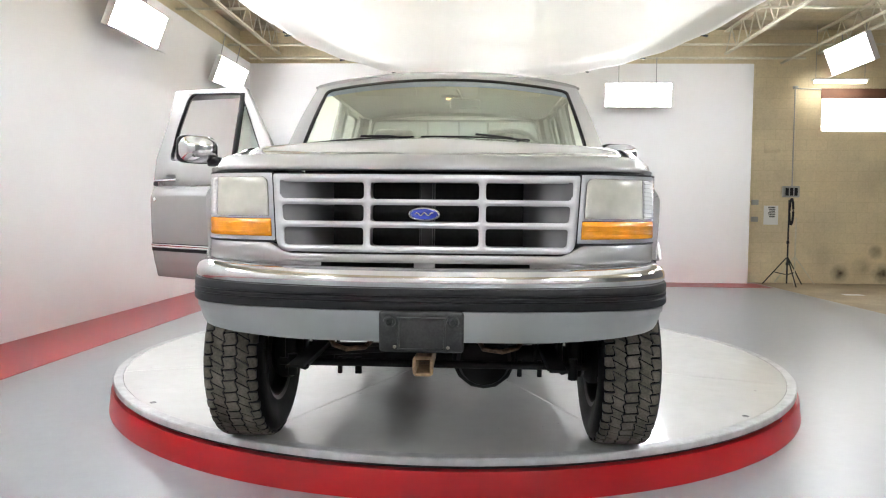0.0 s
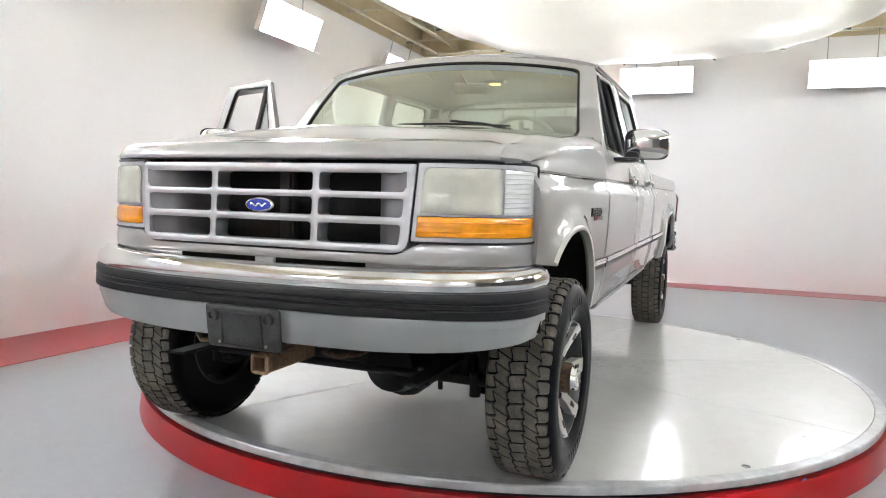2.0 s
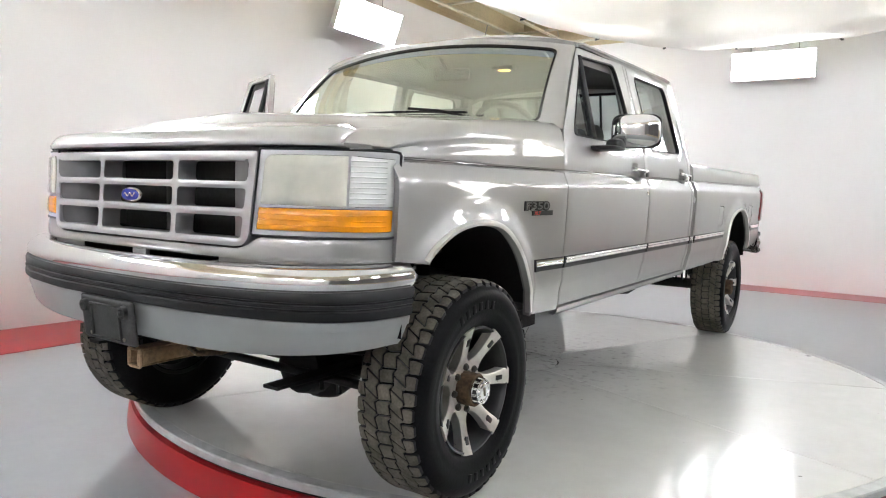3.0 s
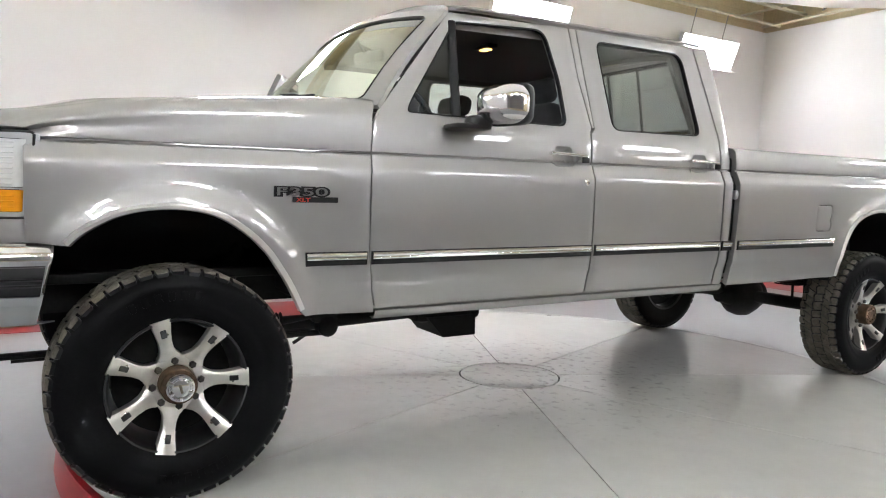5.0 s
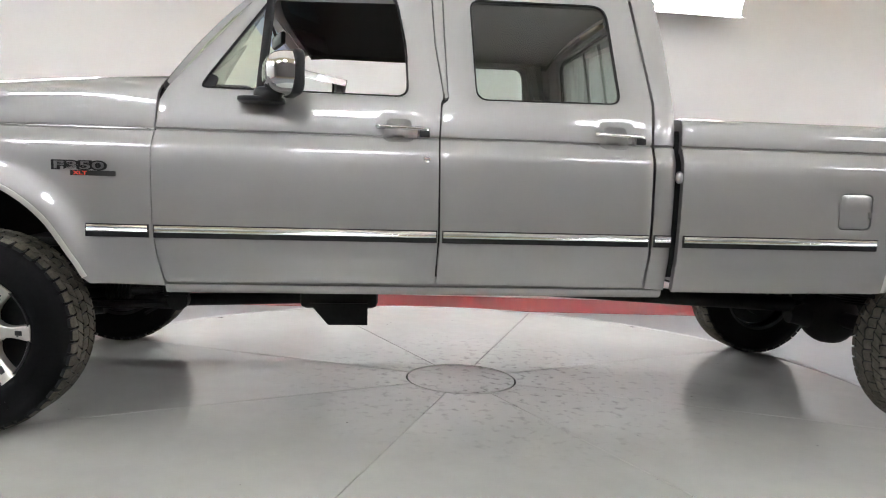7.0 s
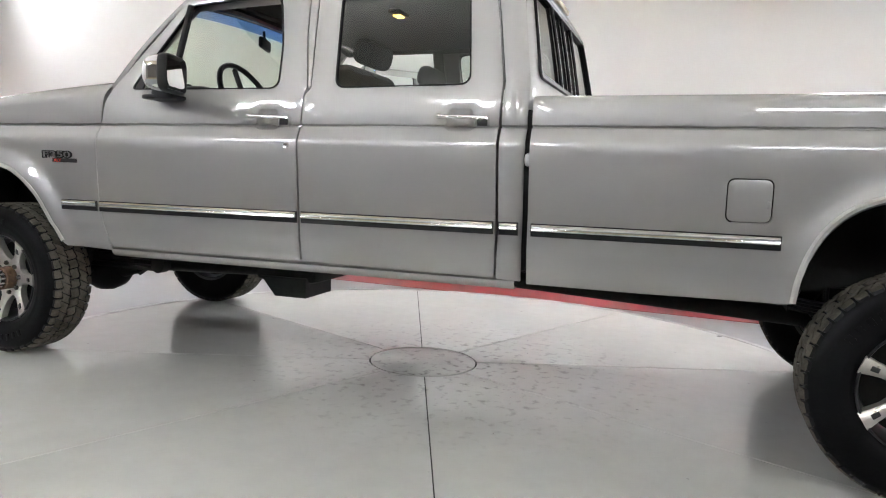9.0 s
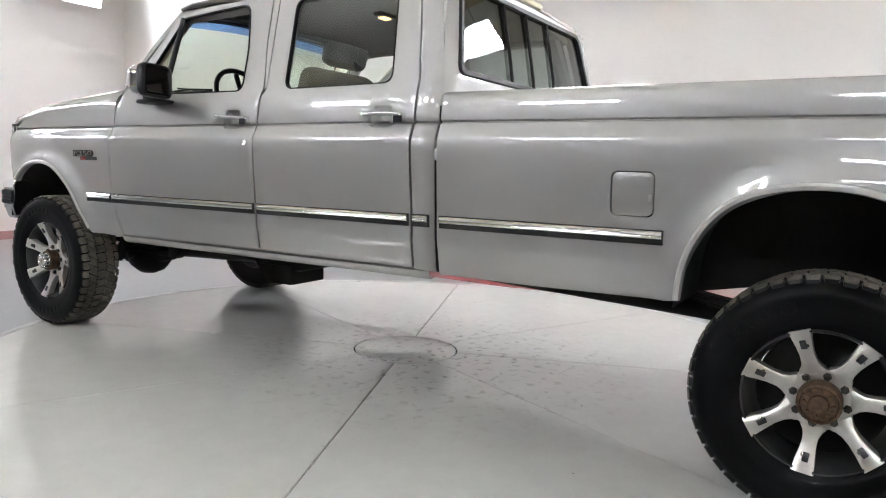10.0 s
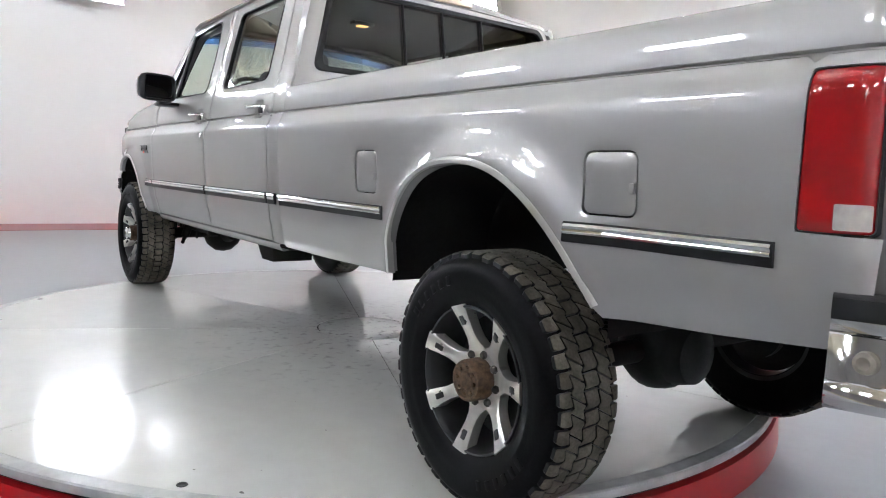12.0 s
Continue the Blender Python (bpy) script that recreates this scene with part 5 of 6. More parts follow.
for s in (1, -1):
    LB = rounded([(0.5735, 0.978), (0.9205, 0.978), (0.9205, 1.238), (0.5905, 1.238)], 0.008)
    hl = rounded([(0.600, 1.070), (0.8455, 1.068), (0.8455, 1.224), (0.610, 1.224)], [0.008, 0.004, 0.006, 0.03])
    mk = rounded([(0.8495, 1.068), (0.9188, 1.068), (0.9188, 1.218), (0.8495, 1.224)], 0.003)
    am = rounded([(0.588, 0.992), (0.9188, 0.992), (0.9188, 1.063), (0.5925, 1.063)], 0.005)
    sf = lambda a, b, off=0.0: (lambda p: Vector((s * p.x, p.y, p.z)))(face_surf(a, b, off))
    bm = bmesh.new()
    sheet(bm, LB, [hl, mk, am], lambda a, b: sf(a, b, -0.004), 0.025, 0.03, 0.002, inward=(0, 1, 0))
    bez = part("headlamp_bezel", bm, GRILLE, truck, "silver headlamp bezel")
    bm = bmesh.new()
    tube(bm, [sf(a, b, -0.001) for a, b in dense(groove(LB, -0.003), 0.03)], 0.0045, 6, closed=True)
    part("lamp_seal", bm, SEAL, bez, "black seal round the headlamp")
    for nm, o, ma, lb, bul in (("headlamp_lens", hl, HEADLENS, "hazed yellowish headlamp lens", 0.012), ("marker_lens", mk, CLEARLENS, "clear corner marker lens", 0.008), ("turn_lens", am, AMBER, "amber turn signal lens", 0.008)):
        bm = bmesh.new()
        sheet(bm, groove(o, 0.002), [], lambda a, b: sf(a, b, -bul), 0.02, 0.02, 0.006, inward=(0, 1, 0))
        part(nm, bm, ma, bez, lb)
    bm = bmesh.new()
    for k in range(9):
        z = 1.080 + 0.016 * k
        tube(bm, [sf(x, z, -0.0065) for x in np.linspace(0.853, 0.913, 8)], 0.0030, 5)
    part("marker_ribs", bm, CLEARLENS, bez)
    bm = bmesh.new()      # reflector bowl and bulb behind the hazed lens
    cxl, czl = 0.735, 1.147
    sheet(bm, groove(hl, 0.001), [], lambda a, b: sf(a, b, 0.018 + 0.06 * max(0, 1 - ((a - cxl) / 0.118) ** 2 - ((b - czl) / 0.082) ** 2)), 0.012, 0, 0)
    part("reflector", bm, BRIGHT, bez)
    bm = bmesh.new()
    p = sf(cxl, czl, 0.03)
    rod(bm, p, p + Vector((0, 0.05, 0)), 0.011, 10)
    p = sf(0.80, 1.15, 0.006)
    box(bm, p.x - 0.010, p.x + 0.010, p.y - 0.002, p.y + 0.02, p.z - 0.022, p.z + 0.018, 0.003)
    part("bulb", bm, GREYPAINT, bez)
    bm = bmesh.new()
    for k in range(3):
        z = 1.010 + 0.0165 * k
        tube(bm, [sf(x, z, -0.0072) for x in np.linspace(0.597, 0.835, 12)], 0.0022, 5)
        tube(bm, [sf(x, z, -0.0072) for x in np.linspace(0.85, 0.915, 6)], 0.0022, 5)
    part("turn_ribs", bm, AMBER, bez)
# painted panel between lamps and bumper
bm = bmesh.new()
def apron(x, v):
    bulge = -0.005 * math.sin(math.pi * min(1, max(0, (v - 0.89) / 0.075)))
    return Vector((x, FRONT(abs(x)) + 0.002 + bulge, v))
o = [(x, 0.972 if abs(x) > 0.60 else (0.930 if abs(x) < 0.53 else 0.930 + 0.042 * (abs(x) - 0.53) / 0.07)) for x in np.linspace(0.918, -0.918, 60)] + [(x, 0.898) for x in np.linspace(-0.918, 0.918, 30)]
sheet(bm, o, [], apron, 0.03, 0.04, 0.004, (0.9, 0.91, 0.92, 0.94, 0.955), inward=(0, 1, 0))
part("front_apron", bm, PAINT, truck, "silver panel under the grille")
for s in (1, -1):
    bm = bmesh.new()
    loops = [[bm.verts.new((s * x, FRONT(x) + d, z)) for d, z in ((0.034, 0.87), (0.03, 0.872), (0.03, 0.895), (0.034, 0.897))] for x in np.linspace(0.40, 0.89, 14)]
    for A, B in zip(loops, loops[1:]):
        for k in range(3):
            bm.faces.new((A[k], A[k + 1], B[k + 1], B[k]))
    part("apron_filler", bm, PAINT, truck)
bm = bmesh.new()
box(bm, -0.04, 0.04, FRONT(0) + 0.012, FRONT(0) + 0.03, 0.868, 0.900, 0.003)
part("apron_bracket", bm, PAINT, truck)

# front bumper
BUMP = smooth_table([(0, -0.812), (0.3, -0.806), (0.6, -0.768), (0.75, -0.728), (0.85, -0.674), (0.91, -0.610), (0.945, -0.54), (0.957, -0.48), (0.962, -0.43)])
bp = [(-0.10, 0.872), (-0.06, 0.885), (-0.03, 0.882), (-0.010, 0.868), (0.0, 0.848), (0.002, 0.825), (-0.006, 0.812), (-0.006, 0.730)]
bl = [(-0.006, 0.733), (-0.003, 0.722), (-0.004, 0.702), (-0.008, 0.680), (-0.016, 0.650), (-0.025, 0.622), (-0.034, 0.609), (-0.06, 0.605), (-0.10, 0.604)]


def bumper_path():
    pts = []
    for x in list(np.linspace(0, 0.85, 26)) + list(np.linspace(0.87, 0.962, 14)):
        pts.append((float(x), BUMP(float(x))))
    pts += [(0.9645, -0.395), (0.9655, -0.378), (0.9655, -0.362)]      # the ends run back to the wheel opening
    return [(-x, y) for x, y in pts[:0:-1]] + pts


bpath = bumper_path()


def slant(bm):
    """Cuts the bumper's ends back towards the bottom."""
    for v in bm.verts:
        if v.co.y > -0.44 and abs(v.co.x) > 0.9:
            v.co.y -= (v.co.y + 0.44) * 0.75 * min(1.0, max(0.0, (0.870 - v.co.z) / 0.25))
    return bm



def sweep(bm, prof, path, zfun=lambda x, z: z):
    loops = []
    n = len(path)
    for i, (x, y) in enumerate(path):
        a, b = path[max(0, i - 1)], path[min(n - 1, i + 1)]
        d = Vector((b[0] - a[0], b[1] - a[1])).normalized()
        nx, ny = d.y, -d.x
        loops.append([bm.verts.new((x + nx * q, y + ny * q, zfun(x, z))) for q, z in prof])
    for A, B in zip(loops, loops[1:]):
        for k in range(len(prof) - 1):
            bm.faces.new((A[k], A[k + 1], B[k + 1], B[k]))
    return loops


low_lift = lambda x, z: z + (0.03 * max(0, (abs(x) - 0.45) / 0.5) ** 1.5 if z < 0.69 else (0.012 * (abs(x) / 0.95) ** 2 if z > 0.8 else 0.004 * (abs(x) / 0.95) ** 2))
bm = bmesh.new()
L = sweep(bm, bp, bpath, low_lift)
bumper = part("front_bumper", slant(bm), CHROME, truck, "chrome front bumper with black rubber strip")
so = bumper.modifiers.new("thick", "SOLIDIFY")
so.thickness, so.offset = 0.004, -1
bm = bmesh.new()
sweep(bm, bl, bpath, low_lift)
valance = part("bumper_valance", slant(bm), VALANCE, bumper, "dull grey lower bumper face")
so = valance.modifiers.new("thick", "SOLIDIFY")
so.thickness, so.offset = 0.004, -1
bm = bmesh.new()
rp = [(-0.008, 0.812), (0.004, 0.811), (0.008, 0.803), (0.008, 0.788), (0.003, 0.785), (0.003, 0.781), (0.009, 0.778), (0.009, 0.769), (0.004, 0.766), (0.004, 0.762), (0.010, 0.758), (0.010, 0.738), (0.005, 0.731), (-0.008, 0.730)]
sweep(bm, rp, bpath[1:-1], low_lift)
part("bumper_strip", slant(bm), RUBBER, bumper, "ribbed black rubber bumper strip")
bm = bmesh.new()
pm = pose(0, -0.826, 0.656, 6, 0, 0)
box(bm, -0.155, 0.155, -0.008, 0.012, -0.078, 0.078, 0.014, pm, 3)
for a in ((-0.088, 0.088, 0.050, 0.058), (-0.088, 0.088, -0.068, -0.060), (-0.088, -0.080, -0.060, 0.050), (0.080, 0.088, -0.060, 0.050)):
    box(bm, a[0], a[1], -0.016, -0.004, a[2], a[3], 0.003, pm)
plate = part("plate_holder", bm, DUSTY, truck, "black plastic licence plate holder, empty")
for x in (-0.115, 0.115):
    bm = bmesh.new()
    lathe(bm, [(-0.014, 0.010), (-0.024, 0.013), (-0.022, 0.021), (-0.006, 0.024)], 18, (0, 0, 0), "y")
    for v in bm.verts:
        v.co = pm @ (v.co + Vector((x, 0, 0.042)))
    part("plate_knob", bm, DUSTY, plate)
    bm = bmesh.new()
    lathe(bm, [(-0.012, 0.006), (-0.007, 0.007)], 10, (0, 0, 0), "y")
    for v in bm.verts:
        v.co = pm @ (v.co + Vector((x * 0.85, 0, -0.055)))
    part("plate_screw", bm, DULLSTEEL, plate)
bm = bmesh.new()       # hitch receiver tube
for a in ((-0.033, 0.033, 0.475, 0.482), (-0.033, 0.033, 0.534, 0.541), (-0.033, -0.026, 0.482, 0.534), (0.026, 0.033, 0.482, 0.534)):
    box(bm, a[0], a[1], -0.74, -0.42, a[2], a[3], 0.003)
tube(bm, [(x, -0.73, z) for x, z in rounded([(-0.032, 0.476), (0.032, 0.476), (0.032, 0.540), (-0.032, 0.540)], 0.012)], 0.008, 8, closed=True, up=(0, 1, 0))
part("hitch_receiver", bm, mat("tan_rusty_receiver", (0.30, 0.20, 0.12), 0.65, 0.3, bump=0.3, scale=60, vary=0.3, vary2=0.3, scale2=12), truck, "rusty square front hitch receiver")
for s in (1, -1):
    bm = bmesh.new()
    tube(bm, [(s * x, y, 0.565 + dz) for x, y, dz in ((0.40, -0.55, 0.03), (0.36, -0.64, 0.0), (0.30, -0.69, -0.005), (0.23, -0.67, 0.0), (0.21, -0.6, 0.02))], 0.010, 8)
    part("tow_hook", bm, RUST, truck, "rusty steel tow hook")

# ---- chassis ----
for s in (1, -1):
    bm = bmesh.new()
    zr = lambda y: 0.60 if y < 3.5 else (0.60 + 0.06 * math.sin(min(1, (y - 3.5) / 0.8) * math.pi / 2) if y < 4.6 else 0.66)
    loops = []
    for y in np.linspace(-0.66, 5.32, 30):
        z = zr(y)
        loops.append([bm.verts.new((s * x, y, zz)) for x, zz in ((0.40, z), (0.48, z), (0.48, z + 0.15), (0.40, z + 0.15))])
    for A, B in zip(loops, loops[1:]):
        for k in range(4):
            bm.faces.new((A[k], A[(k + 1) % 4], B[(k + 1) % 4], B[k]))
    bm.faces.new(loops[0])
    bm.faces.new(loops[-1])
    part("frame_rail", bm, BLACK, truck)
    for yc, half, zz in ((0.02, 0.60, 0.49), (4.25, 0.68, 0.50)):
        bm = bmesh.new()
        n, arch = (2, 0.0) if yc < 1 else (5, 0.10)
        for k in range(n):
            L = half * (1 - 0.14 * k)
            pts = [(s * 0.53, yc + L * t, zz + (0.03 if n == 5 else -0.035) - 0.013 * k + arch * t * t * (L / half) ** 2) for t in np.linspace(-1, 1, 13)]
            loops = [[bm.verts.new((x + dx, y, z + dz)) for dx, dz in ((-0.035, 0), (0.035, 0), (0.035, 0.011), (-0.035, 0.011))] for x, y, z in pts]
            for A, B in zip(loops, loops[1:]):
                for q in range(4):
                    bm.faces.new((A[q], A[(q + 1) % 4], B[(q + 1) % 4], B[q]))
            bm.faces.new(loops[0])
            bm.faces.new(loops[-1])
        if n == 5:
            box(bm, s * 0.53 - 0.05, s * 0.53 + 0.05, yc + half - 0.05, yc + half + 0.06, zz + 0.08, zz + 0.2, 0.015)
        for dy in (-0.07, 0.07):
            for dx in (-0.045, 0.045):
                rod(bm, (s * 0.53 + dx, yc + dy, zz - 0.13), (s * 0.53 + dx, yc + dy, zz + 0.06), 0.009, 6)
        part("leaf_spring", bm, BLACK, truck)
        bm = bmesh.new()
        rod(bm, (s * 0.60, yc + 0.14, zz - 0.10), (s * 0.50, yc + 0.30, zz + 0.36), 0.032, 10)
        rod(bm, (s * 0.615, yc + 0.115, zz - 0.16), (s * 0.60, yc + 0.14, zz - 0.10), 0.015, 8)
        part("shock_absorber", bm, BLACK, truck)
HF, HR = TINV @ Vector((0, 0, HUBZ)), TINV @ Vector((0, WB, HUBZ))
for nm, h, dx in (("front_axle", HF, 0.24), ("rear_axle", HR, 0.0)):
    bm = bmesh.new()
    rod(bm, (-0.78, h.y, h.z), (0.78, h.y, h.z), 0.045, 16)
    lathe(bm, [(-0.15, 0.05), (-0.12, 0.11), (-0.06, 0.155), (0.0, 0.165), (0.06, 0.155), (0.12, 0.11), (0.15, 0.05)], 24, (dx, h.y, h.z), "x")
    f = 1 if nm == "front_axle" else -1
    lathe(bm, [(f * a, r) for a, r in ((-0.205, 0.02), (-0.197, 0.06), (-0.17, 0.11), (-0.10, 0.13), (0.0, 0.12), (0.22, 0.05), (0.26, 0.045))], 20, (dx, h.y, h.z), "y")
    for s in (1, -1):
        lathe(bm, [(-0.03, 0.10), (0.0, 0.13), (0.05, 0.13), (0.07, 0.08)], 24, (s * 0.74, h.y, h.z), "x")
    part(nm, bm, BLACK, truck, "black axle with differential housing")
bm = bmesh.new()
rod(bm, (-0.70, -0.20, 0.395), (0.70, -0.20, 0.395), 0.018, 10)
rod(bm, (-0.55, -0.17, 0.43), (0.62, -0.10, 0.50), 0.016, 10)
for x in (-0.42, -0.34, -0.33, 0.40, 0.49):
    rod(bm, (x, -0.20, 0.345), (x, -0.20, 0.42), 0.011, 8)
part("tie_rod", bm, BLACK, truck)
for s in (1, -1):
    bm = bmesh.new()
    box(bm, s * 0.66 - 0.03, s * 0.66 + 0.03, -0.16, 0.02, 0.33, 0.52, 0.02)
    rod(bm, (s * 0.64, -0.20, 0.335), (s * 0.64, -0.20, 0.43), 0.022, 10)
    rod(bm, (s * 0.60, -0.12, 0.36), (s * 0.68, -0.04, 0.36), 0.025, 8)
    rod(bm, (s * 0.585, -0.16, 0.40), (s * 0.585, -0.16, 0.50), 0.014, 8)
    part("steering_knuckle", bm, BLACK, truck)
bm = bmesh.new()
rod(bm, (0.25, 0.25, 0.42), (0.28, 1.35, 0.46), 0.032, 12)
rod(bm, (0.0, 1.7, 0.52), (0.0, HR.y - 0.25, 0.40), 0.045, 14)
part("drive_shaft", bm, BLACK, truck)
bm = bmesh.new()
box(bm, -0.32, 0.42, 1.22, 1.60, 0.42, 0.60, 0.03)
vs = box(bm, 0.16, 0.44, 1.27, 1.55, 0.345, 0.45, 0.0)
for v in vs:
    if v.co.z < 0.36 and v.co.y < 1.4:
        v.co.y += 0.09
box(bm, -0.30, 0.30, -0.10, 1.20, 0.59, 0.82, 0.06)
box(bm, -0.45, 0.45, 1.64, 1.72, 0.50, 0.62, 0.01)
part("gearbox", bm, BLACK, truck, "black transmission and transfer case")
bm = bmesh.new()
vs = box(bm, 0.50, 0.78, 2.95, 3.70, 0.60, 0.74, 0.04)
part("fuel_tank", bm, BLACK, truck)
bm = bmesh.new()
tube(bm, [(-0.45, 0.4, 0.55), (-0.5, 1.2, 0.5), (-0.55, 2.6, 0.5), (-0.6, 3.5, 0.52), (-0.7, 3.9, 0.62), (-0.72, 4.6, 0.62), (-0.75, 5.2, 0.58)], 0.035, 10)
rod(bm, (-0.55, 2.2, 0.5), (-0.55, 2.9, 0.5), 0.085, 16)
part("exhaust", bm, BLACK, truck)
bm = bmesh.new()
box(bm, -0.80, 0.80, 0.50, 2.82, 0.63, 0.68, 0.01)
box(bm, -0.60, 0.60, -0.50, 0.60, 0.72, 0.76, 0.01)
box(bm, -0.55, 0.55, 0.55, 0.62, 0.68, 1.40, 0.01)
part("floor_pan", bm, BLACK, truck)
for s in (1, -1):
    bm = bmesh.new()
    tube(bm, [(s * 0.58, 0.06, 0.462), (s * 0.56, 0.30, 0.460), (s * 0.55, 0.68, 0.452)], 0.014, 8)
    lathe(bm, [(-0.04, 0.03), (-0.03, 0.045), (0.03, 0.045), (0.04, 0.03)], 24, (s * 0.55, 0.690, 0.480), "x")
    box(bm, s * 0.55 - 0.03, s * 0.55 + 0.03, 0.625, 0.735, 0.50, 0.63, 0.01)
    rod(bm, (s * 0.55, 0.60, 0.45), (s * 0.55, 0.54, 0.415), 0.008, 6)
    part("radius_arm", bm, BLACK, truck)

bm = bmesh.new()       # ribbed rubber boot of the steering damper
lathe(bm, [(0.375 + 0.0085 * k, 0.038 if k % 2 else 0.024) for k in range(14)], 18, (0.55, 0, 0.517), "y")
rod(bm, (0.56, 0.22, 0.500), (0.55, 0.38, 0.515), 0.024, 12)
rod(bm, (0.55, 0.48, 0.517), (0.55, 0.64, 0.528), 0.020, 10, 0.010)
part("rubber_boot", bm, BLACK, truck, "black ribbed rubber boot")

# ---- cargo bed ----
bm = bmesh.new()
box(bm, -0.50, 0.50, 2.88, 5.36, 0.80, 0.84, 0.005)
box(bm, -0.84, 0.84, 2.88, 3.80, 0.80, 0.838, 0.005)
box(bm, -0.84, 0.84, 4.815, 5.36, 0.80, 0.838, 0.005)
for k in range(13):
    x = -0.45 + 0.075 * k
    box(bm, x - 0.02, x + 0.02, 2.9, 5.34, 0.84, 0.853, 0.005)
part("bed_floor", bm, PAINT, truck)
bm = bmesh.new()
box(bm, -0.93, 0.93, 2.875, 2.905, 0.64, 1.33, 0.008)
part("bed_front", bm, PAINT, truck)
for s in (1, -1):
    bm = bmesh.new()
    box(bm, s * 0.862 - 0.006, s * 0.862 + 0.006, 2.905, 5.36, 1.08, 1.345, 0.002)
    part("bed_inner_wall", bm, PAINT, truck)
    bm = bmesh.new()
    arc = [(4.305 - 0.525 * math.cos(math.pi * k / 24), 0.80 + 0.29 * math.sin(math.pi * k / 24) ** 0.7) for k in range(25)]
    loops = [[bm.verts.new((s * x, y, z)) for y, z in arc] for x in (0.857, 0.495)]
    for k in range(24):
        bm.faces.new((loops[0][k], loops[0][k + 1], loops[1][k + 1], loops[1][k]))
    bm.faces.new(loops[1])
    part("bed_wheel_box", bm, PAINT, truck, "silver wheel box inside the cargo bed")
bm = bmesh.new()
box(bm, -0.79, 0.79, 5.352, 5.40, 0.70, 1.335, 0.02)
part("tailgate", bm, PAINT, truck, "silver tailgate")
for s in (1, -1):
    bm = bmesh.new()      # rear post
    box(bm, s * 0.850 - 0.06, s * 0.850 + 0.06, 5.33, 5.394, 0.70, 1.33, 0.012)
    part("bed_post", bm, PAINT, truck)
    bm = bmesh.new()
    sheet(bm, rounded([(5.257, 0.892), (5.387, 0.892), (5.387, 1.190), (5.262, 1.190)], 0.01), [], lambda a, b: bed_surf(a, b, s, 0.006 + 0.003 * max(0.0, 1 - ((a - 5.322) / 0.066) ** 2)), 0.012, 0.02, 0.005)
    tl = part("tail_lamp", bm, REDLENS, truck, "red tail lamp lens")
    bm = bmesh.new()
    sheet(bm, rounded([(5.327, 0.898), (5.383, 0.898), (5.383, 0.945), (5.327, 0.945)], 0.004), [], lambda a, b: bed_surf(a, b, s, 0.0080 + 0.003 * max(0.0, 1 - ((a - 5.322) / 0.066) ** 2)), 0.010, 0.004, 0.0)
    part("reverse_lens", bm, mat("reverse_lens_plastic", (0.42, 0.38, 0.36), 0.2, coat=0.4, vary2=0.15, scale2=40), tl, "clear reversing lamp lens")
    bm = bmesh.new()
    o = dense(rounded([(5.257, 0.892), (5.387, 0.892), (5.387, 1.190), (5.262, 1.190)], 0.01), 0.02)
    A = [bm.verts.new(bed_surf(*p, s, 0.001)) for p in groove(o, -0.0035)]
    B = [bm.verts.new(bed_surf(*p, s, 0.006)) for p in o]
    for k in range(len(o)):
        bm.faces.new((A[k], A[(k + 1) % len(o)], B[(k + 1) % len(o)], B[k]))
    part("lamp_gasket", bm, SEAL, tl)
# rear step bumper
bm = bmesh.new()
rb = [(x, 5.53 - 0.03 * (x / 0.95) ** 2 - (0.16 * max(0, (abs(x) - 0.885) / 0.10) ** 2)) for x in np.linspace(-0.986, 0.986, 50)]
prof = [(-0.06, 0.765), (0.0, 0.765), (0.004, 0.74), (0.0, 0.715), (0.010, 0.71), (0.010, 0.625), (0.018, 0.618), (0.022, 0.595), (0.006, 0.575), (-0.05, 0.572)]
sweep(bm, prof, rb[::-1])
rbump = part("rear_bumper", bm, CHROME, truck, "chrome rear step bumper")
so = rbump.modifiers.new("thick", "SOLIDIFY")
so.thickness, so.offset = 0.006, 0
bm = bmesh.new()
sweep(bm, [(-0.16, 0.768), (-0.16, 0.782), (0.0, 0.785), (0.016, 0.778), (0.018, 0.75), (0.010, 0.738), (0.0, 0.738)], rb[::-1])
part("step_pad", bm, PLASTIC, rbump, "black step pad on the bumper")
bm = bmesh.new()
for s in (1, -1):
    box(bm, s * 0.44 - 0.03, s * 0.44 + 0.03, 5.2, 5.48, 0.60, 0.70, 0.008)
part("bumper_bracket", bm, BLACK, rbump)
for s in (1, -1):
    bm = bmesh.new()
    lathe(bm, [(0.0, 0.022), (0.012, 0.020), (0.016, 0.012), (0.012, 0.006)], 18, (0, 0, 0), "x")
    for v in bm.verts:
        v.co = Vector((s * (0.980 + v.co.x), 5.40 + v.co.y, 0.668 + v.co.z))
    part("bumper_bolt", bm, DULLSTEEL, rbump)


# ---- wheels ----
tread_mesh = []


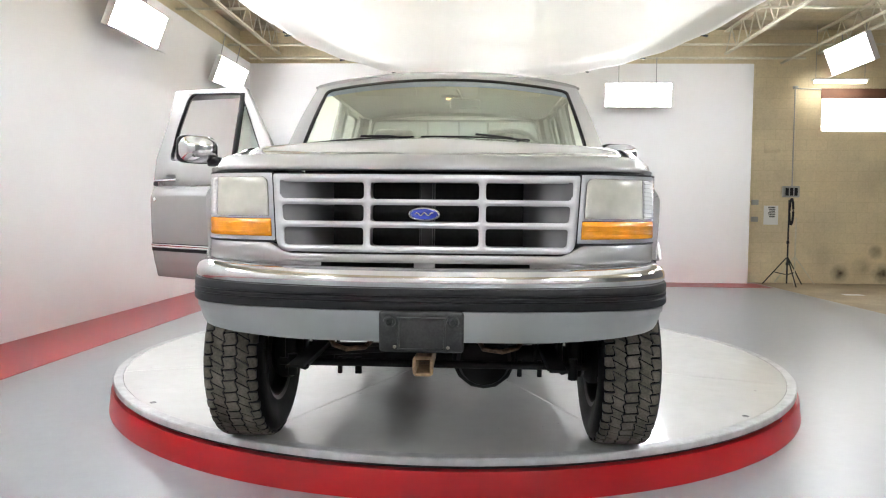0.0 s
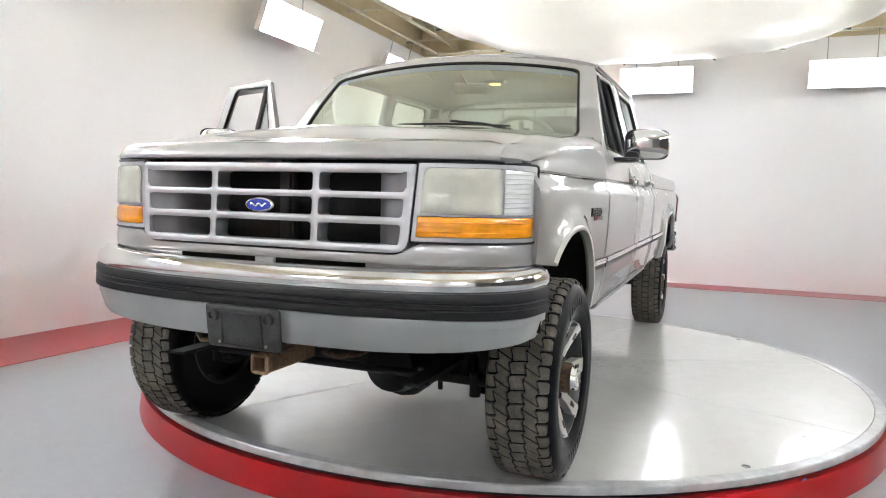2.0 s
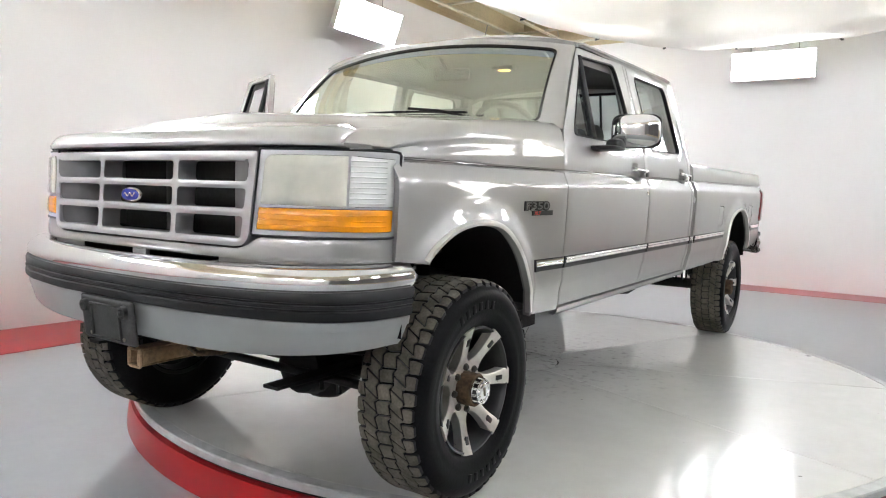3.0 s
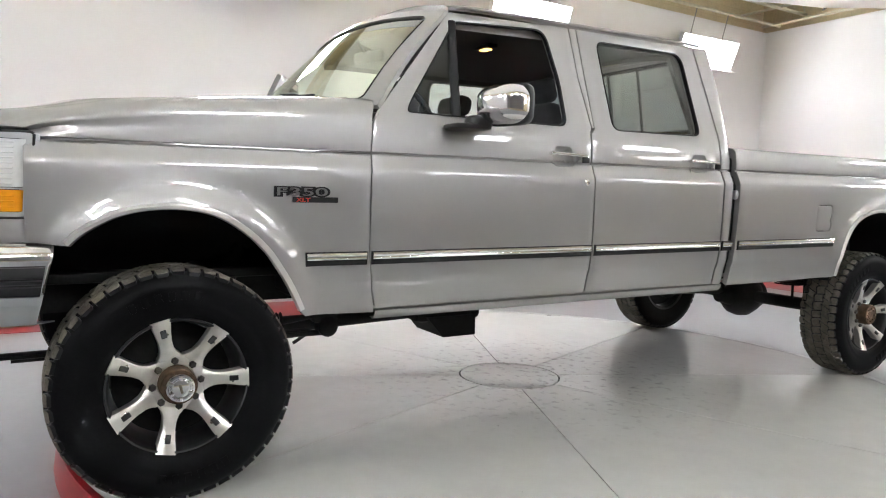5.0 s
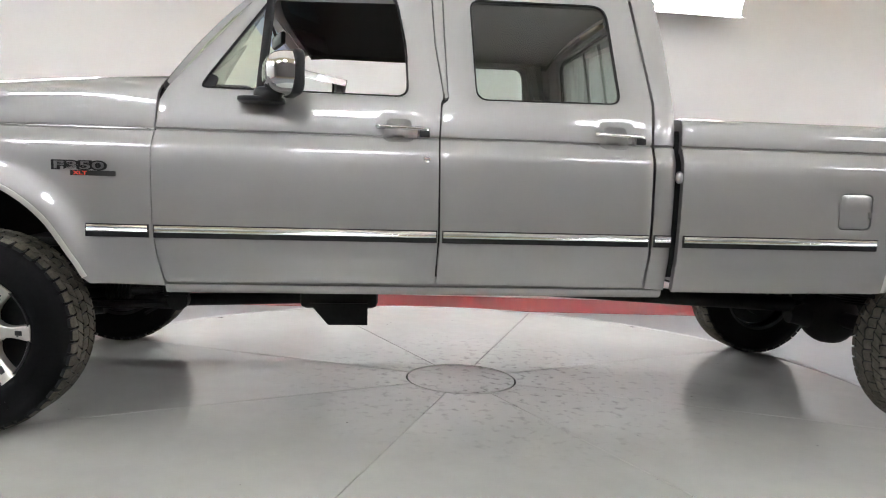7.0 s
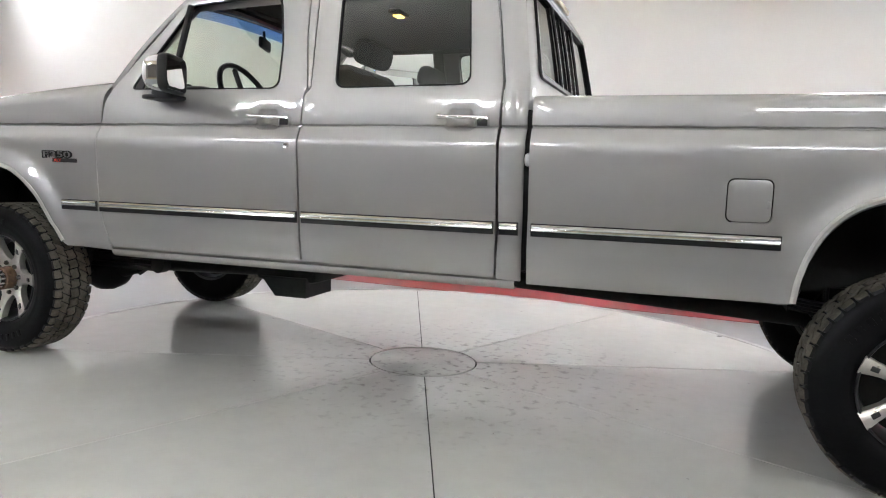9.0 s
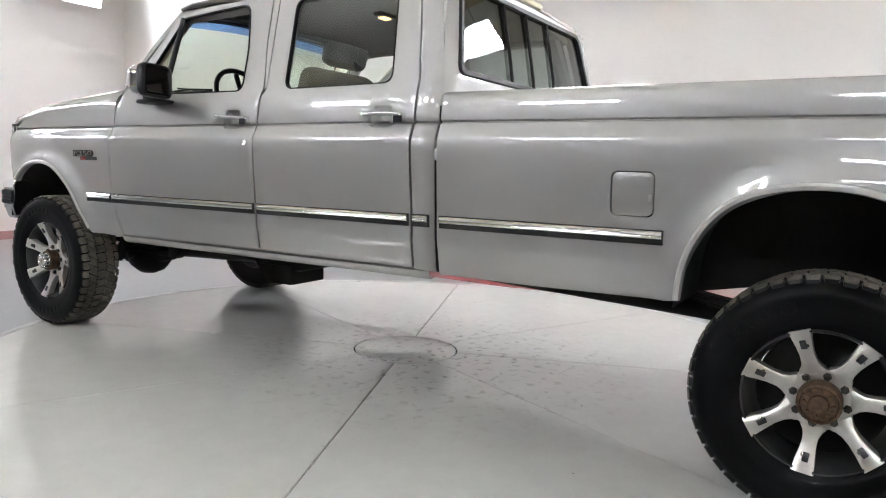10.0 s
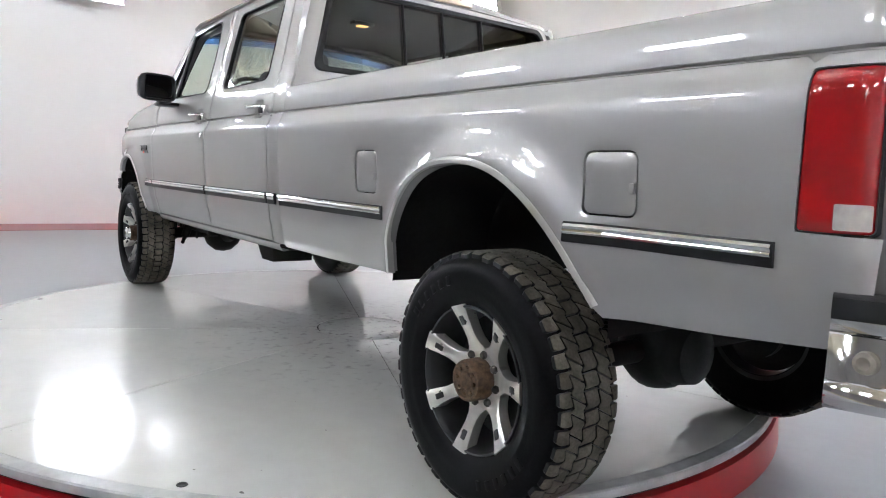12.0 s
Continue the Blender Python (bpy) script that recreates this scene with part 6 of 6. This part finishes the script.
def tread_blocks():
    """All-terrain tread: five interlocking ribs of blocks, parted by thin zigzag grooves."""
    R, L, pitches = TYRE_R, 2 * math.pi * TYRE_R, 24
    P = L / pitches
    inner = ((0.0, 0.0215), (0.40, 0.0345), (0.53, 0.0235), (0.90, 0.0350), (1.0, 0.0215))
    outer = ((0.0, 0.0720), (0.12, 0.0760), (0.44, 0.0870), (0.52, 0.0730), (0.64, 0.0770), (0.94, 0.0880), (1.0, 0.0720))

    def zigzag(knots, f):
        g = f % 1.0
        for (a, xa), (b, xb) in zip(knots, knots[1:]):
            if g <= b:
                return xa + (xb - xa) * (g - a) / (b - a)

    def border(knots, f0, f1):
        inner_knots = [n + k[0] for n in (-1, 0, 1, 2) for k in knots[:-1] if f0 + 0.02 < n + k[0] < f1 - 0.02]
        return [(zigzag(knots, f), f) for f in [f0] + inner_knots + [f1]]

    rg = random.Random(7)
    blocks = []
    for i in range(pitches):
        half = []
        for a0, a1 in ((0.02, 0.60), (0.60, 1.02)):      # leaf blocks, leaning outwards
            half.append(border(outer, a0 + 0.30, a1 + 0.30)[::-1] + border(inner, a0, a1))
        for a0, a1, reach in ((0.0, 0.49, 0.1215), (0.49, 1.0, 0.1180)):              # shoulder blocks
            half.append(border(outer, a0 + 0.02, a1) + [(reach - 0.010, a1 - 0.015), (reach, a1 - 0.04), (reach, a0 + 0.045), (reach - 0.012, a0)])
        for o in half:
            blocks.append([(x, (i + f) * P) for x, f in o])
            blocks.append([(-x, (i + 0.43 - f) * P) for x, f in o])
        for a0, a1 in ((0.40, 0.86), (0.86, 1.40)):       # centre blocks
            right = border(inner, a0, a1)
            left = [(-x, 0.43 - f) for x, f in border(inner, 0.43 - a1 - 0.06, 0.43 - a0 - 0.06)]
            blocks.append([(x, (i + f) * P) for x, f in right + left])
    bm = bmesh.new()
    for poly in blocks:
        poly = dense(rounded(groove(poly, 0.0043), 0.0050, 3), 0.012)
        worn = rg.uniform(0.0, 0.0012)
        cx, ct = sum(p[0] for p in poly) / len(poly), sum(p[1] for p in poly) / len(poly)
        lo, hi, top = [], [], []
        for px, pt in poly:
            drop = 14 * max(0.0, abs(px) - 0.090) ** 2
            qx, qt = cx + (px - cx) * 0.955, ct + (pt - ct) * 0.955
            for lst, r, x, t in ((lo, R - 0.018 - drop * 1.1, px, pt), (hi, R - 0.0022 - worn - drop, px, pt), (top, R - worn - drop, qx, qt)):
                lst.append(bm.verts.new((x, r * math.cos(t / R), r * math.sin(t / R))))
        rc = R - worn - 14 * max(0.0, abs(cx) - 0.088) ** 2
        mid = bm.verts.new((cx, rc * math.cos(ct / R), rc * math.sin(ct / R)))
        n = len(poly)
        for q in range(n):
            bm.faces.new((mid, top[q], top[(q + 1) % n]))
            bm.faces.new((hi[q], hi[(q + 1) % n], top[(q + 1) % n], top[q]))
            bm.faces.new((lo[q], lo[(q + 1) % n], hi[(q + 1) % n], hi[q])).material_index = 1
    return bm


def wheel(pos, s, spin, front):
    """Wheel with its face towards +x (s = 1) at pos, the hub's place."""
    w = 0.135
    M = Matrix.Translation(pos) @ (Matrix.Identity(4) if s > 0 else pose(0, 0, 0, 0, 0, 180)) @ pose(0, 0, 0, spin, 0, 0)
    seven = 7
    bm = bmesh.new()       # hub ring that carries the spokes
    lathe(bm, [(0.02, 0.05), (0.02, 0.104), (0.048, 0.110), (0.063, 0.107), (0.065, 0.100), (0.064, 0.071), (0.054, 0.068), (0.046, 0.058), (0.02, 0.054)], 56, (0, 0, 0), "x", close=False)
    wh = part("wheel", bm, ALLOY, truck, "seven-spoke silver alloy wheel with dark barrel and all-terrain tyre")
    wh.matrix_basis = TINV @ M
    for k in range(seven):
        bm = bmesh.new()
        loops = []
        for r, hw in ((0.092, 0.0420), (0.104, 0.0405), (0.115, 0.0320), (0.135, 0.0245), (0.165, 0.0228), (0.200, 0.0268), (0.235, 0.0330), (0.2545, 0.0365), (0.2545, 0.0365)):
            x = 0.065 + 0.052 * (r - 0.095) / 0.1595
            if loops and len(loops) == 8:
                x -= 0.03
            loops.append([bm.verts.new(q) for q in ((x - 0.040, r, -hw * 1.05), (x - 0.004, r, -hw), (x, r, -hw + 0.006), (x + 0.001, r, 0.0), (x, r, hw - 0.006), (x - 0.004, r, hw), (x - 0.040, r, hw * 1.05))])
        for A, B in zip(loops, loops[1:]):
            for q in range(6):
                bm.faces.new((A[q], A[q + 1], B[q + 1], B[q]))
        sp = part("spoke", bm, ALLOY, wh)
        sp.matrix_basis = pose(0, 0, 0, 360 * k / seven, 0, 0)
    for k in range(seven):
        a0 = 2 * math.pi * k / seven
        bm = bmesh.new()
        box(bm, -0.006, 0.0042, -0.017, 0.017, -0.0105, 0.0105, 0.003, pose(0, 0, 0, math.degrees(a0), 0, 0) @ pose(0.1003, 0.202, 0, 0, 0, -18.1))
        part("spoke_slot", bm, BARREL, wh, "dark slot in the spoke")
    bm = bmesh.new()
    lathe(bm, [(0.100, 0.254), (0.112, 0.252), (0.112, 0.245), (0.098, 0.239), (0.07, 0.233), (0.03, 0.226), (-0.06, 0.220), (-0.11, 0.236), (-0.118, 0.256)], 72, (0, 0, 0), "x", close=False)
    br = part("barrel", bm, BARREL, wh, "dark wheel barrel")
    bm = bmesh.new()
    lathe(bm, [(0.098, 0.253), (0.1135, 0.2515), (0.1135, 0.2455), (0.101, 0.2395), (0.098, 0.2385)], 72, (0, 0, 0), "x", close=False)
    part("rim_lip", bm, mat("grey_rim_lip", (0.05, 0.05, 0.052), 0.35, 0.6, vary2=0.1) if "grey_rim_lip" not in bpy.data.materials else bpy.data.materials["grey_rim_lip"], br, "dark grey rim lip")
    bm = bmesh.new()
    lathe(bm, [(-0.05, 0.215), (-0.045, 0.218), (-0.02, 0.215), (-0.015, 0.15), (-0.02, 0.09), (-0.05, 0.08)], 48, (0, 0, 0), "x")
    part("brake_disc", bm, BLACK, wh)
    if front:
        bm = bmesh.new()
        lathe(bm, [(0.03, 0.062), (0.114, 0.061), (0.118, 0.057), (0.116, 0.052)], 40, (0, 0, 0), "x")
        part("hub", bm, RUST, wh, "rusty steel hub")
        bm = bmesh.new()
        lathe(bm, [(0.112, 0.046), (0.122, 0.0495), (0.127, 0.0475), (0.138, 0.0475), (0.143, 0.046), (0.144, 0.041), (0.139, 0.038), (0.138, 0.033), (0.145, 0.029), (0.148, 0.018)], 40, (0.0, 0, 0), "x")
        part("locking_hub", bm, CHROME, wh, "chrome locking hub cap")
        for k in range(6):      # finger grips of the dial
            bm = bmesh.new()
            box(bm, 0.138, 0.147, 0.026, 0.045, -0.006, 0.006, 0.003, pose(0, 0, 0, 60 * k + 12, 0, 0))
            part("dial_grip", bm, CHROME, wh)
        bm = bmesh.new()
        box(bm, 0.146, 0.152, -0.016, 0.016, -0.0045, 0.0045, 0.002, pose(0, 0, 0, 25, 0, 0))
        part("dial_pointer", bm, DULLSTEEL, wh)
    else:
        bm = bmesh.new()
        lathe(bm, [(0.04, 0.066), (0.116, 0.066), (0.126, 0.063), (0.129, 0.056), (0.124, 0.052), (0.122, 0.030), (0.126, 0.026), (0.126, 0.006)], 40, (0, 0, 0), "x")
        for k in range(8):
            a = 2 * math.pi * (k + 0.5) / 8
            lathe(bm, [(0.118, 0.0075), (0.131, 0.0065)], 6, (0, 0.042 * math.cos(a), 0.042 * math.sin(a)), "x")
        part("hub", bm, RUST, wh, "rusty flat rear hub")
    for k in range(8):
        a = 2 * math.pi * (k + 0.35) / 8
        bm = bmesh.new()
        lathe(bm, [(0.04, 0.0145), (0.074, 0.0140), (0.079, 0.009)], 6, (0, 0.0865 * math.cos(a), 0.0865 * math.sin(a)), "x")
        part("lug_nut", bm, NUTSTEEL, wh, "dark steel lug nut")
    # tyre carcass
    bm = bmesh.new()
    R = TYRE_R
    lathe(bm, [(-0.108, 0.214), (-0.116, 0.240), (-0.122, 0.275), (-0.134, 0.325), (-0.132, R - 0.055), (-0.128, R - 0.040), (-0.116, R - 0.024), (-0.10, R - 0.014), (0.10, R - 0.014), (0.116, R - 0.024), (0.129, R - 0.042), (0.1345, R - 0.060), (0.1355, 0.335), (0.135, 0.310), (0.131, 0.292), (0.1315, 0.288), (0.1285, 0.278), (0.125, 0.262), (0.119, 0.249), (0.110, 0.239), (0.104, 0.232), (0.098, 0.226)], 96, (0, 0, 0), "x", close=False)
    part("tyre", bm, TYRE, wh, "black all-terrain tyre sidewall")
    for o in [wh] + list(wh.children) + [c for b in wh.children for c in b.children]:      # sixteen-inch rim
        if o.name.split(".")[0] in ("wheel", "spoke", "spoke_slot", "barrel", "rim_lip", "brake_disc", "lug_nut"):
            for v in o.data.vertices:
                v.co.y *= 0.925
                v.co.z *= 0.925
    # raised lettering shown as plain bars
    bar = None
    for k in list(range(0, 6)) + list(range(23, 29)):
        if bar is None:
            bm = bmesh.new()
            box(bm, 0.1320, 0.1362, 0.300, 0.330, -0.011, 0.011, 0.0006)
            o = bar = part("sidewall_bar", bm, TYRE, wh)
        else:
            o = new("sidewall_bar", bar.data)
            o.parent = wh
        o.matrix_basis = pose(0, 0, 0, 360 * k / 46, 0, 0)
    # tread blocks, shared by all four tyres
    if not tread_mesh:
        tg = tagged(part("tread", tread_blocks(), TREAD, wh, "dusty blocky all-terrain tread", smooth=False), kind="stuff")
        tg.data.materials.append(SEAL)
        tread_mesh.append(tg.data)
    else:
        tg = new("tread", tread_mesh[0])
        tg.parent = wh
        tg["label"] = "dusty blocky all-terrain tread"
        tagged(tg, kind="stuff")
    return wh


for s in (1, -1):
    wheel((s * 0.865, 0, HUBZ), s, -100.5 if s > 0 else -60, True)
    wheel((s * 0.850, WB, HUBZ), s, 109 if s > 0 else 40, False)

# ---- cabin ----
def seat(x, y, w=0.52, name="front_seat"):
    bm = bmesh.new()
    box(bm, x - w / 2, x + w / 2, y - 0.28, y + 0.26, 0.84, 1.02, 0.06, seg=3)
    m = Matrix.Translation((x, y + 0.20, 1.01)) @ pose(0, 0, 0, -14, 0, 0)
    box(bm, -w / 2, w / 2, -0.02, 0.13, -0.05, 0.555, 0.06, m, 3)
    st = part(name, bm, CLOTHDARK, truck, "dark grey cloth seat")
    bm = bmesh.new()
    vs = box(bm, -0.150, 0.150, 0.010, 0.115, 0.575, 0.70, 0.045, m, 3)
    part("headrest", bm, CLOTHDARK, st, "dark grey cloth headrest")
    bm = bmesh.new()
    for dx in (-0.06, 0.06):
        rod(bm, m @ Vector((dx, 0.06, 0.53)), m @ Vector((dx, 0.06, 0.60)), 0.006, 8)
    part("headrest_post", bm, CHROME, st)
    return st


seat(0.42, 1.50)
seat(-0.42, 1.50)
bm = bmesh.new()
box(bm, -0.72, 0.72, 2.20, 2.62, 0.80, 0.97, 0.06, seg=3)
m = Matrix.Translation((0, 2.60, 0.92)) @ pose(0, 0, 0, -12, 0, 0)
box(bm, -0.72, 0.72, -0.04, 0.12, -0.05, 0.46, 0.06, m, 3)
part("rear_bench", bm, CLOTHDARK, truck, "dark grey cloth rear bench")
bm = bmesh.new()
vs = box(bm, -0.80, 0.80, 0.64, 1.02, 1.12, 1.425, 0.05, seg=3)
for v in bm.verts:
    if v.co.z > 1.25:
        v.co.z -= 0.05 * max(0, (v.co.y - 0.7) / 0.3)
vs = box(bm, 0.22, 0.62, 0.78, 1.03, 1.30, 1.455, 0.04, seg=3)
part("dashboard", bm, PLASTIC, truck, "dark dashboard with instrument hood")
bm = bmesh.new()
c = Matrix.Translation((0.42, 1.17, 1.400)) @ pose(0, 0, 0, -62, 0, 0)
tube(bm, [c @ Vector((0.205 * math.cos(t), 0.205 * math.sin(t), 0)) for t in np.linspace(0, 2 * math.pi, 41)[:-1]], 0.015, 8, closed=True)
rod(bm, c @ Vector((-0.18, 0, 0)), c @ Vector((0.18, 0, 0)), 0.015, 8)
rod(bm, c @ Vector((0, -0.18, 0)), c @ Vector((0, 0, -0.02)), 0.015, 8)
box(bm, -0.07, 0.07, -0.05, 0.05, -0.03, 0.015, 0.015, c)
rod(bm, c @ Vector((0, 0, -0.02)), (0.42, 0.85, 1.20), 0.03, 12)
part("steering_wheel", bm, PLASTIC, truck, "black steering wheel")
bm = bmesh.new()
box(bm, -0.10, 0.10, -0.014, 0.014, -0.032, 0.032, 0.012, Matrix.Translation((0.12, 1.075, 1.748)) @ pose(0, 0, 0, 0, 0, 20))
rod(bm, (0.10, 1.06, 1.77), (0.07, 1.035, 1.83), 0.008, 8)
part("inside_mirror", bm, SEAL, truck, "black inside mirror")
bm = bmesh.new()
box(bm, -0.075, 0.075, 1.83, 1.90, 1.900, 1.925, 0.01)
dl = part("dome_lamp", bm, PLASTIC, truck, "dome lamp lit warm")
bm = bmesh.new()
box(bm, -0.035, 0.035, 1.842, 1.888, 1.892, 1.903, 0.006)
part("dome_lens", bm, DOME, dl, "glowing warm dome lens")
for s in (1, -1):
    bm = bmesh.new()
    box(bm, -0.20, 0.20, -0.075, 0.075, -0.010, 0.010, 0.008, Matrix.Translation((s * 0.40, 1.215, 1.855)) @ pose(0, 0, 0, -18, 0, 0))
    part("sun_visor", bm, LINER, truck)
    bm = bmesh.new()      # inner pillars
    tube(bm, [(s * 0.885, 1.835, 1.40), (s * 0.83, 1.825, 1.60), (s * 0.775, 1.815, 1.84)], 0.035, 8)
    part("inner_pillar", bm, LINER, truck)
    bm = bmesh.new()
    tube(bm, [(s * 0.86, 2.70, 1.40), (s * 0.80, 2.66, 1.60), (s * 0.74, 2.60, 1.84)], 0.05, 8)
    part("inner_pillar", bm, LINER, truck)

# fender badge: the model letters, with bars for the trim line
for s in (1,):
    fd = next(o for o in truck.children if o.name.startswith("front_fender"))
    for nm, ma, grow, lift, lb in (("letter_edge", SEAL, 0.0066, 0.003, "black outline of the model letters"), ("model_letters", mat("grey_letter_metal", (0.15, 0.15, 0.15), 0.35, 0.7, vary2=0.1), 0.0002, 0.0055, "silver model letters with black outlines")):
        cu = bpy.data.curves.new("letters", "FONT")
        cu.body = "F350"
        cu.size, cu.extrude, cu.offset = 0.058, 0.002, grow
        tmp = new("letters", cu)
        me = bpy.data.meshes.new_from_object(tmp.evaluated_get(bpy.context.evaluated_depsgraph_get()))
        bpy.data.objects.remove(tmp)
        for v in me.vertices:
            v.co = fender_surf(0.330 + v.co.x * 1.72, 1.057 + v.co.y * 0.72, 1, lift + v.co.z)
        me.materials.append(ma)
        lt = new(nm, me)
        lt.parent = fd
        lt["label"] = lb
    bm = bmesh.new()
    sheet(bm, [(0.395, 1.032), (0.566, 1.032), (0.566, 1.052), (0.395, 1.052)], [], lambda a, b: fender_surf(a, b, 1, 0.004), 0.02, 0.006, 0.001)
    part("badge_backing", bm, PLASTIC, fd, "black badge bar")
    cu = bpy.data.curves.new("letters", "FONT")
    cu.body = "XLT"
    cu.size, cu.extrude, cu.offset = 0.019, 0.0005, 0.0006
    tmp = new("letters", cu)
    me = bpy.data.meshes.new_from_object(tmp.evaluated_get(bpy.context.evaluated_depsgraph_get()))
    bpy.data.objects.remove(tmp)
    for v in me.vertices:
        v.co = fender_surf(0.408 + v.co.x * 1.5, 1.0355 + v.co.y, 1, 0.0062 + v.co.z)
    me.materials.append(mat("red_badge", (0.6, 0.04, 0.02), 0.4))
    lt = new("trim_letters", me)
    lt.parent = fd
    lt["label"] = "small red trim letters"

# ---- things by the tan wall ----
stand = thing("light_stand", "black folding light stand with a coiled cable, by the tan wall", "light stand")
bx, by = 6.06, 10.05
bm = bmesh.new()
rod(bm, (bx, by, FLOOR_Z + 0.04), (bx, by, 1.42), 0.015, 10)
rod(bm, (bx, by, 0.6), (bx, by, 0.65), 0.026, 10)
rod(bm, (bx, by, 0.20), (bx, by, 0.25), 0.028, 10)
part("pole", bm, PLASTIC, stand)
for k in range(3):
    a = 2 * math.pi * k / 3 + 0.5
    bm = bmesh.new()
    d = Vector((math.cos(a), math.sin(a), 0))
    rod(bm, Vector((bx, by, 0.33)) + d * 0.02, Vector((bx, by, FLOOR_Z + 0.012)) + d * 0.42, 0.011, 8)
    rod(bm, Vector((bx, by, 0.02)) + d * 0.02, Vector((bx, by, 0.06)) + d * 0.24, 0.008, 8)
    part("leg", bm, PLASTIC, stand)
bm = bmesh.new()
tube(bm, [(bx + 0.03 + 0.035 * math.cos(t), by - 0.03, 1.20 + 0.24 * math.sin(t)) for t in np.linspace(0, 6.28, 30)[:-1]], 0.020, 6, closed=True)
part("cable_coil", bm, RUBBER, stand, "coiled black cable")
stand2 = thing("light_stand", "cream painted light stand behind the black one", "light stand")
cx2, cy2 = 6.30, 10.28
bm = bmesh.new()
rod(bm, (cx2, cy2, FLOOR_Z + 0.1), (cx2, cy2, 1.08), 0.014, 10)
part("pole", bm, STEELPAINT, stand2)
for k in range(3):
    a = 2 * math.pi * k / 3 + 0.1
    bm = bmesh.new()
    d = Vector((math.cos(a), math.sin(a), 0))
    rod(bm, Vector((cx2, cy2, 0.35)), Vector((cx2, cy2, FLOOR_Z + 0.012)) + d * 0.40, 0.011, 8)
    part("leg", bm, STEELPAINT, stand2)
wf = NY + 0.3
ctl = thing("control_box", "small grey control box with dark buttons on the tan wall", "control box")
bm = bmesh.new()
box(bm, 6.155, 6.464, wf - 0.09, wf, 1.485, 1.701, 0.01)
part("case", bm, GREYPAINT, ctl)
for k in range(3):
    bm = bmesh.new()
    box(bm, 6.191 + 0.085 * k, 6.253 + 0.085 * k, wf - 0.097, wf - 0.088, 1.516, 1.665, 0.003)
    part("button", bm, PLASTIC, ctl)
bm = bmesh.new()
rod(bm, (6.341, wf - 0.02, 1.691), (6.341, wf - 0.02, 3.597), 0.012, 8)
box(bm, 6.299, 6.382, wf - 0.06, wf, 3.577, 3.628, 0.005)
rod(bm, (6.361, wf - 0.02, 3.587), (6.877, wf - 0.02, 3.566), 0.010, 8)
tagged(finish(bm, "conduit", GREYPAINT), "thin grey conduit on the tan wall", "conduit")
notice = thing("notice_sheet", "white printed notice taped to the tan wall", "notice")
bm = bmesh.new()
box(bm, 5.825, 6.103, wf - 0.006, wf - 0.002, 0.949, 1.32)
part("sheet", bm, PAPER, notice)
bm = bmesh.new()
for k in range(6):
    box(bm, 5.908 + 0.01 * (k % 3), 6.042, wf - 0.009, wf - 0.0065, 1.279 - 0.037 * k, 1.299 - 0.037 * k)
part("print", bm, PLASTIC, notice)
for z in (1.382, 1.052):
    bm = bmesh.new()
    box(bm, 5.578, 5.701, wf - 0.06, wf, z - 0.05, z + 0.05, 0.008)
    tagged(finish(bm, "outlet_box", GREYPAINT), "grey steel outlet box on the tan wall", "outlet box", "outlet boxes")
bm = bmesh.new()
box(bm, 5.794, 6.103, wf - 0.012, wf, 2.35, 2.649, 0.004)
tagged(finish(bm, "wall_plate", TANWALL), "tan painted cover plate on the wall", "cover plate")
bm = bmesh.new()
box(bm, 6.37, 6.67, 8.50, 8.70, FLOOR_Z - 0.003, FLOOR_Z + 0.0)
tagged(finish(bm, "paper_sheet", PAPER), "white sheet of paper lying on the concrete", "paper")
